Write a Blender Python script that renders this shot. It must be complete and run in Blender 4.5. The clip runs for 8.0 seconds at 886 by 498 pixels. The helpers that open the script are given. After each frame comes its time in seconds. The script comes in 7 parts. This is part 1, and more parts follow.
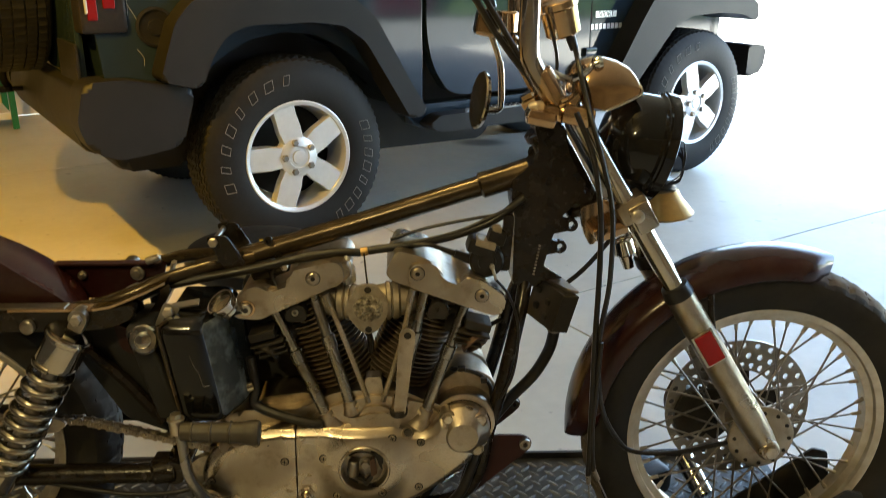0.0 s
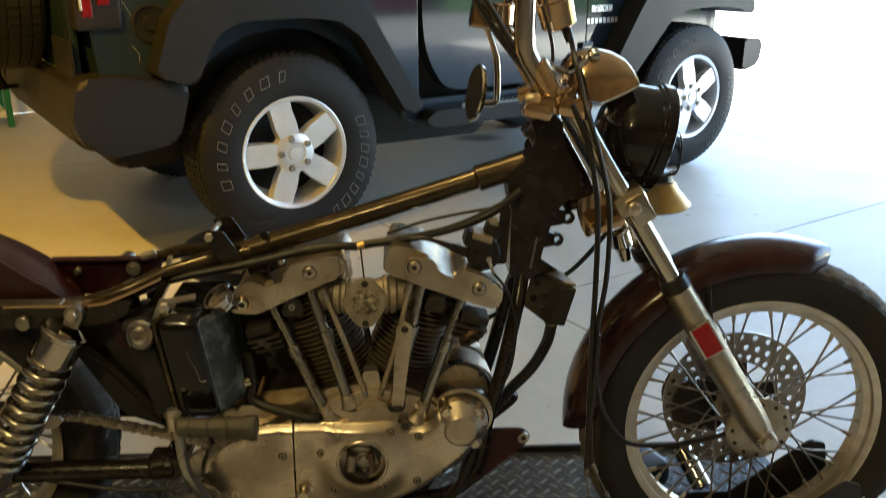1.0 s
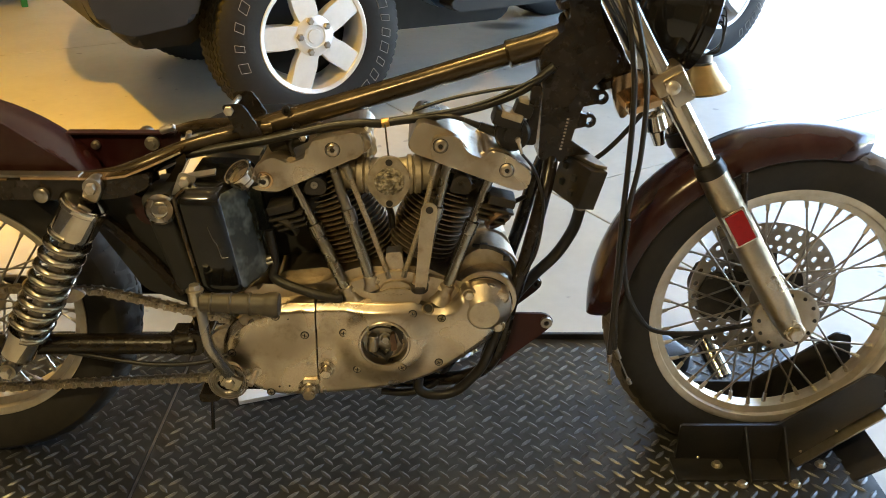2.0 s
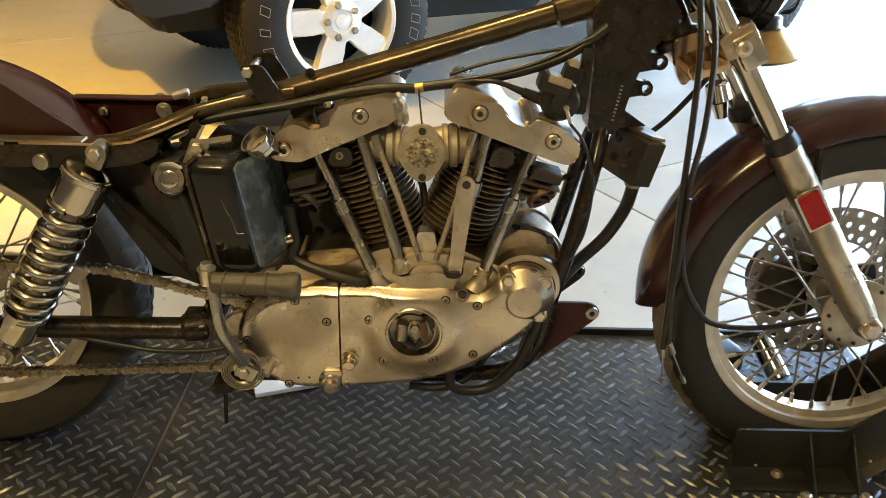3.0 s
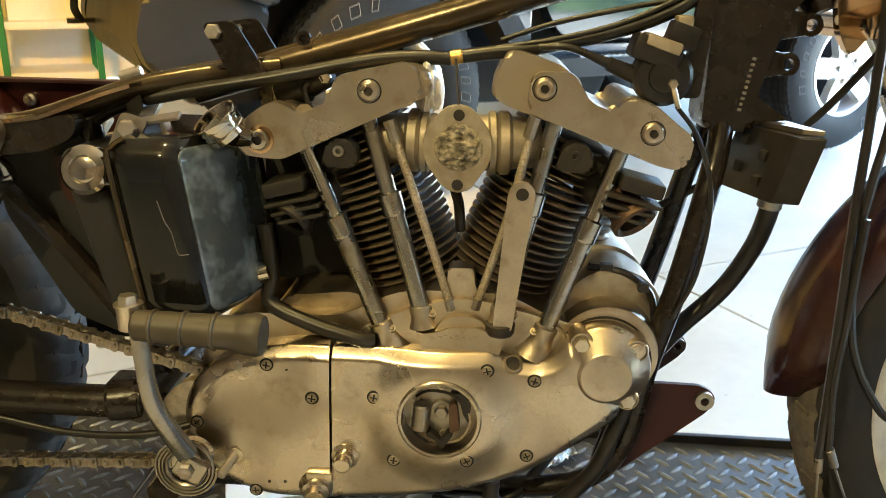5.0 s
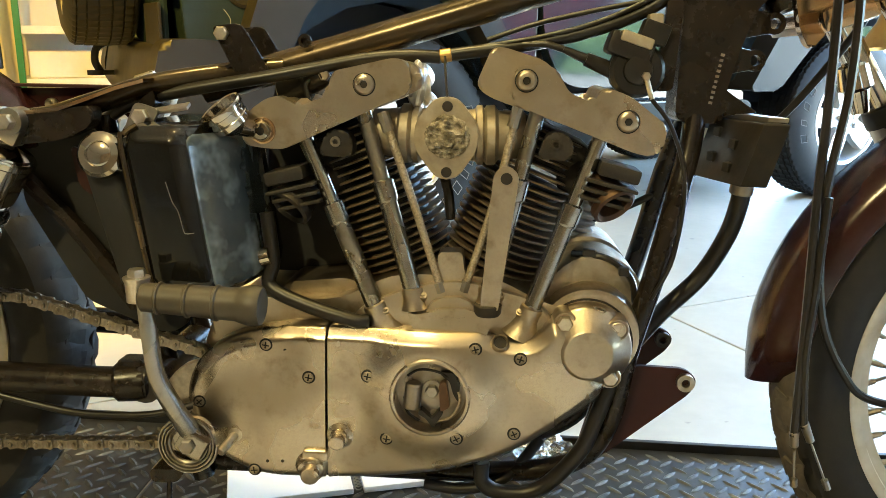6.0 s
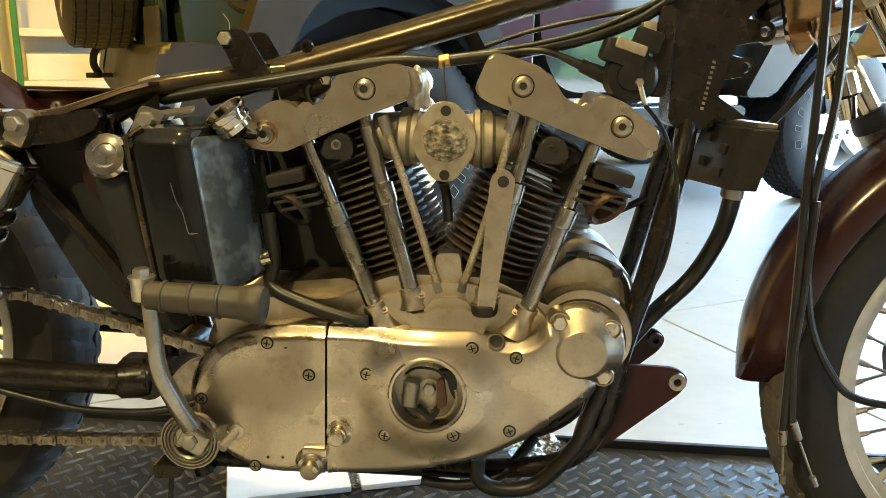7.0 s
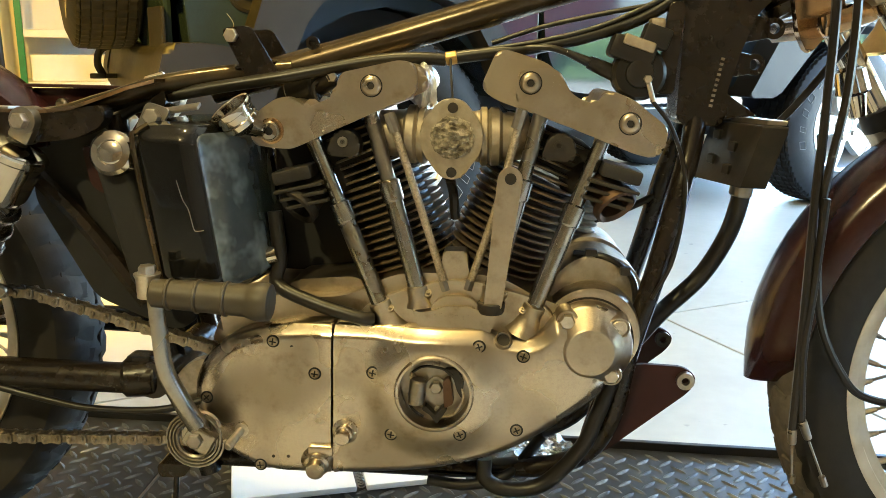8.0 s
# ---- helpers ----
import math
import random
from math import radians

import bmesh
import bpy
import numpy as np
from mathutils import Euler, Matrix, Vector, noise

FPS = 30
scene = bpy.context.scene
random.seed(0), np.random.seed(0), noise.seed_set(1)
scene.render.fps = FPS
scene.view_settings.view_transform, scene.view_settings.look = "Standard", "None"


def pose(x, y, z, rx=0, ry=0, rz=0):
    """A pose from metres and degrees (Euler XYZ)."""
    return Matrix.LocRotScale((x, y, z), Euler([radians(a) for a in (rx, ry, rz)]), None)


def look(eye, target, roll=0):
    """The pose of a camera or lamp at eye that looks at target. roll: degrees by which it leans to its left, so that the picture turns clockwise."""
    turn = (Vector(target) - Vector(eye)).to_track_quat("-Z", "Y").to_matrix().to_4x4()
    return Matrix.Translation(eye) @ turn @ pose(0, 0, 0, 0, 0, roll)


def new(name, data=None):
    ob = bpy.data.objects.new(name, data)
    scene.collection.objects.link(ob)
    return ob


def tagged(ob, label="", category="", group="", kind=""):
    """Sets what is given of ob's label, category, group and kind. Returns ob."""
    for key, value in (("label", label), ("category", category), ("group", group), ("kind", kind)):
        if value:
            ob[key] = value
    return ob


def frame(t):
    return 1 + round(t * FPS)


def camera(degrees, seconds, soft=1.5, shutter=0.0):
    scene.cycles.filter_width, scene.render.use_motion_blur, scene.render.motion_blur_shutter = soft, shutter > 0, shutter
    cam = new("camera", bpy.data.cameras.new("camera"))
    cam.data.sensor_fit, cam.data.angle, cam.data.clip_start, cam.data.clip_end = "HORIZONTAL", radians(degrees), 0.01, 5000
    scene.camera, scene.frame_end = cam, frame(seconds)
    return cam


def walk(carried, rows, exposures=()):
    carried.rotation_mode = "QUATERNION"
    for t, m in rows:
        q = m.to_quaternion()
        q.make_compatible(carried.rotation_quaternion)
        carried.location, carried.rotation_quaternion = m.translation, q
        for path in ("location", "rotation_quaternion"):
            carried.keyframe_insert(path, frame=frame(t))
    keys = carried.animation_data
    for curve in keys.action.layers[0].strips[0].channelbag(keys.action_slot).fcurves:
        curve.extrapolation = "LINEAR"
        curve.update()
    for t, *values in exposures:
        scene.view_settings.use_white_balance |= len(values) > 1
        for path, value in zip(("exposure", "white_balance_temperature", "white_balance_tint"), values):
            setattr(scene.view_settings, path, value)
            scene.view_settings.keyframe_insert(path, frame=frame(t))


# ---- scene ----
cam = camera(55.4, 8.0, soft=0.75, shutter=0.45)
# seconds, eye, target, roll
PATH = [
    (0, (0.0599, -1.2979, 1.2819), (0.1348, 0.7190, 0.5714), 0.3),
    (0.5, (0.0610, -1.3022, 1.2979), (0.1477, 0.7394, 0.6623), 0.1),
    (1, (0.0610, -1.2968, 1.2765), (0.1423, 0.7169, 0.5575), -0.0),
    (1.5, (0.0514, -1.2851, 1.2551), (0.1113, 0.6527, 0.3478), 0.4),
    (2, (0.0481, -1.2722, 1.2412), (0.0856, 0.6388, 0.2793), 0.7),
    (2.2, (0.0492, -1.2626, 1.2155), (0.0503, 0.6602, 0.2750), 0.4),
    (3.3, (0.0278, -1.1139, 1.1502), (-0.0150, 0.7918, 0.1776), 1.1),
    (3.5, (0.0524, -1.0647, 1.1438), (-0.0396, 0.8346, 0.1626), 0.7),
    (4, (0.0599, -0.9416, 1.1075), (-0.0974, 0.9363, 0.0920), 0.2),
    (4.5, (0.0417, -0.8539, 0.9994), (-0.1348, 1.0518, 0.0407), 0.4),
    (4.7, (0.0289, -0.8464, 0.9641), (-0.1177, 1.1139, 0.1188), 0.8),
    (5.8, (0.0653, -0.9256, 0.8656), (-0.1263, 1.1353, 0.3199), 0.9),
    (6, (0.0642, -0.9266, 0.8635), (-0.1273, 1.1342, 0.3221), 0.7),
    (6.5, (0.0610, -0.9384, 0.8646), (-0.1284, 1.1256, 0.3328), 0.9),
    (7, (0.0642, -0.9470, 0.8656), (-0.1177, 1.1181, 0.3338), 1.0),
    (7.5, (0.0610, -0.9470, 0.8614), (-0.1231, 1.1181, 0.3328), 1.0),
    (8, (0.0599, -0.9437, 0.8603), (-0.1295, 1.1224, 0.3328), 1.0),
]
walk(cam, [(t, look(eye, target, roll)) for t, eye, target, roll in PATH], exposures=[(0, 4.15, 6500, 0), (0.5, 4.0, 6450, 0), (1, 3.95, 6450, 0), (1.5, 4.45, 6500, 2), (2, 4.75, 6500, 4), (3.5, 5.15, 6350, 2), (4.7, 5.35, 6250, 0), (6, 5.4, 5950, -4), (8, 5.4, 5950, -4)])

# ---- light: open garage door on one side, warm bulbs under the ceiling ----
U_DEG = 31.0                      # the garage's long axis, turned against the motorcycle
ROOM = 1.07                       # size of the garage and the car against their drawn places
GARAGE = pose(0, 0, 0, 0, 0, U_DEG) @ Matrix.Scale(ROOM, 4)
LIFT = pose(-0.0148, -0.0308, 0.1675) @ Matrix.Scale(0.91, 4)
BIKE = pose(-0.0148, -0.0308, 0.1675, -2.18, 0.21, 0.54) @ Matrix.Scale(0.91, 4)

world = bpy.data.worlds.new("sky")
scene.world = world
world.use_nodes = True
wn = world.node_tree
sky = wn.nodes.new("ShaderNodeTexSky")
sky.sky_type, sky.sun_disc = "NISHITA", False
sky.air_density, sky.dust_density, sky.ozone_density = 0.7, 3.0, 0.4
sky.sun_elevation, sky.sun_rotation = radians(60), radians(239)
wn.links.new(sky.outputs["Color"], wn.nodes["Background"].inputs["Color"])
wn.nodes["Background"].inputs["Strength"].default_value = 0.15


def lamp(name, kind, m, energy, colour, **more):
    data = bpy.data.lights.new(name, kind)
    data.energy, data.color = energy, colour
    for key, value in more.items():
        if key == "size":
            data.size = value
        elif key == "size_y":
            data.shape, data.size_y = "RECTANGLE", value
        elif key == "radius":
            data.shadow_soft_size = value
        elif key == "angle":
            data.angle = value
        elif key == "cone":
            data.spot_size, data.spot_blend = value
    ob = new(name, data)
    ob.matrix_world = m
    return ob


sun_way = Vector((math.sin(radians(239)), math.cos(radians(239)), 0)) * math.cos(radians(60)) + Vector((0, 0, math.sin(radians(60))))
lamp("sun", "SUN", look(sun_way * 50, (0, 0, 0)), 5.0, (1.0, 0.96, 0.9), angle=radians(0.6))
# warm bulbs under the ceiling; an unseen added spot lights the garage's back corner
BULBS = [((-0.36, -0.10, 2.62), 2.9, (1.0, 0.68, 0.24)), ((-0.85, -2.20, 2.62), 5.2, (1.0, 0.74, 0.34)), ((-3.50, 2.70, 2.62), 0.7, (1.0, 0.62, 0.18))]
for place, power, tint in BULBS:
    lamp("bulb_light", "POINT", pose(*place), power, tint, radius=0.04)
lamp("corner_spot", "SPOT", look((-1.60, 0.55, 2.60), (-2.6, 3.6, 0)), 25, (1.0, 0.52, 0.05), radius=0.04, cone=(radians(100), 0.6))

# ---- materials ----
def surface(name, colour, rough=0.5, metal=0.0, second=None, grain=60.0, mix=0.5, bump=0.15, bump_scale=None, coat=0.0, spread=0.0,
            stain=None, stain_scale=6.0, stain_amount=0.35, rough_vary=0.12, stretch=None, relief=0.002, shine=0.5, stain_detail=6):
    """Two scales of variation: fine grain between two tones, and larger stains; bump from the grain."""
    m = bpy.data.materials.new(name)
    m.use_nodes = True
    nt = m.node_tree
    b = nt.nodes["Principled BSDF"]
    tc = nt.nodes.new("ShaderNodeTexCoord")
    fine = nt.nodes.new("ShaderNodeTexNoise")
    fine.inputs["Scale"].default_value, fine.inputs["Detail"].default_value = grain, 5
    if stretch:
        mp = nt.nodes.new("ShaderNodeMapping")
        mp.inputs["Scale"].default_value = stretch
        nt.links.new(tc.outputs["Object"], mp.inputs["Vector"])
        nt.links.new(mp.outputs["Vector"], fine.inputs["Vector"])
    else:
        nt.links.new(tc.outputs["Object"], fine.inputs["Vector"])
    big = nt.nodes.new("ShaderNodeTexNoise")
    big.inputs["Scale"].default_value, big.inputs["Detail"].default_value = stain_scale, stain_detail
    big.inputs["Roughness"].default_value = 0.65
    nt.links.new(tc.outputs["Object"], big.inputs["Vector"])
    second = second or tuple(c * 0.7 for c in colour)
    stain = stain or tuple(c * 0.5 for c in colour)
    one = nt.nodes.new("ShaderNodeMix")
    one.data_type = "RGBA"
    one.inputs[6].default_value, one.inputs[7].default_value = (*colour, 1), (*second, 1)
    fr = nt.nodes.new("ShaderNodeMapRange")
    fr.inputs[1].default_value, fr.inputs[2].default_value, fr.inputs[4].default_value = 0.35, 0.7, mix
    nt.links.new(fine.outputs["Fac"], fr.inputs[0])
    nt.links.new(fr.outputs[0], one.inputs[0])
    two = nt.nodes.new("ShaderNodeMix")
    two.data_type = "RGBA"
    two.inputs[7].default_value = (*stain, 1)
    sr = nt.nodes.new("ShaderNodeMapRange")
    sr.inputs[1].default_value, sr.inputs[2].default_value, sr.inputs[4].default_value = 0.45, 0.75, stain_amount
    nt.links.new(big.outputs["Fac"], sr.inputs[0])
    nt.links.new(sr.outputs[0], two.inputs[0])
    nt.links.new(one.outputs[2], two.inputs[6])
    last = two.outputs[2]
    if spread:
        info = nt.nodes.new("ShaderNodeObjectInfo")
        hsv = nt.nodes.new("ShaderNodeHueSaturation")
        vr = nt.nodes.new("ShaderNodeMapRange")
        vr.inputs[3].default_value, vr.inputs[4].default_value = 1 - spread, 1 + spread
        nt.links.new(info.outputs["Random"], vr.inputs[0])
        nt.links.new(vr.outputs[0], hsv.inputs["Value"])
        nt.links.new(last, hsv.inputs["Color"])
        last = hsv.outputs["Color"]
    nt.links.new(last, b.inputs["Base Color"])
    rr = nt.nodes.new("ShaderNodeMapRange")
    rr.inputs[3].default_value, rr.inputs[4].default_value = max(rough - rough_vary, 0.02), min(rough + rough_vary, 1)
    nt.links.new(big.outputs["Fac"], rr.inputs[0])
    nt.links.new(rr.outputs[0], b.inputs["Roughness"])
    b.inputs["Metallic"].default_value = metal
    b.inputs["Specular IOR Level"].default_value = shine
    b.inputs["Coat Weight"].default_value = coat
    b.inputs["Coat Roughness"].default_value = 0.08
    if bump:
        bp = nt.nodes.new("ShaderNodeBump")
        bp.inputs["Strength"].default_value, bp.inputs["Distance"].default_value = bump, relief
        if bump_scale:
            bn = nt.nodes.new("ShaderNodeTexNoise")
            bn.inputs["Scale"].default_value, bn.inputs["Detail"].default_value = bump_scale, (4 if relief < 0.004 else 0)
            nt.links.new(tc.outputs["Object"], bn.inputs["Vector"])
            nt.links.new(bn.outputs["Fac"], bp.inputs["Height"])
        else:
            nt.links.new(fine.outputs["Fac"], bp.inputs["Height"])
        nt.links.new(bp.outputs["Normal"], b.inputs["Normal"])
    return m


def worn_metal(name, bright, dull, dirt, rough, speck=0.0, pits=0.06):
    """Handled bare metal: broad dull patches, grime, hairline scratches, dried specks and a slightly wavy face."""
    m = bpy.data.materials.new(name)
    m.use_nodes = True
    nt = m.node_tree
    b = nt.nodes["Principled BSDF"]
    tc = nt.nodes.new("ShaderNodeTexCoord")

    def cloud(scale, detail):
        n = nt.nodes.new("ShaderNodeTexNoise")
        n.inputs["Scale"].default_value, n.inputs["Detail"].default_value, n.inputs["Roughness"].default_value = scale, detail, 0.6
        nt.links.new(tc.outputs["Object"], n.inputs["Vector"])
        return n.outputs["Fac"]

    def ramp(src, lo, hi, to_lo, to_hi):
        r = nt.nodes.new("ShaderNodeMapRange")
        r.interpolation_type = "SMOOTHSTEP"
        for k, v in ((1, lo), (2, hi), (3, to_lo), (4, to_hi)):
            r.inputs[k].default_value = v
        nt.links.new(src, r.inputs[0])
        return r.outputs[0]

    def blend(fac, a, c):
        x = nt.nodes.new("ShaderNodeMix")
        x.data_type = "RGBA"
        nt.links.new(fac, x.inputs[0])
        if isinstance(a, tuple):
            x.inputs[6].default_value = (*a, 1)
        else:
            nt.links.new(a, x.inputs[6])
        x.inputs[7].default_value = (*c, 1)
        return x.outputs[2]

    def calc(op, a, c):
        x = nt.nodes.new("ShaderNodeMath")
        x.operation = op
        for k, v in ((0, a), (1, c)):
            if isinstance(v, (int, float)):
                x.inputs[k].default_value = v
            else:
                nt.links.new(v, x.inputs[k])
        return x.outputs[0]

    broad, grime, fine = cloud(9, 2), cloud(38, 4), cloud(240, 4)
    colour = blend(ramp(broad, 0.38, 0.66, 0, 1), bright, dull)
    colour = blend(ramp(grime, 0.50, 0.80, 0, 0.6), colour, dirt)
    colour = blend(ramp(fine, 0.42, 0.75, 0, 0.35), colour, dull)
    rough_v = ramp(broad, 0.35, 0.7, rough[0], rough[1])
    rough_v = calc("ADD", rough_v, ramp(grime, 0.5, 0.8, 0, 0.09))
    if speck:
        mark = calc("MULTIPLY", ramp(cloud(430, 2), 0.68, 0.72, 0, speck), ramp(cloud(22, 2), 0.54, 0.66, 0, 1))
        colour = blend(mark, colour, (0.72, 0.68, 0.6))
        rough_v = calc("ADD", rough_v, calc("MULTIPLY", mark, 0.3))
        nt.links.new(calc("SUBTRACT", 1.0, calc("MULTIPLY", mark, 0.8)), b.inputs["Metallic"])
    else:
        b.inputs["Metallic"].default_value = 1.0
    nt.links.new(colour, b.inputs["Base Color"])
    nt.links.new(rough_v, b.inputs["Roughness"])
    wave, grain = nt.nodes.new("ShaderNodeBump"), nt.nodes.new("ShaderNodeBump")
    wave.inputs["Strength"].default_value, wave.inputs["Distance"].default_value = 0.12, 0.010
    grain.inputs["Strength"].default_value, grain.inputs["Distance"].default_value = pits, 0.0012
    nt.links.new(cloud(8, 1), wave.inputs["Height"])
    nt.links.new(fine, grain.inputs["Height"])
    nt.links.new(wave.outputs["Normal"], grain.inputs["Normal"])
    nt.links.new(grain.outputs["Normal"], b.inputs["Normal"])
    return m


CAST = worn_metal("weathered_cast_aluminium", (0.49, 0.425, 0.335), (0.36, 0.305, 0.23), (0.17, 0.125, 0.075), (0.27, 0.45), speck=0.0, pits=0.2)
COVER = worn_metal("worn_polished_aluminium", (0.54, 0.475, 0.385), (0.345, 0.295, 0.23), (0.19, 0.14, 0.09), (0.23, 0.39), speck=0.25)
TUBE = worn_metal("dulled_chrome_tube", (0.37, 0.35, 0.31), (0.27, 0.25, 0.215), (0.15, 0.115, 0.075), (0.17, 0.34))
ROUGHCAST = surface("dirty_rough_casting", (0.4, 0.35, 0.27), 0.55, 0.7, (0.27, 0.22, 0.16), 80, 0.7, 0.3, stain=(0.12, 0.1, 0.07), stain_scale=14, stain_amount=0.6)
FIN = surface("blackened_iron_fin", (0.17, 0.13, 0.085), 0.42, 0.4, (0.07, 0.053, 0.036), 90, 0.6, 0.25, stain=(0.26, 0.2, 0.125), stain_scale=18, stain_amount=0.4)
IRON = surface("dark_cast_iron", (0.026, 0.023, 0.020), 0.55, 0.3, (0.015, 0.0135, 0.0115), 110, 0.6, 0.35, shine=0.4, stain=(0.07, 0.053, 0.034), stain_scale=16, stain_amount=0.4)
CHROME = surface("tarnished_chrome", (0.5, 0.465, 0.41), 0.09, 1.0, (0.44, 0.41, 0.355), 80, 0.4, 0.0, stain=(0.42, 0.35, 0.25), stain_scale=30, stain_amount=0.35, rough_vary=0.06)
STEEL = surface("dull_steel", (0.33, 0.305, 0.27), 0.34, 0.95, (0.24, 0.22, 0.19), 90, 0.6, 0.08, stain=(0.22, 0.15, 0.09), stain_scale=25, stain_amount=0.5)
SCREWHEAD = surface("grimy_screw_steel", (0.40, 0.345, 0.26), 0.4, 0.9, (0.26, 0.215, 0.155), 200, 0.6, 0.08, spread=0.3, stain=(0.06, 0.045, 0.03), stain_scale=80, stain_amount=0.6)
BOLT = surface("zinc_bolt", (0.62, 0.57, 0.48), 0.32, 0.95, (0.45, 0.4, 0.32), 150, 0.6, 0.08, spread=0.15, stain=(0.25, 0.16, 0.09), stain_scale=60, stain_amount=0.4)
FRAMEBLACK = surface("worn_black_frame_paint", (0.010, 0.0075, 0.0055), 0.25, 0.0, (0.016, 0.011, 0.0075), 60, 0.6, 0.25, shine=0.35, stain=(0.05, 0.034, 0.02), stain_scale=17, stain_amount=0.3)
GLOSSBLACK = surface("gloss_black_enamel", (0.006, 0.006, 0.006), 0.09, 0.0, (0.009, 0.008, 0.007), 20, 0.4, 0.02, bump_scale=26, relief=0.003, coat=0.0, shine=0.4, stain=(0.016, 0.013, 0.010), stain_scale=7, stain_amount=0.3, rough_vary=0.06)
MAROON = surface("deep_maroon_paint", (0.028, 0.0065, 0.0065), 0.2, 0.1, (0.026, 0.0075, 0.007), 200, 0.5, 0.01, shine=0.42, coat=0.0, stain=(0.055, 0.034, 0.022), stain_scale=7, stain_amount=0.6, rough_vary=0.1)
DULLMAROON = surface("dull_maroon_plate_paint", (0.034, 0.009, 0.009), 0.5, 0.0, (0.026, 0.008, 0.008), 60, 0.5, 0.06, shine=0.25, stain=(0.02, 0.012, 0.01), stain_scale=12, stain_amount=0.5)
RUBBER = surface("dusty_tyre_rubber", (0.0125, 0.011, 0.009), 0.7, 0.0, (0.020, 0.017, 0.013), 70, 0.6, 0.2, shine=0.4, stain=(0.042, 0.036, 0.028), stain_scale=9, stain_amount=0.45)
DUSTY = surface("dust_caked_tread_rubber", (0.12, 0.10, 0.076), 0.85, 0.0, (0.07, 0.06, 0.047), 90, 0.7, 0.25, stain=(0.035, 0.032, 0.028), stain_scale=12, stain_amount=0.7)
HOSE = surface("black_rubber_hose", (0.008, 0.007, 0.006), 0.36, 0.0, (0.016, 0.014, 0.012), 90, 0.5, 0.06, stain=(0.035, 0.027, 0.018), stain_scale=20, stain_amount=0.3, shine=0.42)
PEDAL = surface("worn_pedal_rubber", (0.042, 0.035, 0.024), 0.5, 0.0, (0.065, 0.053, 0.036), 60, 0.6, 0.12, stain=(0.02, 0.018, 0.015), stain_scale=20, stain_amount=0.4)
BRAID = surface("braided_oil_line", (0.42, 0.36, 0.28), 0.5, 0.6, (0.2, 0.17, 0.12), 420, 0.9, 0.6, stain=(0.15, 0.11, 0.07), stain_scale=40, stain_amount=0.4)
RIM = surface("stained_alloy_rim", (0.66, 0.61, 0.52), 0.38, 0.8, (0.5, 0.44, 0.34), 40, 0.6, 0.06, stain=(0.4, 0.3, 0.17), stain_scale=10, stain_amount=0.45)
CHAIN = surface("oily_chain_steel", (0.30, 0.265, 0.215), 0.3, 0.9, (0.14, 0.12, 0.095), 120, 0.6, 0.1, stain=(0.06, 0.045, 0.03), stain_scale=50, stain_amount=0.5, spread=0.25)
BRASS = surface("yellowed_brass", (0.55, 0.36, 0.13), 0.35, 0.8, (0.42, 0.27, 0.1), 50, 0.5, 0.05, stain=(0.2, 0.12, 0.05), stain_scale=14, stain_amount=0.5)
REDLENS = surface("red_lens", (0.14, 0.004, 0.006), 0.15, 0.0, (0.10, 0.003, 0.005), 300, 0.5, 0.1, shine=0.4)
REFLECTOR = surface("red_reflector", (0.3, 0.006, 0.009), 0.2, 0.0, (0.22, 0.005, 0.007), 300, 0.5, 0.1, shine=0.3)
# hazy black enamel; the bluish tones and pale patches paint reflected daylight
TANKSHEEN = surface("hazy_enamel_painted_sheen", (0.032, 0.042, 0.048), 0.09, 0.0, (0.055, 0.070, 0.078), 40, 0.6, 0.03, bump_scale=16, relief=0.004, coat=0.3, shine=0.6, stain=(0.27, 0.32, 0.345), stain_scale=19, stain_amount=0.75, stain_detail=3, rough_vary=0.06)
DUSTBOOT = surface("pale_grey_rubber", (0.33, 0.34, 0.34), 0.6, 0.0, (0.25, 0.26, 0.26), 60, 0.6, 0.1, stain=(0.15, 0.14, 0.13), stain_scale=20, stain_amount=0.5)
RUST = surface("heat_browned_steel", (0.1, 0.058, 0.034), 0.45, 0.6, (0.09, 0.05, 0.03), 70, 0.6, 0.15, stain=(0.05, 0.03, 0.02), stain_scale=25, stain_amount=0.5)
SATIN = surface("satin_spring_steel", (0.46, 0.425, 0.36), 0.24, 1.0, (0.36, 0.33, 0.28), 90, 0.5, 0.03, stain=(0.2, 0.15, 0.1), stain_scale=30, stain_amount=0.4)
# chrome with warm lamp reflections put into its colour; also browned copper and steel
WARMCHROME = surface("chrome_warm_reflections", (0.52, 0.36, 0.21), 0.14, 1.0, (0.44, 0.30, 0.17), 70, 0.5, 0.02, stain=(0.28, 0.18, 0.095), stain_scale=22, stain_amount=0.5, rough_vary=0.08)
# handlebar chrome; the dark surroundings it reflects are put into the colour
BARCHROME = surface("chrome_dark_reflections", (0.34, 0.30, 0.255), 0.07, 1.0, (0.30, 0.26, 0.215), 60, 0.4, 0.0, stain=(0.22, 0.16, 0.11), stain_scale=20, stain_amount=0.5, rough_vary=0.04)
# rubbed black tube, with a golden sheen put into the brown
WORNSHEEN = surface("rubbed_tube_gold_sheen", (0.055, 0.04, 0.022), 0.24, 0.6, (0.035, 0.025, 0.014), 50, 0.6, 0.12, stain=(0.16, 0.11, 0.06), stain_scale=9, stain_amount=0.6)
HEDGE = surface("dark_hedge_leaves", (0.05, 0.1, 0.025), 0.8, 0.0, (0.025, 0.055, 0.012), 3, 0.8, 0.6, stain=(0.09, 0.14, 0.04), stain_scale=0.8)
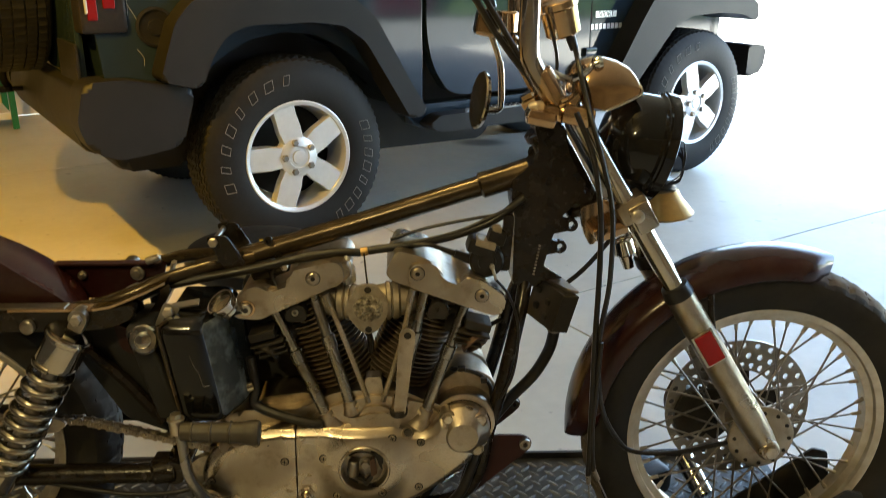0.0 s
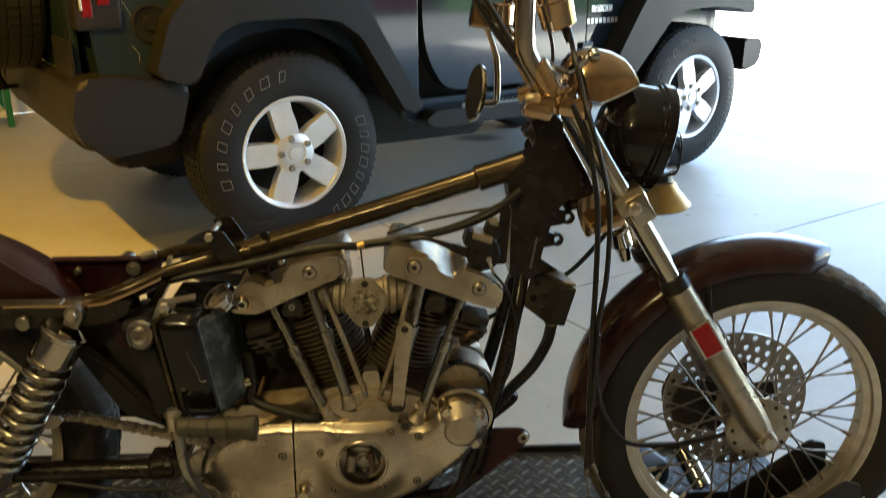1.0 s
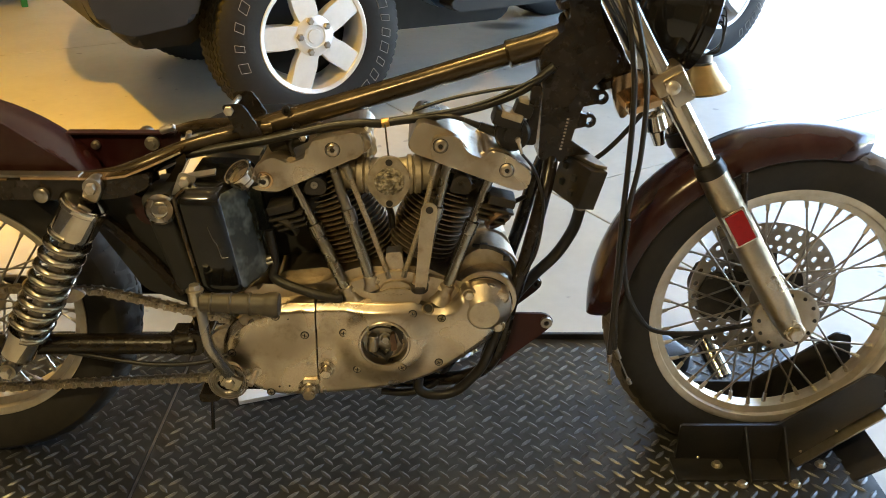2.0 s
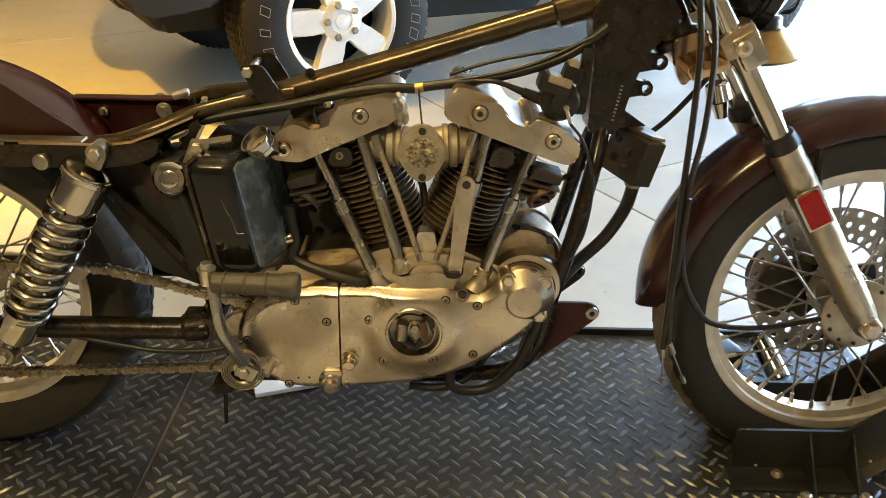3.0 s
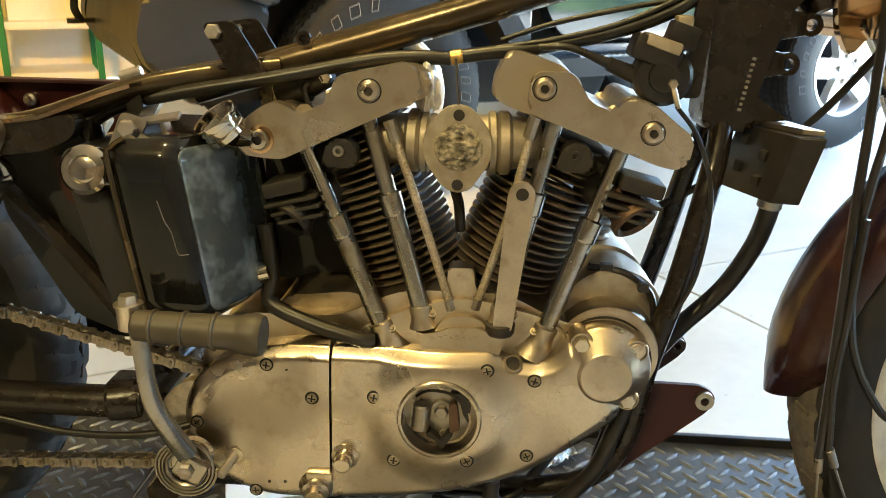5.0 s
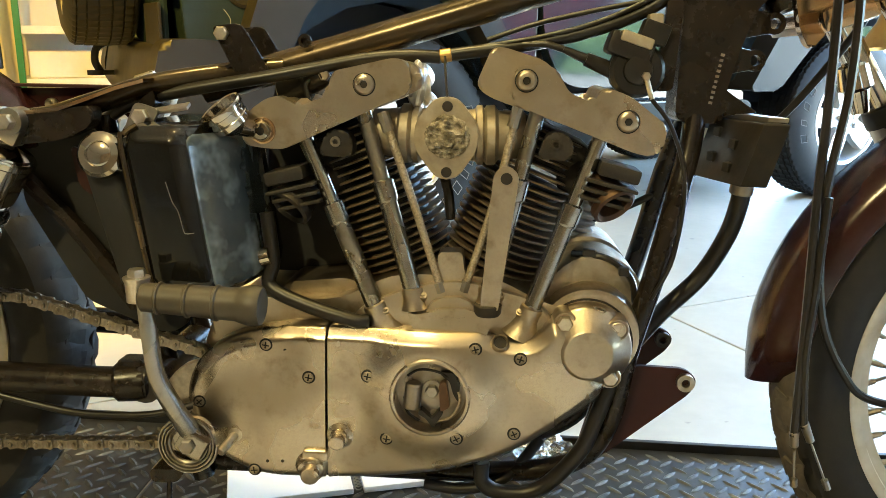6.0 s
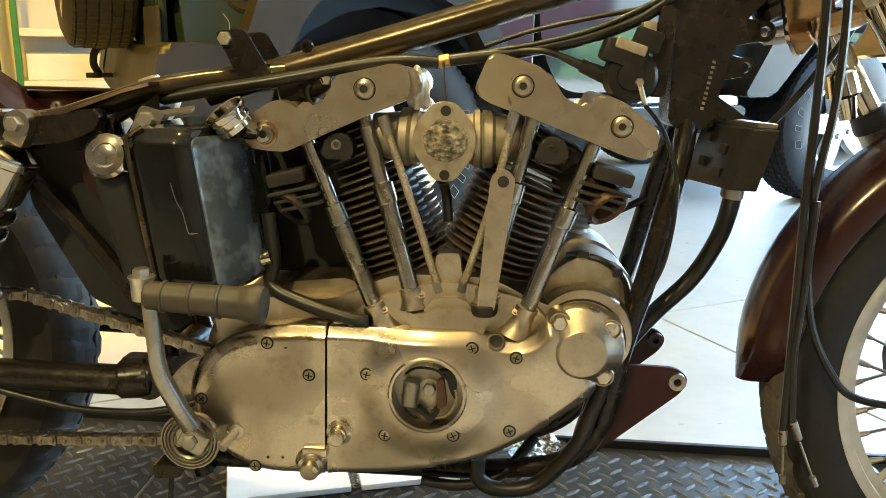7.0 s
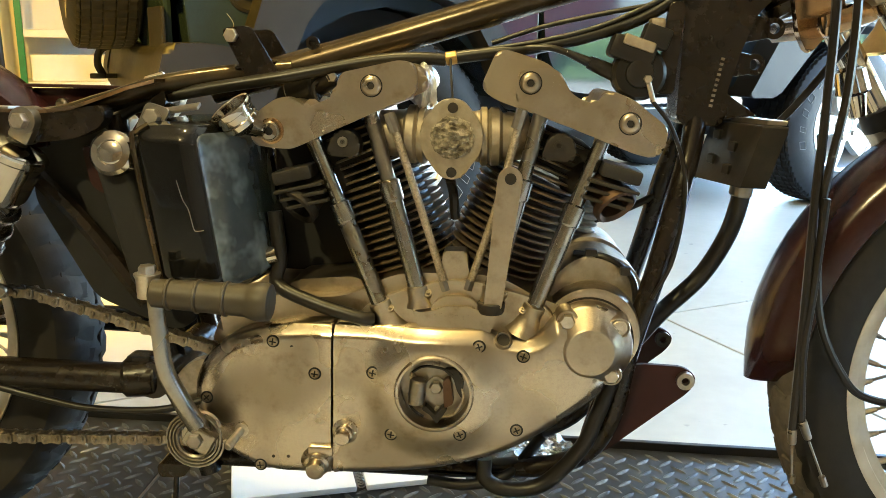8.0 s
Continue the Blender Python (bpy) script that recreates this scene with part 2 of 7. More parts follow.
RAG = surface("grubby_grey_rag", (0.33, 0.29, 0.22), 0.95, 0.0, (0.10, 0.085, 0.062), 150, 0.9, 0.9, bump_scale=420, stain=(0.035, 0.028, 0.02), stain_scale=75, stain_amount=0.85)
PLATE = surface("worn_tread_plate", (0.060, 0.062, 0.060), 0.37, 0.5, (0.034, 0.034, 0.032), 30, 0.8, 0.25, stain=(0.030, 0.024, 0.017), stain_scale=4, stain_amount=0.9, rough_vary=0.16)
TREAD = surface("polished_tread_bar", (0.17, 0.175, 0.172), 0.36, 0.6, (0.08, 0.08, 0.077), 120, 0.7, 0.15, stain=(0.035, 0.030, 0.023), stain_scale=4, stain_amount=0.9, spread=0.4)
CHOCK = surface("black_powder_coat", (0.012, 0.012, 0.012), 0.45, 0.1, (0.02, 0.018, 0.016), 120, 0.5, 0.12, stain=(0.06, 0.045, 0.03), stain_scale=10, stain_amount=0.35)
CONCRETE = surface("smooth_grey_concrete", (0.56, 0.54, 0.465), 0.45, 0.0, (0.51, 0.49, 0.42), 25, 0.6, 0.06, stain=(0.43, 0.405, 0.34), stain_scale=2.2, stain_amount=0.45)
DRIVE = surface("pale_driveway_concrete", (0.62, 0.61, 0.58), 0.85, 0.0, (0.55, 0.54, 0.5), 20, 0.6, 0.2, stain=(0.42, 0.4, 0.36), stain_scale=0.7, stain_amount=0.4)
STREET = surface("grey_paving", (0.2, 0.21, 0.215), 0.85, 0.0, (0.16, 0.168, 0.172), 8, 0.6, 0.2, stain=(0.12, 0.125, 0.13), stain_scale=0.5, stain_amount=0.4)
JOINT = surface("dark_joint", (0.04, 0.038, 0.034), 0.95, 0.0, grain=50, shine=0.1)
# unseen back wall, toned dark for what the car reflects
DARKWALL = surface("unseen_dark_wall", (0.1, 0.08, 0.055), 0.85, 0.0, (0.15, 0.115, 0.08), 12, 0.6, 0.15, stain=(0.09, 0.07, 0.05), stain_scale=1.2, stain_amount=0.5)
# unseen near wall; its dark patches are added for the metal to reflect
TANWALL = surface("unseen_tan_wall", (0.28, 0.21, 0.125), 0.8, 0.0, (0.23, 0.17, 0.10), 10, 0.6, 0.1, stain=(0.06, 0.045, 0.03), stain_scale=1.1, stain_amount=0.95)
WALL = surface("cream_wall_paint", (0.72, 0.68, 0.58), 0.8, 0.0, (0.68, 0.64, 0.54), 30, 0.5, 0.05, stain=(0.56, 0.52, 0.42), stain_scale=1.5, stain_amount=0.35)
# unseen ceiling, toned dark to cut the bounced daylight
CEIL = surface("unseen_dark_ceiling", (0.27, 0.24, 0.19), 0.9, 0.0, (0.23, 0.2, 0.155), 60, 0.5, 0.1, stain=(0.16, 0.14, 0.11), stain_scale=1.0, stain_amount=0.3)
WHITEBOARD = surface("white_melamine", (0.78, 0.77, 0.72), 0.4, 0.0, (0.73, 0.72, 0.66), 20, 0.5, 0.02, stain=(0.6, 0.57, 0.48), stain_scale=4, stain_amount=0.3)
GREEN = surface("green_enamel", (0.02, 0.19, 0.07), 0.35, 0.0, (0.015, 0.14, 0.05), 40, 0.5, 0.04, stain=(0.03, 0.09, 0.04), stain_scale=8, stain_amount=0.4)
PAPER = surface("white_paper", (0.86, 0.85, 0.82), 0.7, 0.0, (0.82, 0.81, 0.78), 30, 0.4, 0.03, stain=(0.74, 0.73, 0.68), stain_scale=5, stain_amount=0.3)
CARPAINT = surface("dark_blue_grey_car_paint", (0.012, 0.021, 0.031), 0.06, 0.0, (0.015, 0.026, 0.038), 300, 0.5, 0.0, coat=0.0, shine=0.38, stain=(0.016, 0.02, 0.023), stain_scale=3, stain_amount=0.3, rough_vary=0.03)
FLARE = surface("grained_grey_plastic", (0.0105, 0.0100, 0.0095), 0.5, 0.0, (0.010, 0.0097, 0.0093), 260, 0.6, 0.12, shine=0.24, stain=(0.022, 0.02, 0.017), stain_scale=4, stain_amount=0.4)
TYREBLACK = surface("black_tyre_rubber", (0.0065, 0.0063, 0.006), 0.6, 0.0, (0.010, 0.0096, 0.0092), 70, 0.6, 0.2, shine=0.25, stain=(0.022, 0.02, 0.017), stain_scale=7, stain_amount=0.35)
UNDER = surface("black_underbody", (0.012, 0.012, 0.012), 0.8, 0.0, grain=30)
ALLOY = surface("silver_painted_alloy", (0.66, 0.67, 0.67), 0.32, 0.55, (0.6, 0.61, 0.61), 60, 0.4, 0.02, stain=(0.45, 0.43, 0.4), stain_scale=10, stain_amount=0.3)
LETTER = surface("raised_pale_tyre_mark", (0.22, 0.21, 0.19), 0.7, 0.0, (0.12, 0.115, 0.11), 60)
SCRAPE = surface("scraped_paint_edge", (0.32, 0.32, 0.3), 0.8, 0.0, (0.12, 0.12, 0.12), 120)
GREYSTEP = surface("grey_step_tread", (0.33, 0.35, 0.36), 0.4, 0.4, (0.25, 0.27, 0.28), 80)
BADGE = surface("bright_badge", (0.75, 0.76, 0.76), 0.3, 0.5, (0.68, 0.69, 0.69), 80)
YELLOW = surface("yellow_print", (0.75, 0.5, 0.03), 0.5, 0.0, (0.65, 0.42, 0.02), 90)
BLACKPLASTIC = surface("black_plastic", (0.008, 0.0075, 0.007), 0.4, 0.0, (0.016, 0.013, 0.011), 90, 0.6, 0.15, stain=(0.03, 0.023, 0.016), stain_scale=22, stain_amount=0.5, shine=0.35)
# an old oil spot on the slab under the car
nt = CONCRETE.node_tree
geo, off, ln = nt.nodes.new("ShaderNodeNewGeometry"), nt.nodes.new("ShaderNodeVectorMath"), nt.nodes.new("ShaderNodeVectorMath")
off.operation, ln.operation = "MULTIPLY_ADD", "LENGTH"
off.inputs[1].default_value, off.inputs[2].default_value = (4.5, 6.5, 0), (-0.55 * 4.5, -4.63 * 6.5, 0)
nt.links.new(geo.outputs["Position"], off.inputs[0])
nt.links.new(off.outputs[0], ln.inputs[0])
spot, spotmix = nt.nodes.new("ShaderNodeMapRange"), nt.nodes.new("ShaderNodeMix")
spot.interpolation_type = "SMOOTHSTEP"
spot.inputs[1].default_value, spot.inputs[2].default_value, spot.inputs[3].default_value, spot.inputs[4].default_value = 0.35, 1.1, 0.85, 0.0
spotmix.data_type = "RGBA"
spotmix.inputs[7].default_value = (0.04, 0.04, 0.04, 1)
pb = nt.nodes["Principled BSDF"]
nt.links.new(ln.outputs["Value"], spot.inputs[0])
nt.links.new(spot.outputs[0], spotmix.inputs[0])
nt.links.new(pb.inputs["Base Color"].links[0].from_socket, spotmix.inputs[6])
nt.links.new(spotmix.outputs[2], pb.inputs["Base Color"])
# small dark specks and scuffs on the slab
speck, speckr, speckmix = nt.nodes.new("ShaderNodeTexNoise"), nt.nodes.new("ShaderNodeMapRange"), nt.nodes.new("ShaderNodeMix")
speck.inputs["Scale"].default_value, speck.inputs["Detail"].default_value = 14, 3
nt.links.new(geo.outputs["Position"], speck.inputs["Vector"])
speckr.inputs[1].default_value, speckr.inputs[2].default_value, speckr.inputs[4].default_value = 0.69, 0.73, 0.55
nt.links.new(speck.outputs["Fac"], speckr.inputs[0])
speckmix.data_type = "RGBA"
speckmix.inputs[7].default_value = (0.2, 0.19, 0.17, 1)
nt.links.new(speckr.outputs[0], speckmix.inputs[0])
nt.links.new(spotmix.outputs[2], speckmix.inputs[6])
nt.links.new(speckmix.outputs[2], pb.inputs["Base Color"])
GRASS = surface("mown_grass", (0.07, 0.16, 0.03), 0.9, 0.0, (0.045, 0.11, 0.02), 12, 0.7, 0.5, stain=(0.12, 0.16, 0.05), stain_scale=0.6)
BRICKRED = surface("dark_red_siding", (0.2, 0.025, 0.035), 0.7, 0.0, (0.16, 0.02, 0.028), 10)
CYANBIN = surface("turquoise_bin_plastic", (0.04, 0.33, 0.36), 0.5, 0.0, (0.035, 0.28, 0.31), 20)
GREENBIN = surface("green_bin_plastic", (0.03, 0.25, 0.12), 0.5, 0.0, (0.025, 0.2, 0.1), 20)


def glass(name, colour, rough=0.02):
    m = bpy.data.materials.new(name)
    m.use_nodes = True
    b = m.node_tree.nodes["Principled BSDF"]
    b.inputs["Base Color"].default_value = (*colour, 1)
    b.inputs["Roughness"].default_value = rough
    b.inputs["Transmission Weight"].default_value = 1.0
    return m


SMOKED = glass("smoked_glass", (0.08, 0.09, 0.1))
CLEARFILM = glass("clear_plastic_film", (0.92, 0.94, 0.95), 0.15)


# ---- building helpers ----
ORIGIN = {}


def V(*p):
    return Vector(p)


def thing(name, at=(0, 0, 0), rz=0.0, label="", category="", group="", kind="", local=False, under=None):
    """An Empty at the base of a thing. Its parts are drawn in world places, or, if local, in its own."""
    ob = new(name)
    ob.empty_display_size = 0.1
    ob.matrix_world = (under or Matrix()) @ pose(*at, 0, 0, rz)
    ORIGIN[ob.name] = Vector((0, 0, 0)) if local else Vector(at)
    return tagged(ob, label, category, group, kind)


def weigh_normals(me, limit):
    """Corner normals weighted by the faces' areas, so that broad flats stay flat beside their rounded edges."""
    n, nf = len(me.loops), len(me.polygons)
    vert, total = np.empty(n, np.int32), np.empty(nf, np.int32)
    normal, area = np.empty(nf * 3), np.empty(nf)
    me.loops.foreach_get("vertex_index", vert)
    me.polygons.foreach_get("loop_total", total)
    me.polygons.foreach_get("normal", normal)
    me.polygons.foreach_get("area", area)
    face = np.repeat(np.arange(nf), total)
    order = np.argsort(vert, kind="stable")
    v, f = vert[order], face[order]
    fn = normal.reshape(-1, 3)[f]
    w = area[f][:, None]
    out = fn * w
    least = math.cos(radians(limit))
    for k in range(1, 9):
        if k >= n:
            break
        near = (v[k:] == v[:-k]) & ((fn[k:] * fn[:-k]).sum(1) > least)
        if not near.any():
            continue
        out[:-k] += np.where(near[:, None], fn[k:] * w[k:], 0)
        out[k:] += np.where(near[:, None], fn[:-k] * w[:-k], 0)
    size = np.linalg.norm(out, axis=1, keepdims=True)
    out = np.where(size > 1e-12, out / np.maximum(size, 1e-12), fn)
    corner = np.empty_like(out)
    corner[order] = out
    me.normals_split_custom_set(corner)


def mesh_of(name, bm, material, smooth=38):
    bmesh.ops.recalc_face_normals(bm, faces=bm.faces)
    me = bpy.data.meshes.new(name)
    bm.to_mesh(me)
    bm.free()
    for m in material if isinstance(material, (list, tuple)) else [material]:
        me.materials.append(m)
    if smooth:
        me.shade_smooth()
        me.set_sharp_from_angle(angle=radians(smooth))
        weigh_normals(me, smooth)
    return me


def part(name, bm, material, parent, label="", smooth=38):
    off = ORIGIN[parent.name]
    if off.length:
        bmesh.ops.translate(bm, verts=bm.verts, vec=-off)
    ob = new(name, mesh_of(name, bm, material, smooth))
    ob.parent = parent
    ORIGIN[ob.name] = off
    return tagged(ob, label)


def piece(name, me, parent, m):
    """An alike piece on shared mesh data, at the pose m in the parent's own space."""
    ob = new(name, me)
    ob.parent = parent
    ob.matrix_basis = m
    return ob


def whole(name, bm, material, label="", category="", group="", kind="", smooth=38):
    ob = new(name, mesh_of(name, bm, material, smooth))
    return tagged(ob, label, category, group, kind)


def B():
    return bmesh.new()


def box(bm, c, s, bevel=0.0, m=None):
    r = bmesh.ops.create_cube(bm, size=1.0)
    vs = r["verts"]
    bmesh.ops.scale(bm, verts=vs, vec=s)
    if bevel:
        es = list({e for v in vs for e in v.link_edges})
        g = bmesh.ops.bevel(bm, geom=es, offset=min(bevel, min(s) * 0.45), segments=2, profile=0.6, affect="EDGES")
        vs = list({v for f in g["faces"] for v in f.verts} | {v for v in vs if v.is_valid})
        seen = set(vs)
        todo = list(vs)
        while todo:
            v = todo.pop()
            for e in v.link_edges:
                o = e.other_vert(v)
                if o not in seen:
                    seen.add(o)
                    todo.append(o)
        vs = list(seen)
    if m is not None:
        bmesh.ops.transform(bm, matrix=m, verts=vs)
    bmesh.ops.translate(bm, verts=vs, vec=c)
    return vs


def basis(way):
    z = Vector(way).normalized()
    x = z.orthogonal().normalized()
    if abs(z.z) < 0.99:
        x = Vector((0, 0, 1)).cross(z).normalized()
    y = z.cross(x)
    return x, y, z


def rings(bm, loops, cap=True, closed=False):
    n = len(loops[0])
    for a, b in zip(loops, loops[1:] + ([loops[0]] if closed else [])):
        for i in range(n):
            bm.faces.new((a[i], a[(i + 1) % n], b[(i + 1) % n], b[i]))
    if cap and not closed:
        bm.faces.new(list(reversed(loops[0])))
        bm.faces.new(loops[-1])


def lathe(bm, profile, at, way, seg=28, cap=True, closed=False):
    """profile: (along, radius) pairs, turned round the axis through at."""
    x, y, z = basis(way)
    at = Vector(at)
    loops = []
    for a, r in profile:
        r = max(r, 1e-4)
        loops.append([bm.verts.new(at + z * a + (x * math.cos(t) + y * math.sin(t)) * r) for t in (2 * math.pi * i / seg for i in range(seg))])
    rings(bm, loops, cap, closed)


def rod(bm, p, q, r, r2=None, seg=14, edge=0.0):
    p, q = Vector(p), Vector(q)
    n = (q - p).length
    r2 = r if r2 is None else r2
    if edge:
        prof = [(0, r - edge), (edge, r), (n - edge, r2), (n, r2 - edge)]
    else:
        prof = [(0, r), (n, r2)]
    lathe(bm, prof, p, q - p, seg)


def smooth_path(pts, steps=6):
    pts = [Vector(p) for p in pts]
    if len(pts) < 3:
        return pts
    ext = [2 * pts[0] - pts[1]] + pts + [2 * pts[-1] - pts[-2]]
    out = []
    for i in range(1, len(ext) - 2):
        a, b, c, d = ext[i - 1:i + 3]
        for k in range(steps):
            t = k / steps
            out.append(0.5 * (2 * b + (c - a) * t + (2 * a - 5 * b + 4 * c - d) * t * t + (3 * b - a - 3 * c + d) * t ** 3))
    out.append(pts[-1])
    return out


def sweep(bm, pts, r, seg=10, steps=6, squash=1.0):
    """A tube along a smooth path; r is one radius or one for each end."""
    path = smooth_path(pts, steps)
    r0, r1 = r if isinstance(r, tuple) else (r, r)
    up = None
    loops = []
    for i, p in enumerate(path):
        d = (path[min(i + 1, len(path) - 1)] - path[max(i - 1, 0)]).normalized()
        if up is None:
            up = basis(d)[1]
        up = (up - d * up.dot(d)).normalized()
        side = d.cross(up)
        rr = r0 + (r1 - r0) * i / max(len(path) - 1, 1)
        loops.append([bm.verts.new(p + (side * math.cos(t) + up * math.sin(t) * squash) * rr) for t in (2 * math.pi * k / seg for k in range(seg))])
    rings(bm, loops)


def rounded(pts, r, seg=4):
    """A 2D polygon with its corners rounded; r one radius or one for each corner."""
    n = len(pts)
    out = []
    for i in range(n):
        rr = r[i] if isinstance(r, (list, tuple)) else r
        p = Vector(pts[i])
        a, b = Vector(pts[i - 1]) - p, Vector(pts[(i + 1) % n]) - p
        k = min(rr, a.length * 0.48, b.length * 0.48)
        if k < 1e-5:
            out.append(p)
            continue
        s, e = p + a.normalized() * k, p + b.normalized() * k
        for j in range(seg + 1):
            t = j / seg
            out.append((1 - t) ** 2 * s + 2 * t * (1 - t) * p + t * t * e)
    return out


def slab(bm, pts, y0, y1, bevel=0.0, seg=2, m=None):
    """A polygon in x and z, drawn out from y0 to y1; bevel rounds its two rims."""
    lo, hi = min(y0, y1), max(y0, y1)
    a = [bm.verts.new((p[0], lo, p[1])) for p in pts]
    b = [bm.verts.new((p[0], hi, p[1])) for p in pts]
    n = len(pts)
    f1 = bm.faces.new(a)
    f2 = bm.faces.new(list(reversed(b)))
    for i in range(n):
        bm.faces.new((a[i], b[i], b[(i + 1) % n], a[(i + 1) % n]))
    vs = a + b
    if bevel:
        es = list(f1.edges) + list(f2.edges)
        g = bmesh.ops.bevel(bm, geom=es, offset=bevel, segments=seg, profile=0.6, affect="EDGES", clamp_overlap=True)
        vs = list({v for f in g["faces"] for v in f.verts} | {v for v in vs if v.is_valid})
    if m is not None:
        bmesh.ops.transform(bm, matrix=m, verts=vs)
    return vs


def hexhead(bm, at, way, r, h, seg=6):
    lathe(bm, [(0, r), (h * 0.8, r), (h, r * 0.85)], at, way, seg)


def screw(bm, at, way, r):
    """A low cross-head screw with four raised quarters."""
    lathe(bm, [(0, r * 1.25), (0.0012, r * 1.25), (0.0018, r * 1.1), (0.0014, r * 0.9)], at, way, 16)
    x, y, z = basis(way)
    turn = (at[0] * 37 + at[2] * 91) % 1.5
    for k in range(4):
        a = turn + k * math.pi / 2
        u, v = x * math.cos(a) + y * math.sin(a), y * math.cos(a) - x * math.sin(a)
        base = [Vector(at) + u * r * p + v * r * q for p, q in ((0.2, 0.2), (0.96, 0.2), (0.69, 0.69), (0.2, 0.96))]
        lo = [bm.verts.new(p) for p in base]
        hi = [bm.verts.new(p + z * 0.0028) for p in base]
        rings(bm, [lo, hi])


def helix(c, way, r, turns, length, per=14, r2=None):
    x, y, z = basis(way)
    n = int(turns * per)
    r2 = r if r2 is None else r2
    return [Vector(c) + z * (length * i / n) + (x * math.cos(2 * math.pi * i / per) + y * math.sin(2 * math.pi * i / per)) * (r + (r2 - r) * i / n) for i in range(n + 1)]

# ---- the garage, in its own axes: x to the open door, y to the far side wall ----
def struct(name, bm, material, label, category, smooth=38):
    ob = whole(name, bm, material, label, category, kind="structure", smooth=smooth)
    ob.matrix_world = GARAGE
    ORIGIN[ob.name] = Vector((0, 0, 0))
    return ob


bm = B()
box(bm, (0, 0, -0.16), (900, 900, 0.1))
struct("ground", bm, STREET, "grey paved ground outside the garage", "ground")
bm = B()
box(bm, (-0.35, 0.75, -0.07), (9.1, 10.7, 0.1))
FLOOR = struct("floor", bm, JOINT, "smooth grey concrete garage floor cut by joints", "floor")
U_CUTS, N_CUTS = (-4.9, -1.83, 1.22, 4.2), (-4.6, -1.95, 1.1, 4.15, 6.1)
for u0, u1 in zip(U_CUTS, U_CUTS[1:]):
    for n0, n1 in zip(N_CUTS, N_CUTS[1:]):
        bm = B()
        box(bm, ((u0 + u1) / 2, (n0 + n1) / 2, -0.01), (u1 - u0 - 0.008, n1 - n0 - 0.008, 0.02), 0.003)
        part("slab", bm, CONCRETE, FLOOR)
bm = B()
box(bm, (34.2, 8.0, -0.055), (60.0, 24.0, 0.11), 0.01)
struct("driveway", bm, DRIVE, "pale concrete driveway in front of the door", "driveway")
bm = B()
box(bm, (9.5, -25.0, -0.09), (7.5, 30.0, 0.06))
struct("lawn", bm, GRASS, "mown green lawn beside the driveway", "lawn")
WALLH = 2.95
for name, c, s in (("wall_far", (-0.35, 6.17, WALLH / 2), (9.2, 0.14, WALLH)), ("wall_near", (-0.35, -4.67, WALLH / 2), (9.2, 0.14, WALLH)),
                   ("wall_back", (-4.97, 0.75, WALLH / 2), (0.14, 10.98, WALLH))):
    bm = B()
    box(bm, c, s)
    struct(name, bm, {"wall_far": WALL, "wall_near": TANWALL, "wall_back": DARKWALL}[name], "plain cream painted garage wall" if name == "wall_far" else "unseen brown garage wall", "wall")
# unseen wall; the opening's place and width are set to shape the daylight
bm = B()
box(bm, (4.27, 0.75, 2.70), (0.14, 10.98, 0.5))
box(bm, (4.27, 5.045, 1.225), (0.14, 2.39, 2.45))
box(bm, (4.27, -3.87, 1.225), (0.14, 1.74, 2.45))
struct("wall_door", bm, WALL, "cream wall round the open garage door", "wall")
bm = B()
box(bm, (-0.35, 0.75, WALLH + 0.05), (9.38, 11.0, 0.1))
struct("ceiling", bm, CEIL, "unseen brownish garage ceiling", "ceiling")

# ---- the lift table under the motorcycle ----
lift = thing("lift_table", (0, 0, 0), label="low motorcycle lift with grey diamond tread deck", category="lift table", under=LIFT)
DX0, DX1, DY0, DY1 = -1.35, 0.93, -0.37, 0.365
bm = B()
box(bm, ((-0.478 + DX1) / 2, (DY0 + DY1) / 2, 0.055), (DX1 + 0.478, DY1 - DY0, 0.02), 0.002)
deck = part("deck", bm, PLATE, lift, "worn grey tread plate deck")
bm = B()
box(bm, ((DX0 - 0.484) / 2, (DY0 + DY1) / 2, 0.055), (-0.484 - DX0, DY1 - DY0, 0.02), 0.002)
part("rear_panel", bm, PLATE, lift, "removable rear tread plate panel")
bm = B()
box(bm, ((DX0 + DX1) / 2, DY1 + 0.006, 0.035), (DX1 - DX0, 0.010, 0.088), 0.002)
box(bm, ((DX0 + DX1) / 2, DY0 - 0.006, 0.020), (DX1 - DX0, 0.010, 0.0715), 0.002)
part("edge_rail", bm, CHOCK, lift, "black steel edge rail")
bm = B()
box(bm, ((DX0 + DX1) / 2, 0, 0.022), (DX1 - DX0 - 0.1, 0.6, 0.04), 0.002)
box(bm, (-0.15, 0, -0.160), (1.7, 0.55, 0.046), 0.004)
for y in (-0.2, 0.2):
    box(bm, (-0.1, y, -0.07), (1.3, 0.04, 0.05), 0.004, pose(0, 0, 0, 0, 6, 0))
    box(bm, (-0.1, y * 0.8, -0.07), (1.3, 0.04, 0.05), 0.004, pose(0, 0, 0, 0, -6, 0))
part("underframe", bm, CHOCK, lift)
bm = B()
box(bm, (-0.481, (DY0 + DY1) / 2, 0.0630), (0.003, DY1 - DY0 - 0.01, 0.005), 0.0005)
part("seam_strip", bm, STEEL, lift, "bright worn seam edge")
# raised lozenges in two directions; the ones the camera passes nearest are pieces of their own
loz = B()
a = [loz.verts.new(p) for p in ((-0.0165, 0, 0), (-0.007, -0.0042, 0), (0.007, -0.0042, 0), (0.0165, 0, 0), (0.007, 0.0042, 0), (-0.007, 0.0042, 0))]
b = [loz.verts.new(p) for p in ((-0.010, 0, 0.0022), (0.010, 0, 0.0022))]
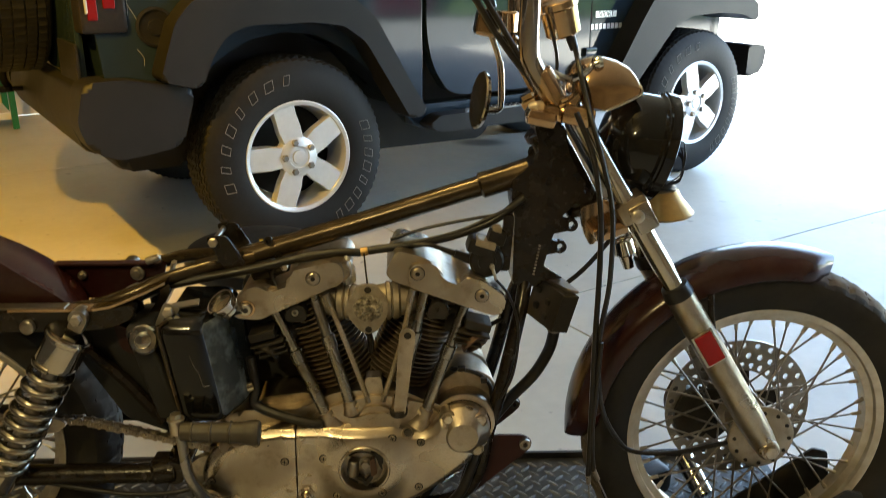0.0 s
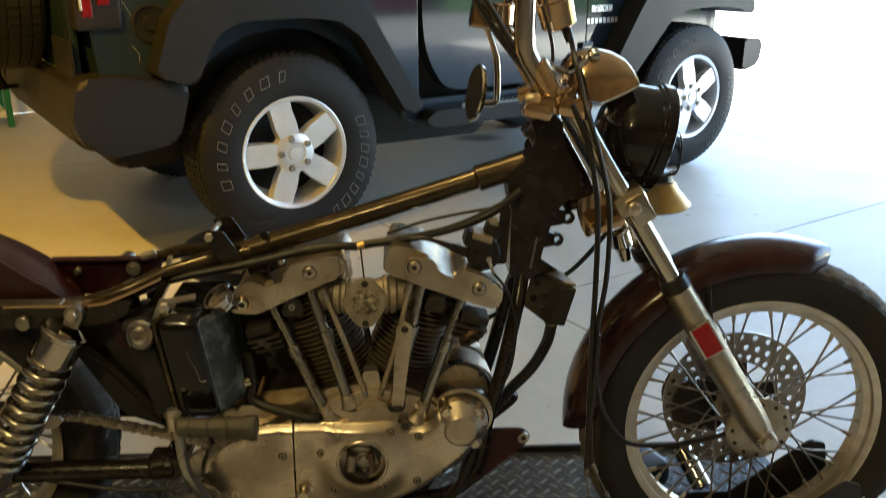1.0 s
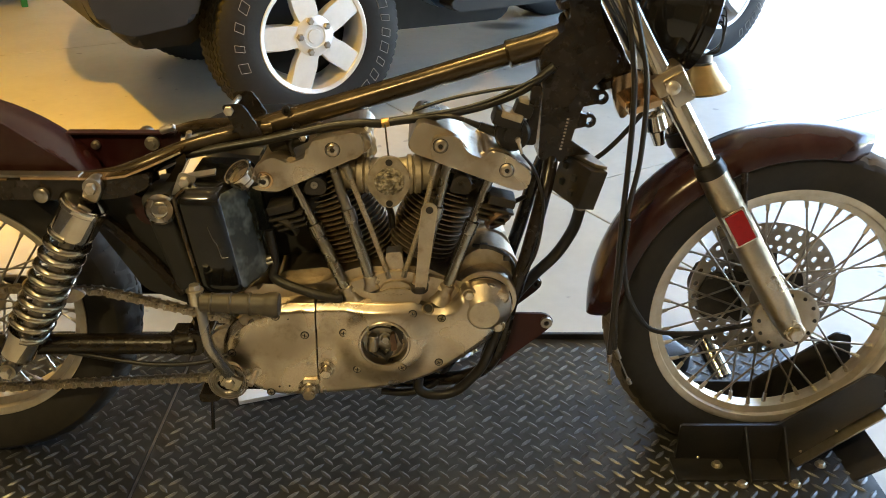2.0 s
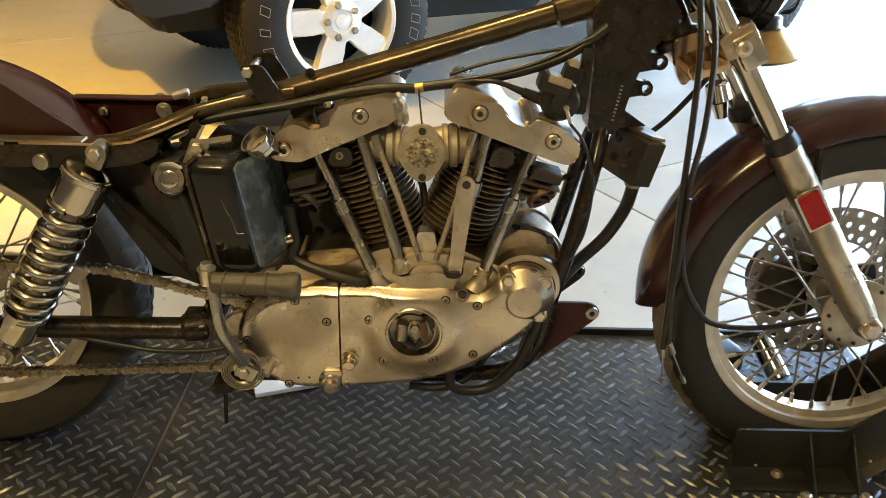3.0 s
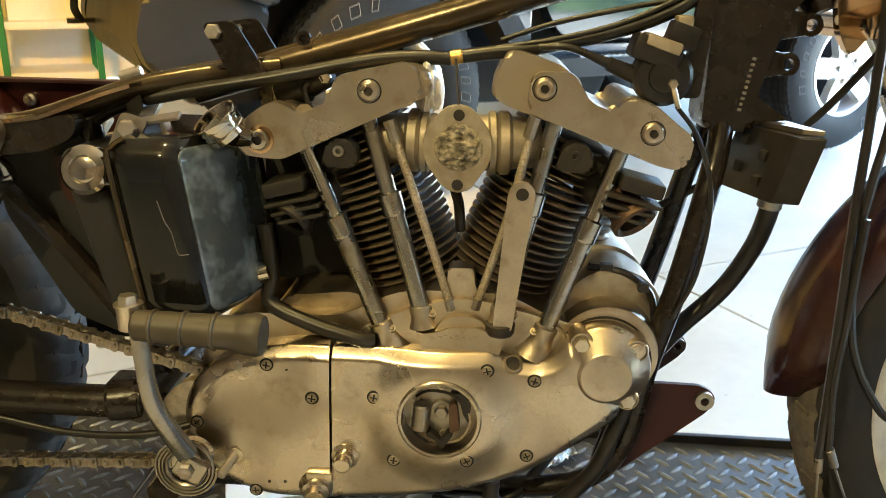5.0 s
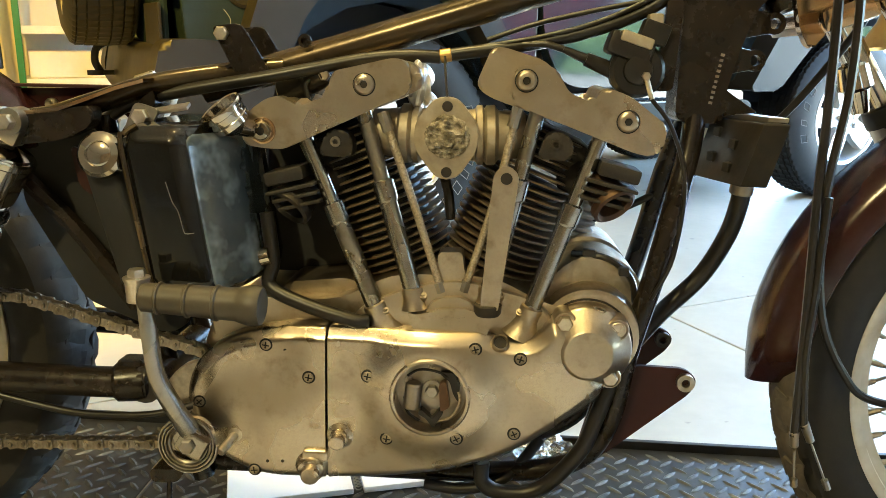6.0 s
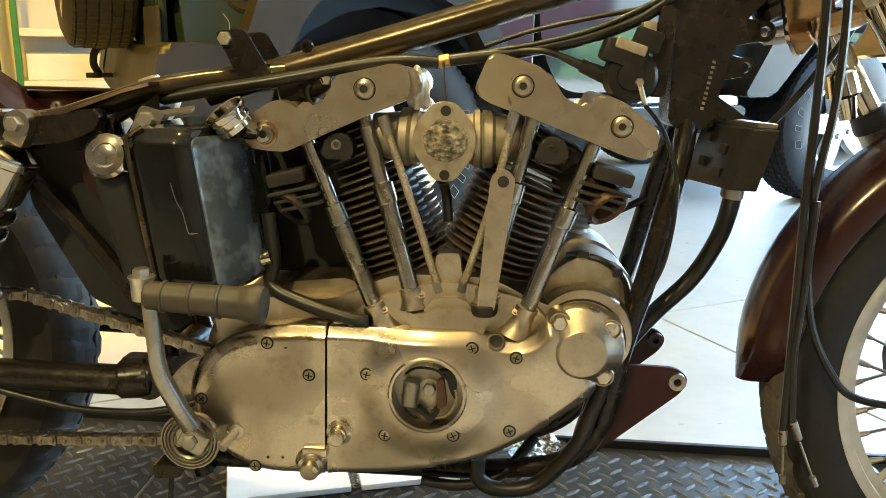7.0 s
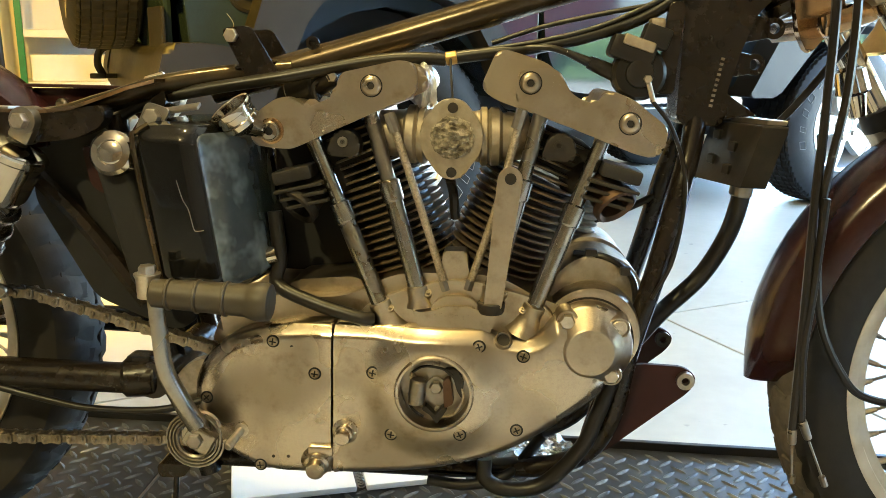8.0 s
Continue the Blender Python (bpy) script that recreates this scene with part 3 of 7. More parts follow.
for f in ((a[0], a[1], b[0]), (a[1], a[2], b[1], b[0]), (a[2], a[3], b[1]), (a[3], a[4], b[1]), (a[4], a[5], b[0], b[1]), (a[5], a[0], b[0])):
    loz.faces.new(f)
loz_me = mesh_of("tread_bar", loz, TREAD)
rest = []
count = 0
pitch = 0.0265
reach = int(2.4 / pitch)
for i in range(-reach, reach):
    for j in range(-reach, reach):
        x, y = -0.2 + (i - j) * pitch * 0.7071, (i + j) * pitch * 0.7071
        if not (DX0 + 0.015 < x < DX1 - 0.015 and DY0 + 0.012 < y < DY1 - 0.012) or abs(x + 0.481) < 0.018:
            continue
        m = pose(x, y, 0.0652, 0, 0, 45 if (i + j) % 2 else -45)
        if 0.15 < x < 0.55 and -0.10 < y < 0.40 and count < 280:
            piece("tread_bar", loz_me, deck, m)
            count += 1
        else:
            rest.append(m)
bm = B()
for m in rest:
    n0 = len(bm.verts)
    bm.from_mesh(loz_me)
    bm.verts.ensure_lookup_table()
    for v in bm.verts[n0:]:
        v.co = m @ v.co
tagged(part("tread_relief", bm, TREAD, lift), kind="stuff")

# wheel chock bolted on the deck
chock = thing("wheel_chock", (0.70, 0, 0.065), label="black steel front wheel chock with gussets", category="wheel chock", under=LIFT)
for y0, s in ((-0.072, -1), (0.072, 1)):
    bm = B()
    slab(bm, rounded([(0.556, 0.0665), (0.556, 0.153), (0.742, 0.153), (0.895, 0.272), (0.925, 0.265), (0.936, 0.205), (0.790, 0.0665)], 0.006), y0 - 0.003, y0 + 0.003, 0.001)
    cheek = part("cheek_plate", bm, CHOCK, chock, "black cheek plate with scraped edge")
    bm = B()
    box(bm, (0.665, y0 + 0.03 * s, 0.0685), (0.24, 0.065, 0.006), 0.001)
    part("foot_flange", bm, CHOCK, cheek)
    for x in (0.682, 0.757):
        bm = B()
        t = [bm.verts.new((x + dx, y0 + dy * s, z)) for dx in (-0.002, 0.002) for dy, z in ((0.003, 0.150), (0.003, 0.0715), (0.075, 0.0715))]
        for f in ((0, 1, 2), (5, 4, 3), (0, 3, 4, 1), (1, 4, 5, 2), (2, 5, 3, 0)):
            bm.faces.new([t[k] for k in f])
        part("gusset", bm, CHOCK, cheek)
    for x, dy in ((0.632, 0.022), (0.664, 0.077), (0.765, 0.077), (0.835, 0.022)):
        bm = B()
        lathe(bm, [(0, 0.011), (0.002, 0.011)], (x, y0 + dy * s, 0.0715), (0, 0, 1), 14)
        hexhead(bm, (x, y0 + dy * s, 0.0735), (0, 0, 1), 0.008, 0.006)
        part("bolt", bm, BOLT, cheek)
    for x, z in ((0.60, 0.075), (0.80, 0.09), (0.86, 0.14), (0.935, 0.235)):
        bm = B()
        lathe(bm, [(0, 0.003), (0.002, 0.002)], (x, y0 + 0.003 * s, z), (0, s, 0), 8)
        part("rivet", bm, BOLT, cheek)
    bm = B()
    box(bm, (0.86, y0 + 0.012 * s, 0.128), (0.20, 0.026, 0.004), 0.001, pose(0, 0, 0, 0, -40, 0))
    part("ramp_lip", bm, STEEL, cheek, "scraped bare lip")
bm = B()
box(bm, (0.875, 0, 0.135), (0.22, 0.14, 0.006), 0.001, pose(0, 0, 0, 0, -50, 0))
box(bm, (0.905, -0.03, 0.075), (0.10, 0.20, 0.006), 0.001, pose(0, 0, 0, 0, -32, 0))
part("stop_plate", bm, CHOCK, chock)

# ---- the motorcycle: x forward, its right side at minus y ----
DECK = 0.065
bike = thing("motorcycle", (0, 0, DECK), label="stripped maroon vintage V-twin motorcycle strapped on a lift", category="motorcycle", under=BIKE)
CRANK = V(0.0, 0.0, 0.372)
RIGHT = V(0, -1, 0)

# frame
bm = B()
sweep(bm, [(-0.30, -0.005, 0.690), (-0.16, 0, 0.731), (0.0, 0, 0.779), (0.205, 0, 0.843)], 0.0185, 14)
lathe(bm, [(0, 0.0185), (0.004, 0.0235), (0.05, 0.0225), (0.09, 0.024)], (0.195, 0, 0.840), (0.05, 0, 0.0155), 18)
backbone = part("backbone", bm, WORNSHEEN, bike, "worn black steel top tube")
bm = B()
lathe(bm, [(0, 0.007), (0.006, 0.007), (0.0062, 0.004), (0.001, 0.004)], (-0.157, -0.017, 0.722), RIGHT, 12)
part("eyelet", bm, FRAMEBLACK, backbone)
bm = B()
lathe(bm, [(0, 0.008), (0.005, 0.008), (0.0052, 0.0045), (0.001, 0.0045)], (-0.172, -0.018, 0.748), RIGHT, 12)
part("eyelet", bm, FRAMEBLACK, backbone)
for side in (-1, 1):
    bm = B()
    sweep(bm, [(-0.20, 0.014 * side, 0.716), (-0.27, 0.035 * side, 0.708), (-0.34, 0.065 * side, 0.695), (-0.40, 0.085 * side, 0.674), (-0.47, 0.092 * side, 0.655), (-0.60, 0.095 * side, 0.65)], 0.0125, 12)
    part("seat_rail", bm, WORNSHEEN, bike, "black seat rail, bare patches and gold sheen in its colour")
    bm = B()
    sweep(bm, [(0.280, 0.016 * side, 0.680), (0.273, 0.038 * side, 0.645), (0.262, 0.055 * side, 0.60), (0.240, 0.065 * side, 0.50), (0.214, 0.07 * side, 0.40), (0.196, 0.070 * side, 0.31), (0.155, 0.062 * side, 0.256), (0.06, 0.048 * side, 0.232), (-0.12, 0.045 * side, 0.227), (-0.345, 0.045 * side, 0.224)], 0.0128, 12)
    part("down_tube", bm, FRAMEBLACK, bike)
    bm = B()
    sweep(bm, [(-0.40, 0.06 * side, 0.66), (-0.39, 0.06 * side, 0.56), (-0.36, 0.06 * side, 0.44), (-0.33, 0.06 * side, 0.32), (-0.30, 0.06 * side, 0.21)], 0.014, 10)
    sweep(bm, [(-0.50, 0.088 * side, 0.60), (-0.43, 0.088 * side, 0.53), (-0.36, 0.088 * side, 0.44)], 0.011, 8)
    part("seat_post", bm, FRAMEBLACK, bike)
# neck: a broad forged gusset that carries the steering head
bm = B()
slab(bm, rounded([(0.254, 0.665), (0.2545, 0.74), (0.2555, 0.79), (0.250, 0.812), (0.247, 0.856), (0.294, 0.895), (0.290, 0.925), (0.282, 0.955), (0.336, 0.955), (0.342, 0.91), (0.360, 0.872), (0.384, 0.842), (0.350, 0.806), (0.334, 0.790), (0.319, 0.745), (0.308, 0.70), (0.310, 0.665)], 0.012), -0.034, 0.034, 0.012)
lathe(bm, [(0, 0.030), (0.004, 0.036), (0.016, 0.036), (0.02, 0.031), (0.15, 0.031), (0.155, 0.036), (0.167, 0.036), (0.171, 0.03)], (0.386, 0, 0.798), (-0.50, 0, 0.866), 22)
neck = part("steering_neck", bm, FRAMEBLACK, bike, "black forged steering neck gusset")
bm = B()
for i in range(10):
    box(bm, (0.2915 + 0.0010 * i, -0.0348, 0.688 + 0.0058 * i), (0.0042 - 0.0008 * (i % 3 == 1), 0.001, 0.0030), 0.0004, pose(0, 0, 0, 0, 12, 0))
part("stamped_marks", bm, STEEL, neck, "row of pale stamped bars")
for x, z, r in ((0.3085, 0.8475, 0.011), (0.262, 0.806, 0.009), (0.2975, 0.756, 0.005)):
    bm = B()
    lathe(bm, [(0, r), (0.003, r), (0.003, r * 0.6), (-0.004, r * 0.55)], (x, -0.0345, z), RIGHT, 14)
    part("boss", bm, FRAMEBLACK, neck)
for x, z in ((0.356, 0.775), (0.338, 0.735)):
    bm = B()
    lathe(bm, [(-0.006, 0.006), (-0.006, 0.012), (0.006, 0.012), (0.006, 0.006)], (x, -0.02, z), RIGHT, 16, False, True)
    slab(bm, [(x - 0.004, z + 0.011), (x - 0.045, z + 0.020), (x - 0.040, z - 0.018), (x - 0.004, z - 0.011)], -0.026, -0.014, 0.002)
    part("steering_stop", bm, FRAMEBLACK, neck)
bm = B()
slab(bm, rounded([(0.226, 0.70), (0.235, 0.80), (0.252, 0.80), (0.246, 0.70)], 0.005), -0.052, -0.040, 0.002)
part("coil_bracket", bm, FRAMEBLACK, bike)
# tank tab on the backbone
bm = B()
slab(bm, rounded([(-0.275, 0.762), (-0.24, 0.766), (-0.207, 0.712), (-0.245, 0.704)], 0.008), -0.046, -0.042, 0.001)
slab(bm, rounded([(-0.275, 0.762), (-0.24, 0.766), (-0.207, 0.712), (-0.245, 0.704)], 0.008), 0.042, 0.046, 0.001)
box(bm, (-0.238, 0, 0.722), (0.045, 0.09, 0.004), 0.001, pose(0, 0, 0, 0, -12, 0))
tab = part("tank_bracket", bm, FRAMEBLACK, bike)
bm = B()
hexhead(bm, (-0.262, -0.046, 0.754), RIGHT, 0.0085, 0.007)
rod(bm, (-0.262, -0.04, 0.754), (-0.262, 0.04, 0.754), 0.005)
part("bolt", bm, BOLT, tab)
# front engine mount, maroon
for y0 in (-0.062, 0.095):
    bm = B()
    slab(bm, rounded([(0.188, 0.376), (0.232, 0.384), (0.284, 0.383), (0.299, 0.369), (0.290, 0.352), (0.198, 0.272), (0.160, 0.252), (0.166, 0.292)], [0.006, 0.006, 0.012, 0.012, 0.012, 0.004, 0.008, 0.008]), y0, y0 + 0.006, 0.001)
    mount = part("mount_plate", bm, DULLMAROON, bike, "dark maroon steel mounting plate")
    bm = B()
    lathe(bm, [(-0.001, 0.0048), (-0.001, 0.0105), (0.008, 0.0105), (0.008, 0.0048)], (0.2835, y0, 0.3675), RIGHT, 18, False, True)
    part("eye", bm, STEEL if y0 < 0 else CHOCK, mount)
    for x, z in ((0.212, 0.348), (0.174, 0.268)):
        bm = B()
        lathe(bm, [(0, 0.007), (0.003, 0.006), (0.0045, 0.002)], (x, y0, z), RIGHT, 12)
        part("rivet", bm, BOLT, mount)
# lower rear bracket with its hanging pin
bm = B()
slab(bm, rounded([(-0.352, 0.238), (-0.350, 0.220), (-0.318, 0.222), (-0.308, 0.238)], 0.005), -0.104, -0.040, 0.002)
lower_bracket = part("lower_bracket", bm, FRAMEBLACK, bike)
bm = B()
rod(bm, (-0.330, -0.098, 0.220), (-0.333, -0.102, 0.160), 0.0035)
part("pin", bm, FRAMEBLACK, lower_bracket)

# engine: crankcase
bm = B()
slab(bm, rounded([(-0.275, 0.30), (-0.22, 0.245), (0.02, 0.262), (0.12, 0.318), (0.180, 0.385), (0.185, 0.44), (0.10, 0.468), (0.06, 0.490), (-0.06, 0.490), (-0.12, 0.455), (-0.25, 0.455), (-0.29, 0.40)], 0.03), -0.085, 0.10, 0.012)
slab(bm, rounded([(-0.215, 0.44), (-0.19, 0.468), (-0.115, 0.476), (-0.085, 0.462), (-0.085, 0.43)], 0.01), -0.06, 0.06, 0.006)
case = part("crankcase", bm, CAST, bike, "weathered cast aluminium crankcase")
bm = B()
slab(bm, rounded([(-0.112, 0.418), (-0.098, 0.448), (-0.073, 0.4615), (-0.046, 0.4718), (-0.017, 0.481), (0.008, 0.485), (0.035, 0.4845), (0.0634, 0.4770), (0.092, 0.4705), (0.124, 0.452), (0.128, 0.418)], [0.01, 0.012, 0.01, 0.01, 0.008, 0.008, 0.008, 0.01, 0.01, 0.012, 0.01]), -0.096, -0.060, 0.005, 3)
slab(bm, rounded([(-0.020, 0.470), (-0.008, 0.492), (-0.006, 0.517), (0.021, 0.518), (0.024, 0.494), (0.038, 0.470)], [0.008, 0.01, 0.003, 0.003, 0.01, 0.008]), -0.088, -0.060, 0.006, 3)
part("tappet_deck", bm, CAST, case, "worn cast shoulder under the cylinders")
bm = B()
slab(bm, rounded([(-0.028, 0.424), (-0.0345, 0.440), (-0.0385, 0.452), (-0.0300, 0.4487), (-0.0112, 0.4523), (-0.0026, 0.4565), (0.0298, 0.4578), (0.0343, 0.4540), (0.0601, 0.4546), (0.056, 0.440), (0.050, 0.424)], 0.004), -0.1085, -0.088, 0.0022, 3)
slab(bm, rounded([(-0.020, 0.448), (-0.010, 0.464), (0.004, 0.4685), (0.020, 0.469), (0.034, 0.464), (0.042, 0.448)], 0.005), -0.1035, -0.088, 0.004, 3)
bridge = part("tappet_bridge", bm, CAST, case)
bm = B()
for i in range(7):
    box(bm, (-0.012 + 0.0062 * i, -0.1087, 0.4455 + 0.0012 * math.sin(i * 2.3)), (0.0036, 0.0009, 0.0036 + 0.0014 * (i % 2)), 0.0003)
part("cast_marks", bm, CAST, bridge, "row of small raised bars")
# rear sprocket cover and gear cover: two domed castings with a seam between
def casting(bm, outline, face, back, edge, height, hole=None, step=0.0028):
    """A domed cover: a fine grid inside an outline in x and z, its rim rounded off over edge, its relief from height(x, z)."""
    pts = np.array(outline)
    nxt = np.roll(pts, -1, axis=0)
    seg = nxt - pts
    sq = (seg ** 2).sum(1) + 1e-12
    seam = (np.abs(pts[:, 0] + 0.1290) < 0.0045) & (np.abs(nxt[:, 0] + 0.1290) < 0.0045)

    def near(p):
        t = np.clip(((p - pts) * seg).sum(1) / sq, 0, 1)
        q = pts + seg * t[:, None]
        d = np.hypot(*(q - p).T)
        k = int(d.argmin())
        return float(np.where(seam, 9.0, d).min()), q[k]

    def inside(x, z):
        c = (pts[:, 1] > z) != (nxt[:, 1] > z)
        with np.errstate(divide="ignore", invalid="ignore"):
            cross = pts[:, 0] + seg[:, 0] * (z - pts[:, 1]) / np.where(seg[:, 1] == 0, 1e-9, seg[:, 1])
        return int((c & (cross > x)).sum()) % 2 == 1

    lo, hi = pts.min(0), pts.max(0)
    nx, nz = int((hi[0] - lo[0]) / step) + 1, int((hi[1] - lo[1]) / step) + 1
    cells = set()
    for i in range(nx):
        for j in range(nz):
            x, z = lo[0] + (i + 0.5) * step, lo[1] + (j + 0.5) * step
            if inside(x, z) and not (hole and math.hypot(x - hole[0], z - hole[1]) < hole[2]):
                cells.add((i, j))
    verts, rim = {}, {}
    for i, j in cells:
        for c in ((i, j), (i + 1, j), (i + 1, j + 1), (i, j + 1)):
            rim[c] = rim.get(c, 0) + 1
    for (i, j), n in rim.items():
        p = np.array((lo[0] + i * step, lo[1] + j * step))
        d, q = near(p)
        if n < 4:
            if hole and math.hypot(p[0] - hole[0], p[1] - hole[1]) < hole[2] + 2 * step:
                v = p - np.array(hole[:2])
                p = np.array(hole[:2]) + v / np.hypot(*v) * hole[2]
            else:
                p, d = q, near(q)[0]
        elif not inside(*p):
            p, d = q, near(q)[0]
        r = edge * (0.45 + 0.55 * min(max((p[1] - 0.28) / 0.10, 0.0), 1.0))
        drop = 0.8 * r * (1 - min(d / r, 1.0)) ** 1.3
        verts[(i, j)] = bm.verts.new((p[0], face + drop - height(p[0], p[1]), p[1]))
    for i, j in cells:
        bm.faces.new((verts[(i, j)], verts[(i + 1, j)], verts[(i + 1, j + 1)], verts[(i, j + 1)]))
    open_edges = [e for e in bm.edges if e.is_boundary]
    out = bmesh.ops.extrude_edge_only(bm, edges=open_edges)
    for v in out["geom"]:
        if isinstance(v, bmesh.types.BMVert):
            v.co.y = back


def smooth_step(t):
    t = min(max(t, 0.0), 1.0)
    return t * t * (3 - 2 * t)


def gear_relief(x, z):
    boss = 0.0090 * smooth_step((0.092 - math.hypot(x + 0.0095, z - 0.3585)) / 0.044)
    neck = 0.0035 * smooth_step((0.040 - abs(x + 0.016)) / 0.03) * smooth_step((z - 0.37) / 0.04)
    lip = 0.004 * smooth_step((0.100 - math.hypot(x - 0.166, z - 0.417)) / 0.06)
    return math.hypot(boss, neck * 0.8) + lip + 0.002 * math.cos(min(abs(z - 0.34) / 0.1, 1.2))


def sprocket_relief(x, z):
    return 0.0045 * math.cos(min(math.hypot(x + 0.16, (z - 0.345) * 1.1) / 0.14, 1.3))


bm = B()
casting(bm, rounded([(-0.1300, 0.432), (-0.19, 0.430), (-0.248, 0.414), (-0.284, 0.384), (-0.298, 0.345), (-0.288, 0.30), (-0.254, 0.264), (-0.205, 0.246), (-0.1310, 0.247)], [0.004, 0.03, 0.03, 0.03, 0.04, 0.04, 0.03, 0.02, 0.004]), -0.117, -0.08, 0.015, sprocket_relief)
sprocket_cover = part("sprocket_cover", bm, COVER, bike, "brushed aluminium sprocket cover", smooth=60)
bm = B()
casting(bm, rounded([(-0.1275, 0.432), (-0.06, 0.4315), (0.046, 0.4325), (0.064, 0.4245), (0.095, 0.4225), (0.110, 0.431), (0.124, 0.452), (0.158, 0.436), (0.190, 0.372), (0.152, 0.337), (0.084, 0.290), (0.018, 0.265), (-0.055, 0.253), (-0.1285, 0.247)], [0.004, 0.03, 0.01, 0.01, 0.01, 0.01, 0.01, 0.02, 0.02, 0.05, 0.05, 0.06, 0.02, 0.004]), -0.117, -0.085, 0.014, gear_relief, (-0.0095, 0.3585, 0.0410))
gear_cover = part("gear_cover", bm, COVER, bike, "brushed aluminium gear case cover with drips", smooth=60)
bm = B()
lathe(bm, [(-0.006, 0.0105), (0.0, 0.0100), (0.0012, 0.0086), (0.0002, 0.0076), (-0.004, 0.0072)], (0.0675, -0.1155, 0.4235), (0.15, -0.75, 0.62), 22, False)
breather = part("breather_boss", bm, COVER, gear_cover, "small oval drain boss")
bm = B()
lathe(bm, [(0, 0.0074), (0.0004, 0.0070)], (0.0675, -0.1135, 0.4220), (0.15, -0.75, 0.62), 18)
part("opening", bm, IRON, breather)
bm = B()
lathe(bm, [(-0.002, 0.0462), (0.0016, 0.0458), (0.0030, 0.0440), (0.0022, 0.0412), (-0.018, 0.0402)], (-0.0095, -0.1282, 0.3585), RIGHT, 48, False)
part("housing_rim", bm, COVER, gear_cover, "worn raised rim")
bm = B()
lathe(bm, [(0, 0.0425), (0.001, 0.041), (0.0015, 0.001)], (-0.0095, -0.1080, 0.3585), RIGHT, 32)
pit = part("points_plate", bm, STEEL, gear_cover, "open ignition points housing")
bm = B()
rod(bm, (-0.031, -0.119, 0.341), (-0.028, -0.119, 0.372), 0.0098, None, 18, 0.002)
part("condenser", bm, STEEL, pit)
bm = B()
hexhead(bm, (-0.008, -0.114, 0.362), RIGHT, 0.0078, 0.007)
rod(bm, (-0.008, -0.107, 0.362), (-0.008, -0.114, 0.362), 0.0115)
part("cam_bolt", bm, STEEL, pit)
bm = B()
slab(bm, rounded([(0.0, 0.372), (0.008, 0.376), (0.013, 0.345), (0.002, 0.338)], 0.003), -0.121, -0.110, 0.002)
part("breaker_arm", bm, RUST, pit)
bm = B()
slab(bm, rounded([(-0.024, 0.336), (-0.014, 0.330), (-0.006, 0.319), (0.006, 0.338), (0.001, 0.341), (-0.008, 0.33), (-0.020, 0.341)], 0.002), -0.122, -0.109, 0.001)
slab(bm, rounded([(0.0, 0.384), (0.016, 0.386), (0.024, 0.37), (0.022, 0.350), (0.016, 0.36), (0.012, 0.374)], 0.003), -0.118, -0.109, 0.001)
part("insulator", bm, BLACKPLASTIC, pit)
for x, z in ((-0.009, 0.390), (-0.036, 0.372), (0.021, 0.372), (-0.006, 0.333)):
    bm = B()
    screw(bm, (x, -0.1095, z), RIGHT, 0.0035)
    part("screw", bm, BOLT, pit)
for k, pts in enumerate(([(-0.036, -0.113, 0.378), (-0.022, -0.119, 0.388), (-0.002, -0.118, 0.386), (0.012, -0.117, 0.378)], [(0.018, -0.114, 0.372), (0.024, -0.119, 0.352), (0.014, -0.120, 0.333), (-0.004, -0.119, 0.326)], [(-0.040, -0.112, 0.352), (-0.036, -0.117, 0.336), (-0.022, -0.118, 0.326)])):
    bm = B()
    sweep(bm, pts, 0.0017, 6)
    part("points_lead", bm, (HOSE, BRAID, HOSE)[k], pit)
# sockets and screws of the covers
SCREWS = [(-0.198, 0.4095), (-0.149, 0.373), (-0.081, 0.378), (0.040, 0.4155), (0.0905, 0.406), (-0.059, 0.3035), (0.0215, 0.310), (0.0865, 0.316), (-0.279, 0.336), (-0.216, 0.254)]
for k, (x, z) in enumerate(SCREWS):
    rise = gear_relief(x, z) if x > -0.128 else sprocket_relief(x, z)
    bm = B()
    screw(bm, (x, -0.1172 - rise, z), RIGHT, 0.0046)
    part("cover_screw", bm, SCREWHEAD, gear_cover if x > -0.128 else sprocket_cover)
    # black ring and disc paint the shade of the recess and cross slot
    bm = B()
    lathe(bm, [(0, 0.0078), (0.0009, 0.0074), (0.0012, 0.0066), (0.0006, 0.0060)], (x, -0.1168 - rise, z), RIGHT, 18)
    lathe(bm, [(0.0016, 0.0043), (0.0024, 0.0040)], (x, -0.1168 - rise, z), RIGHT, 14)
    part("screw_recess_shade", bm, UNDER, gear_cover if x > -0.128 else sprocket_cover)
for x, z in ((-0.200, 0.266), (-0.182, 0.267), (-0.176, 0.404)):
    bm = B()
    lathe(bm, [(0, 0.0022), (0.0022, 0.002)], (x, -0.1188, z), RIGHT, 8)
    part("drill_mark", bm, IRON, sprocket_cover)
bm = B()
rod(bm, (-0.238, -0.118, 0.297), (-0.246, -0.150, 0.288), 0.0052, None, 10, 0.001)
lathe(bm, [(0, 0.009), (0.003, 0.0085), (0.004, 0.006)], (-0.238, -0.118, 0.297), RIGHT, 12)
part("stud", bm, BOLT, sprocket_cover)
bm = B()
lathe(bm, [(0, 0.0195), (0.008, 0.0195), (0.012, 0.016), (0.018, 0.015), (0.02, 0.011), (0.030, 0.0105), (0.031, 0.006)], (-0.148, -0.112, 0.264), (0.1, -1, -0.15), 20)
box(bm, (-0.142, -0.118, 0.278), (0.030, 0.02, 0.014), 0.004)
part("oil_fitting", bm, COVER, gear_cover)
bm = B()
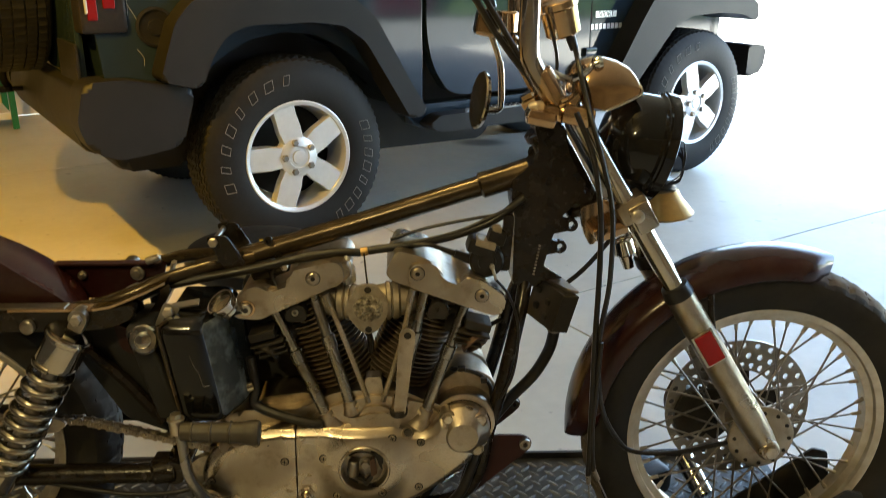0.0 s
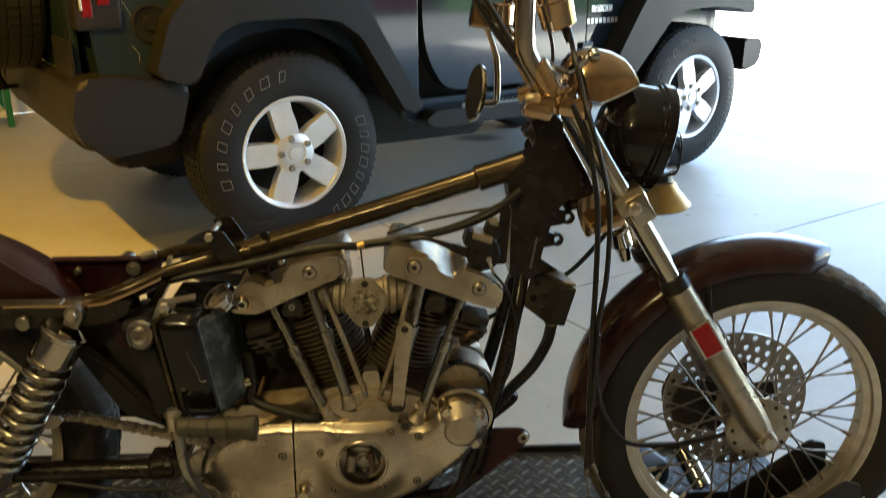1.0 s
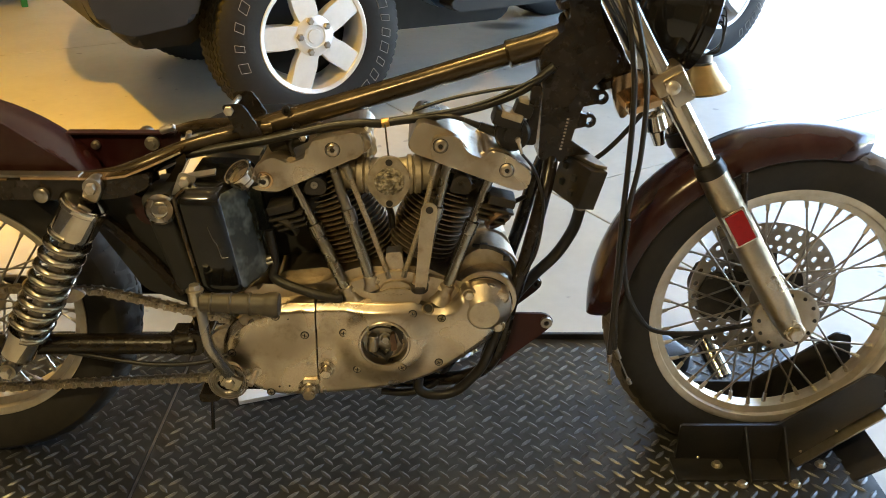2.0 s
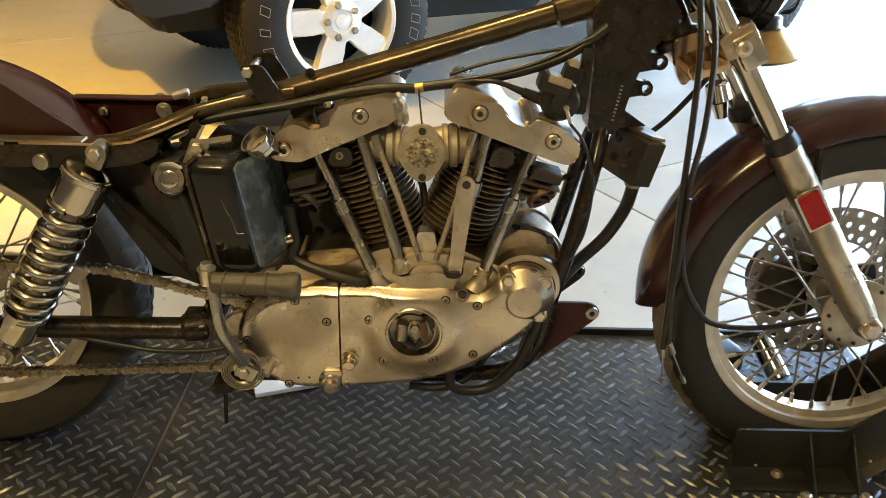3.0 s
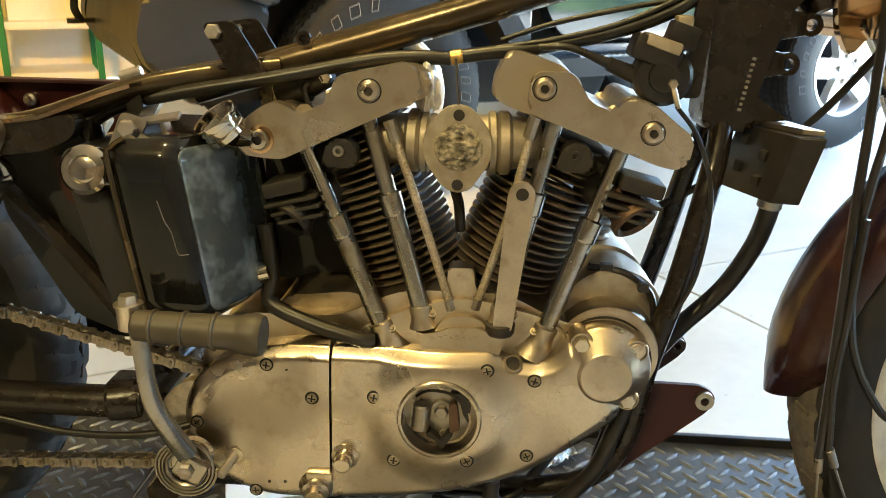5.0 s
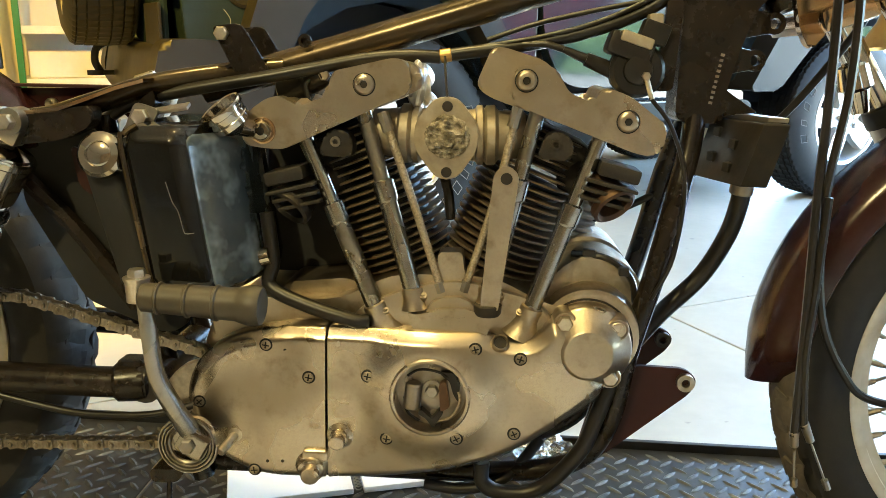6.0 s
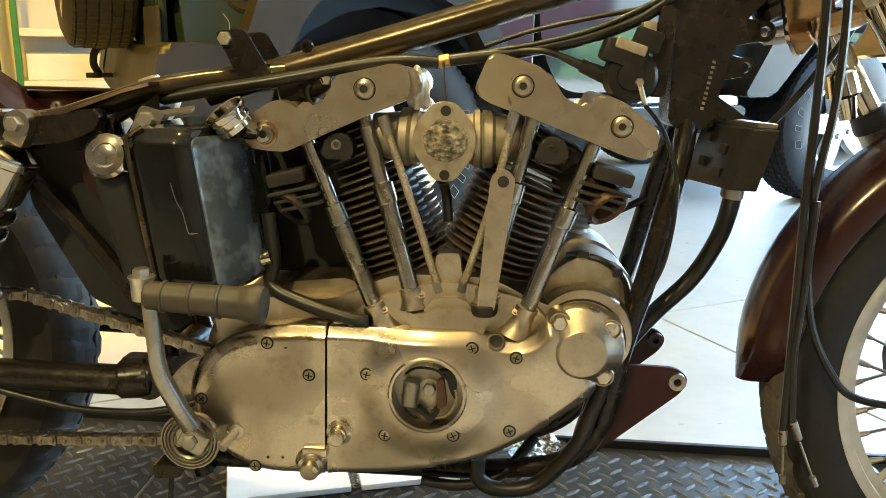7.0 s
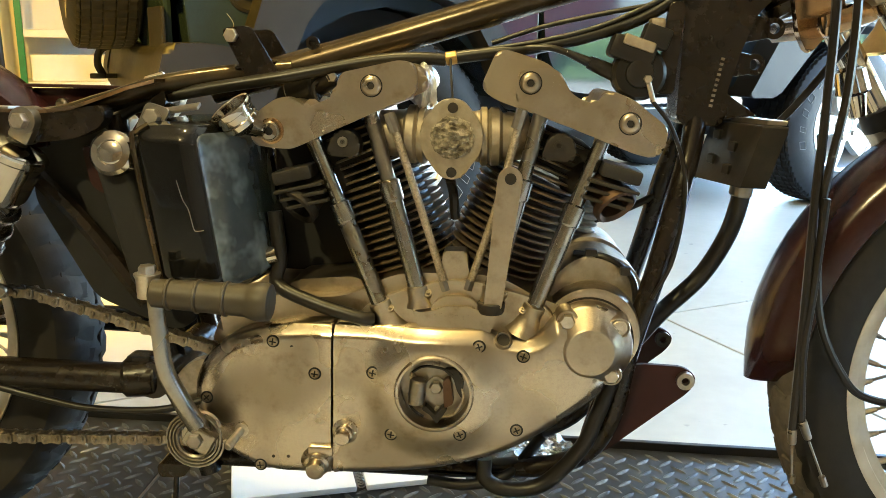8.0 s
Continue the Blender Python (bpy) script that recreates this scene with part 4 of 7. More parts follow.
lathe(bm, [(0, 0.016), (0.006, 0.0155), (0.008, 0.011), (0.016, 0.0105), (0.017, 0.0085), (0.026, 0.0085), (0.027, 0.005)], (-0.114, -0.114, 0.302), RIGHT, 18)
part("plug", bm, COVER, gear_cover)
# nose: generator end cap with flats
bm = B()
lathe(bm, [(0.0, 0.0505), (0.022, 0.0500), (0.0255, 0.0490), (0.0280, 0.0470), (0.0460, 0.0285), (0.0474, 0.0268), (0.0478, 0.0255), (0.0478, 0.001)], (0.1645, -0.078, 0.4155), RIGHT, 64)
lathe(bm, [(-0.030, 0.056), (0.0, 0.0590), (0.024, 0.0585), (0.031, 0.0560), (0.033, 0.050)], (0.168, -0.052, 0.4235), RIGHT, 48)
nose = part("generator_end_cap", bm, CAST, bike, "cast aluminium end cap with three bolts", smooth=32)
bm = B()
lathe(bm, [(-0.0006, 0.0500), (-0.0006, 0.0522), (0.0006, 0.0522), (0.0006, 0.0500)], (0.1652, -0.0856, 0.4175), RIGHT, 48, False, True)
part("flange_groove", bm, IRON, nose, "dark joint behind the cap")
for x, z, hexed in ((0.138, 0.448, 1), (0.196, 0.4425, 0), (0.1905, 0.3865, 1)):
    bm = B()
    lathe(bm, [(0, 0.0135), (0.033, 0.0128), (0.0355, 0.0118), (0.0355, 0.0106), (0.033, 0.0098), (0.033, 0.001)], (x, -0.078, z), RIGHT, 22)
    socket_ob = part("bolt_boss", bm, CAST, nose)
    bm = B()
    if hexed:
        hexhead(bm, (x, -0.110, z), RIGHT, 0.0088, 0.009)
    else:
        screw(bm, (x, -0.1118, z), RIGHT, 0.0072)
    part("cap_bolt", bm, BOLT, socket_ob)
bm = B()
lathe(bm, [(0, 0.052), (0.004, 0.058), (0.05, 0.058), (0.052, 0.054), (0.07, 0.054), (0.072, 0.058), (0.13, 0.058), (0.14, 0.05)], (0.175, -0.05, 0.455), (-0.12, 1, 0.12), 30)
generator = part("generator", bm, ROUGHCAST, bike, "dull grey cylindrical generator with a hose clamp")
bm = B()
sweep(bm, [(0.146, -0.045, 0.512), (0.185, -0.055, 0.510), (0.214, -0.055, 0.488), (0.222, -0.055, 0.455)], 0.004, 8)
box(bm, (0.165, -0.055, 0.516), (0.014, 0.012, 0.008), 0.002)
box(bm, (0.205, -0.062, 0.497), (0.012, 0.012, 0.010), 0.002)
part("wire_clamp", bm, HOSE, generator)

# cylinders


def cylinder_set(sign, name):
    lean = V(0.3827 * sign, 0, 0.9239)
    over = V(0.9239 * sign, 0, -0.3827)
    bm = B()
    lathe(bm, [(0.09, 0.05), (0.108, 0.058), (0.112, 0.046), (0.236, 0.046), (0.24, 0.052)], CRANK, lean, 28)
    cyl = part("cylinder", bm, IRON, bike, "black iron cylinder barrel with horizontal fins")
    bmf = B()
    n = 30
    prof = [(-0.0021, 0.045), (-0.0016, 0.0602), (-0.0009, 0.0617), (0.0009, 0.0617), (0.0016, 0.0602), (0.0021, 0.045)]
    lathe(bmf, prof, (0, 0, 0), lean, 36, False, True)
    fin = mesh_of("fin", bmf, FIN)
    for i in range(21):
        f = piece("fin", fin, cyl, Matrix.Translation(CRANK + lean * (0.113 + 0.0094 * i) - ORIGIN[cyl.name]))
        if i >= 14:
            f.scale = (0.97, 0.97, 0.97)
    # head with its short fins and lug
    bm = B()
    turn = pose(0, 0, 0, 0, 22.5 * sign, 0)
    box(bm, CRANK + lean * 0.284, (0.104, 0.094, 0.044), 0.012, turn)
    head = part("cylinder_head", bm, IRON, bike, "black iron cylinder head")
    bm = B()
    c = V(0.120, -0.068, 0.638) if sign > 0 else V(-0.124, -0.068, 0.635)
    slab(bm, rounded([(c.x - 0.020, c.z - 0.013), (c.x - 0.011, c.z + 0.014), (c.x + 0.007, c.z + 0.018), (c.x + 0.020, c.z + 0.006), (c.x + 0.018, c.z - 0.015)], 0.007), -0.082, -0.055, 0.004)
    part("head_lug", bm, IRON, head)
    bm = B()
    lathe(bm, [(0, 0.006), (0.002, 0.006), (0.0022, 0.003), (-0.002, 0.003)], (c.x, -0.082, c.z + 0.003), RIGHT, 12)
    part("lug_hole", bm, IRON if sign > 0 else STEEL, head)
    # exhaust port: a ribbed cap, and below it the open flange
    e = V(0.190, -0.070, 0.605) if sign > 0 else V(-0.181, -0.070, 0.591)
    tilt = pose(0, 0, 0, 0, 14 * sign, 0)
    bm = B()
    box(bm, e + V(0, 0, 0.008), (0.046, 0.052, 0.016), 0.004, tilt)
    for k in range(3):
        box(bm, e + V((-0.008 - 0.005 * k) * sign, -0.002, -0.006 - 0.009 * k), (0.058 - 0.004 * k, 0.052, 0.0042), 0.0015, tilt)
    rod(bm, e + V(-0.05 * sign, 0.05, 0.0), e + V(0.004 * sign, 0.01, -0.012), 0.026, 0.022, 16)
    part("exhaust_port", bm, IRON, head, "black finned exhaust port")
    out = V(0.45 * sign, -0.62, -0.62)
    f = e + V(-0.006 * sign, -0.006, -0.026)
    bm = B()
    lathe(bm, [(-0.03, 0.020), (-0.004, 0.022), (0.0, 0.0255), (0.008, 0.0255), (0.010, 0.022), (0.006, 0.018), (-0.02, 0.016)], f, out, 22, False)
    part("port_ring", bm, RUST if sign > 0 else IRON, head, "rust-brown port ring" if sign > 0 else "black port ring")
    return head


cylinder_set(1, "front")
cylinder_set(-1, "rear")


# rocker boxes
def rocker(sign, body, pad, bolts, crown):
    bm = B()
    slab(bm, rounded(body, 0.010), -0.076, 0.072, 0.013, 4)
    for (x, z, r, y0, y1) in crown:
        rod(bm, (x, y0, z), (x, y1, z), r, None, 24, 0.005)
    box_ob = part("rocker_box", bm, CAST, bike, "dull cast aluminium rocker cover")
    bm = B()
    slab(bm, rounded(pad, 0.006), -0.088, -0.066, 0.0032, 3)
    part("side_plate", bm, COVER, box_ob)
    for x, z in bolts:
        bm = B()
        lathe(bm, [(0, 0.0128), (0.0006, 0.0126), (0.0008, 0.0114)], (x, -0.0878, z), RIGHT, 26)
        part("bolt_seat", bm, UNDER, box_ob)
        bm = B()
        lathe(bm, [(0, 0.0114), (0.0022, 0.0113), (0.0042, 0.0098), (0.0050, 0.0076), (0.0052, 0.0044), (0.002, 0.004)], (x, -0.0878, z), RIGHT, 26)
        bolt = part("rocker_bolt", bm, COVER, box_ob)
        bm = B()
        lathe(bm, [(0, 0.0044), (0.0004, 0.0042)], (x, -0.0906, z), RIGHT, 6)
        part("socket", bm, IRON, bolt)
    return box_ob


FRONT_BODY = [(0.046, 0.690), (0.030, 0.702), (0.047, 0.743), (0.060, 0.744), (0.104, 0.731), (0.122, 0.714), (0.134, 0.694), (0.160, 0.684), (0.164, 0.700), (0.174, 0.703), (0.200, 0.694), (0.236, 0.664), (0.228, 0.636), (0.212, 0.634)]
FRONT_PAD = [(0.069, 0.692), (0.072, 0.719), (0.080, 0.725), (0.110, 0.7255), (0.121, 0.718), (0.1245, 0.705), (0.136, 0.695), (0.157, 0.687), (0.163, 0.697), (0.172, 0.702), (0.199, 0.693), (0.238, 0.664), (0.2345, 0.640), (0.224, 0.6305), (0.203, 0.635), (0.077, 0.682)]
rocker(1, FRONT_BODY, FRONT_PAD, [(0.0855, 0.7090), (0.1957, 0.6680)], [(0.084, 0.706, 0.022, -0.062, 0.06), (0.192, 0.669, 0.024, -0.062, 0.06)])
REAR_BODY = [(-0.046, 0.690), (-0.026, 0.700), (-0.032, 0.722), (-0.050, 0.729), (-0.120, 0.715), (-0.128, 0.692), (-0.160, 0.676), (-0.182, 0.686), (-0.210, 0.676), (-0.226, 0.650), (-0.222, 0.632), (-0.190, 0.632)]
REAR_PAD = [(-0.046, 0.6885), (-0.0385, 0.702), (-0.043, 0.7265), (-0.059, 0.7305), (-0.1215, 0.716), (-0.1275, 0.711), (-0.1315, 0.689), (-0.164, 0.676), (-0.172, 0.681), (-0.187, 0.6875), (-0.2005, 0.684), (-0.219, 0.671), (-0.2307, 0.650), (-0.226, 0.632), (-0.201, 0.629), (-0.182, 0.6285), (-0.062, 0.684)]
rb_rear = rocker(-1, REAR_BODY, REAR_PAD, [(-0.0906, 0.7015)], [(-0.086, 0.700, 0.022, -0.062, 0.06), (-0.200, 0.654, 0.022, -0.062, 0.06)])
bm = B()
lathe(bm, [(0, 0.0150), (0.0016, 0.0146), (0.0020, 0.0118)], (-0.2050, -0.0878, 0.6485), RIGHT, 24)
part("copper_washer", bm, WARMCHROME, rb_rear, "brown copper washer")
bm = B()
lathe(bm, [(0.001, 0.0112), (0.007, 0.0108), (0.0095, 0.0090), (0.0098, 0.0046), (0.006, 0.0042)], (-0.2050, -0.0878, 0.6485), RIGHT, 24)
part("socket_bolt", bm, CHROME, rb_rear, "chrome socket-head bolt")
bm = B()
lathe(bm, [(0, 0.0046), (0.0004, 0.0044)], (-0.2050, -0.0950, 0.6485), RIGHT, 6)
part("socket", bm, IRON, rb_rear)
# crumpled foil tucked behind the rear rocker's end
bm = B()
bmesh.ops.create_icosphere(bm, subdivisions=3, radius=1.0)
for v in bm.verts:
    k = 1 + 0.4 * noise.noise(v.co * 2.4) + 0.2 * noise.noise(v.co * 6.0)
    v.co = V(-0.034 + v.co.x * 0.012 * k, -0.046 + v.co.y * 0.014 * k, 0.696 + v.co.z * 0.030 * k)
part("foil_wad", bm, BADGE, rb_rear, "crumpled silver foil", smooth=0)
# grey ribbed boot behind the front cylinder
bm = B()
prof = []
for k in range(9):
    prof += [(0.009 * k, 0.020), (0.009 * k + 0.003, 0.0255), (0.009 * k + 0.006, 0.0255)]
lathe(bm, prof, (0.150, 0.045, 0.515), (0.25, 0.05, 1), 22)
part("ribbed_boot", bm, DUSTBOOT, bike, "grey ribbed rubber boot")
# breather gauge clamped beside the rear rocker
bm = B()
lathe(bm, [(0, 0.017), (0.002, 0.0222), (0.008, 0.0226), (0.009, 0.0218), (0.0105, 0.0226), (0.017, 0.0228), (0.018, 0.0246), (0.0225, 0.0252), (0.025, 0.0244), (0.0245, 0.0222), (0.016, 0.0210), (0.015, 0.001)], (-0.229, -0.112, 0.656), (-0.50, -0.40, 0.77), 36)
rod(bm, (-0.206, -0.07, 0.645), (-0.226, -0.112, 0.655), 0.010)
part("oil_gauge", bm, CHROME, bike, "small chrome pressure gauge")
# engine clutter behind the rear rocker
bm = B()
rod(bm, (-0.165, -0.03, 0.70), (-0.14, -0.045, 0.712), 0.014, 0.012, 14, 0.002)
rod(bm, (-0.20, -0.02, 0.69), (-0.165, -0.03, 0.70), 0.018, None, 14, 0.003)
sweep(bm, [(-0.16, -0.045, 0.705), (-0.165, -0.05, 0.695), (-0.155, -0.055, 0.67), (-0.15, -0.05, 0.655)], 0.003, 6)
knob = part("breather_valve", bm, BLACKPLASTIC, bike)
bm = B()
hexhead(bm, (-0.143, -0.048, 0.710), RIGHT, 0.007, 0.006)
part("bolt", bm, BOLT, knob)

# pushrod tubes, each with a collar and a tappet block
RODS = [((-0.160, 0.640), (-0.073, 0.443)), ((-0.094, 0.672), (-0.031, 0.462)), ((0.100, 0.680), (0.050, 0.466)), ((0.168, 0.648), (0.097, 0.447))]
for (x0, z0), (x1, z1) in RODS:
    top, low = V(x0, -0.074, z0), V(x1, -0.094, z1)
    way = low - top
    bm = B()
    rod(bm, top, top + way * 0.42, 0.0088, None, 20)
    rod(bm, top + way * 0.40, low, 0.0104, None, 20)
    lathe(bm, [(0, 0.0090), (0.002, 0.0124), (0.023, 0.0124), (0.026, 0.0106)], top + way * 0.36, way, 22)
    tube = part("pushrod_tube", bm, TUBE, bike, "tarnished chrome pushrod tube")
    # cup at the tube's foot; the two outer ones spread into the shoulder
    wide = abs(x1 - 0.01) > 0.06
    foot = low - way.normalized() * 0.012
    bm = B()
    if wide:
        lathe(bm, [(-0.003, 0.0108), (-0.002, 0.0132), (0.004, 0.0138), (0.006, 0.0128), (0.014, 0.0136), (0.024, 0.0175), (0.034, 0.0240)], foot, way + V(0, 0.05, 0), 26)
    else:
        lathe(bm, [(-0.003, 0.0106), (-0.002, 0.0124), (0.004, 0.0128), (0.006, 0.0120), (0.014, 0.0124), (0.022, 0.0150)], foot, way * 0.4 + V(0, 0, -0.1), 26)
    block = part("tappet_block", bm, CAST, case)
    for side in ((1,) if x1 < 0.06 else (-1,)):
        bm = B()
        at = foot + V(0.0125 * side, -0.005, -0.005)
        lathe(bm, [(-0.006, 0.0050), (0.0, 0.0050), (0.002, 0.0046)], at, (0.1 * side, -0.6, 0.6), 14)
        part("ear", bm, CAST, block)
        bm = B()
        screw(bm, at + V(0.0002 * side, -0.0012, 0.0012), (0.1 * side, -0.6, 0.6), 0.0024)
        part("tappet_screw", bm, SCREWHEAD, block)
# braided oil lines
for p, q in (((-0.071, 0.672), (-0.001, 0.472)), ((0.078, 0.680), (0.024, 0.474))):
    bm = B()
    sweep(bm, [(p[0], -0.084, p[1]), (0.52 * p[0] + 0.48 * q[0] + 0.003, -0.090, (p[1] + q[1]) / 2), (q[0], -0.092, q[1])], 0.0046, 10)
    line = part("oil_line", bm, BRAID, bike, "thin braided oil line")
    d = V(q[0] - p[0], 0, q[1] - p[1]).normalized()
    bm = B()
    rod(bm, V(p[0], -0.084, p[1]), V(p[0], -0.084, p[1]) + d * 0.022, 0.0068, None, 8)
    part("union_nut", bm, STEEL, line)
    bm = B()
    rod(bm, V(q[0], -0.092, q[1]), V(q[0], -0.092, q[1]) - d * 0.012, 0.0068, None, 6)
    part("union_nut", bm, STEEL, line)
# flat strap in front of the front cylinder
bm = B()
slab(bm, rounded([(0.054, 0.612), (0.066, 0.622), (0.082, 0.612), (0.0635, 0.458), (0.0435, 0.458)], [0.012, 0.012, 0.012, 0.003, 0.003]), -0.113, -0.109, 0.001)
strap = part("flat_strap", bm, CAST, bike, "flat aluminium strap with an eye")
bm = B()
lathe(bm, [(0, 0.0065), (0.0006, 0.0062)], (0.068, -0.1132, 0.606), RIGHT, 14)
part("strap_eye", bm, IRON, strap)
bm = B()
lathe(bm, [(0, 0.0150), (0.001, 0.0160), (0.010, 0.0155), (0.013, 0.0135)], (0.0515, -0.101, 0.463), (0, 0, -1), 24)
part("strap_foot", bm, IRON, strap, "dark steel collar")
# inlet manifold, closed with a cover plate and a rag
bm = B()
for s in (-1, 1):
    lathe(bm, [(0.0, 0.028), (0.014, 0.030), (0.016, 0.034), (0.022, 0.034), (0.024, 0.030), (0.027, 0.034), (0.036, 0.034), (0.040, 0.028), (0.07, 0.026)], (0.016 * s, -0.048, 0.646), (s, 0.06, 0.02), 26)
rod(bm, (0, -0.045, 0.645), (0, -0.080, 0.645), 0.033, 0.030, 24)
manifold = part("inlet_manifold", bm, ROUGHCAST, bike, "pale grimy inlet manifold")
bm = B()
slab(bm, rounded([(-0.012, 0.690), (0.012, 0.690), (0.036, 0.660), (0.034, 0.632), (0.012, 0.600), (-0.010, 0.600), (-0.034, 0.632), (-0.036, 0.660)], 0.010), -0.088, -0.079, 0.002)
part("flange", bm, ROUGHCAST, manifold)
for z in (0.680, 0.608):
    bm = B()
    lathe(bm, [(0, 0.006), (0.001, 0.0055)], (0.001, -0.0885, z), RIGHT, 12)
    part("flange_hole", bm, IRON, manifold)
bm = B()
bmesh.ops.create_icosphere(bm, subdivisions=4, radius=1.0)
for v in bm.verts:
    n = noise.fractal(V(v.co.x * 2.2, v.co.y * 3, v.co.z * 6), 1.0, 2.1, 5) * 0.34 + abs(noise.noise(v.co * 5.5)) * 0.12
    v.co = V(0.001 + v.co.x * 0.0245 * (1 + 0.3 * n), -0.0885 + v.co.y * 0.006 * (1 + 3.2 * n), 0.647 + v.co.z * 0.0235 * (1 + 0.3 * n))
part("stuffed_rag", bm, RAG, manifold, "grey-white rag stuffed in the inlet")
bm = B()
sweep(bm, [(-0.001, -0.08, 0.60), (0.002, -0.06, 0.58), (0.004, -0.05, 0.55)], 0.006, 8)
part("drain_stub", bm, HOSE, manifold)
# added black block, no real part: fills the dark between tank and engine
bm = B()
box(bm, (-0.160, 0.050, 0.56), (0.145, 0.07, 0.20), 0.012)
part("dark_gap_block", bm, UNDER, bike, "added black block for the dark between tank and engine")
bm = B()
sweep(bm, [(-0.205, -0.08, 0.555), (-0.198, -0.085, 0.50), (-0.20, -0.09, 0.47), (-0.155, -0.10, 0.452), (-0.10, -0.105, 0.438), (-0.085, -0.10, 0.436)], 0.0085, 10)
part("oil_hose", bm, HOSE, bike, "black rubber oil hose")

# oil tank on the right side: a plan outline drawn upward, leaning back with height
def plan_block(bm, plan, z0, z1, lean, edge):
    """A plan outline drawn up from z0 to z1, its rims rounded, shifted along x by lean from foot to top."""
    c = V(sum(p[0] for p in plan) / len(plan), sum(p[1] for p in plan) / len(plan))
    loops = []
    for t, inset in ((0, edge), (0.2 * edge / (z1 - z0), 0.55 * edge), (0.5 * edge / (z1 - z0), 0.2 * edge), (edge / (z1 - z0), 0), (1 - edge / (z1 - z0), 0), (1 - 0.5 * edge / (z1 - z0), 0.2 * edge), (1 - 0.2 * edge / (z1 - z0), 0.55 * edge), (1, edge)):
        loop = []
        for p in plan:
            q = V(p[0], p[1])
            d = q - c
            q = c + d * max(0, 1 - inset / max(d.length, 1e-4))
            loop.append(bm.verts.new((q.x + lean * t, q.y, z0 + (z1 - z0) * t)))
        loops.append(loop)
    rings(bm, loops)


bm = B()
plan_block(bm, rounded([(-0.306, -0.172), (-0.241, -0.172), (-0.205, -0.105), (-0.207, 0.02), (-0.306, 0.02)], [0.020, 0.014, 0.035, 0.02, 0.01], 10), 0.470, 0.660, -0.030, 0.026)
tank = part("oil_tank", bm, GLOSSBLACK, bike, "gloss black oil tank with scratches")
# thin slab over the tank's front whose bluish colour stands for reflected daylight
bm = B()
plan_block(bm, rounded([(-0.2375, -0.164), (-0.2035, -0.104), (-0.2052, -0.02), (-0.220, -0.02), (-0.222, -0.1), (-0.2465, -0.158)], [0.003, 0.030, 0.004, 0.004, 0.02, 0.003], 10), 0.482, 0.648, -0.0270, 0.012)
part("front_face", bm, TANKSHEEN, tank, "hazy curved tank face, reflected daylight put into its colour")
bm = B()
plan_block(bm, rounded([(-0.350, -0.150), (-0.305, -0.160), (-0.305, -0.02), (-0.350, -0.02)], 0.012, 4), 0.470, 0.640, -0.045, 0.014)
part("tank_side", bm, UNDER, tank, "dull black tank flank")
bm = B()
sweep(bm, [(-0.303, -0.1660, 0.482), (-0.309, -0.167, 0.50), (-0.331, -0.168, 0.632), (-0.329, -0.164, 0.648), (-0.318, -0.158, 0.657)], 0.0030, 6, 4)
part("seam", bm, WORNSHEEN, tank, "rubbed tank seam edge")
bm = B()
lathe(bm, [(0, 0.018), (0.010, 0.019), (0.012, 0.0245), (0.024, 0.0245), (0.028, 0.021), (0.029, 0.014), (0.0275, 0.013), (0.029, 0.010), (0.029, 0.001)], (-0.3585, -0.140, 0.620), (0.05, -1, 0.25), 30)
part("filler_cap", bm, CHROME, tank, "round chrome filler cap")
bm = B()
slab(bm, rounded([(-0.345, 0.640), (-0.327, 0.680), (-0.30, 0.672), (-0.312, 0.652)], 0.006), -0.140, -0.136, 0.001)
box(bm, (-0.296, -0.126, 0.672), (0.046, 0.014, 0.004), 0.001, pose(0, 0, 0, 20, -10, 0))
bracket = part("tank_strap", bm, STEEL, tank, "bare steel tank bracket")
bm = B()
hexhead(bm, (-0.320, -0.140, 0.664), RIGHT, 0.0095, 0.008)
part("bolt", bm, BOLT, bracket)
bm = B()
sweep(bm, [(-0.284, -0.1722, 0.60), (-0.278, -0.1722, 0.580), (-0.272, -0.1722, 0.569), (-0.267, -0.1722, 0.549), (-0.264, -0.1722, 0.546), (-0.256, -0.1722, 0.547)], 0.0005, 5)
part("scratch", bm, STEEL, tank, "pale scratch in the enamel")
bm = B()
lathe(bm, [(-0.006, 0.008), (-0.006, 0.0105), (0.006, 0.0105), (0.006, 0.008)], (-0.205, -0.09, 0.505), (1, 0, 0.3), 16, False, True)
part("hose_clip", bm, CHROME, tank)

# kick starter
bm = B()
sweep(bm, [(-0.304, -0.195, 0.478), (-0.302, -0.192, 0.44), (-0.299, -0.185, 0.39), (-0.288, -0.172, 0.350), (-0.276, -0.158, 0.315)], (0.0085, 0.0115), 12, 6, 0.7)
lathe(bm, [(-0.012, 0.018), (0.010, 0.018), (0.012, 0.015)], (-0.278, -0.150, 0.305), RIGHT, 20)
box(bm, (-0.274, -0.158, 0.302), (0.034, 0.018, 0.030), 0.006, pose(0, 0, 0, 0, 30, 0))
kick = part("kick_lever", bm, TUBE, bike, "bent steel kick start lever")
bm = B()
lathe(bm, [(0, 0.012), (0.003, 0.0150), (0.100, 0.0172), (0.106, 0.0190), (0.112, 0.0205), (0.120, 0.0210), (0.126, 0.0190), (0.127, 0.0165)], (-0.298, -0.215, 0.488), (1, 0, -0.037), 24)
pedal = part("pedal_rubber", bm, PEDAL, kick, "worn ribbed rubber pedal")
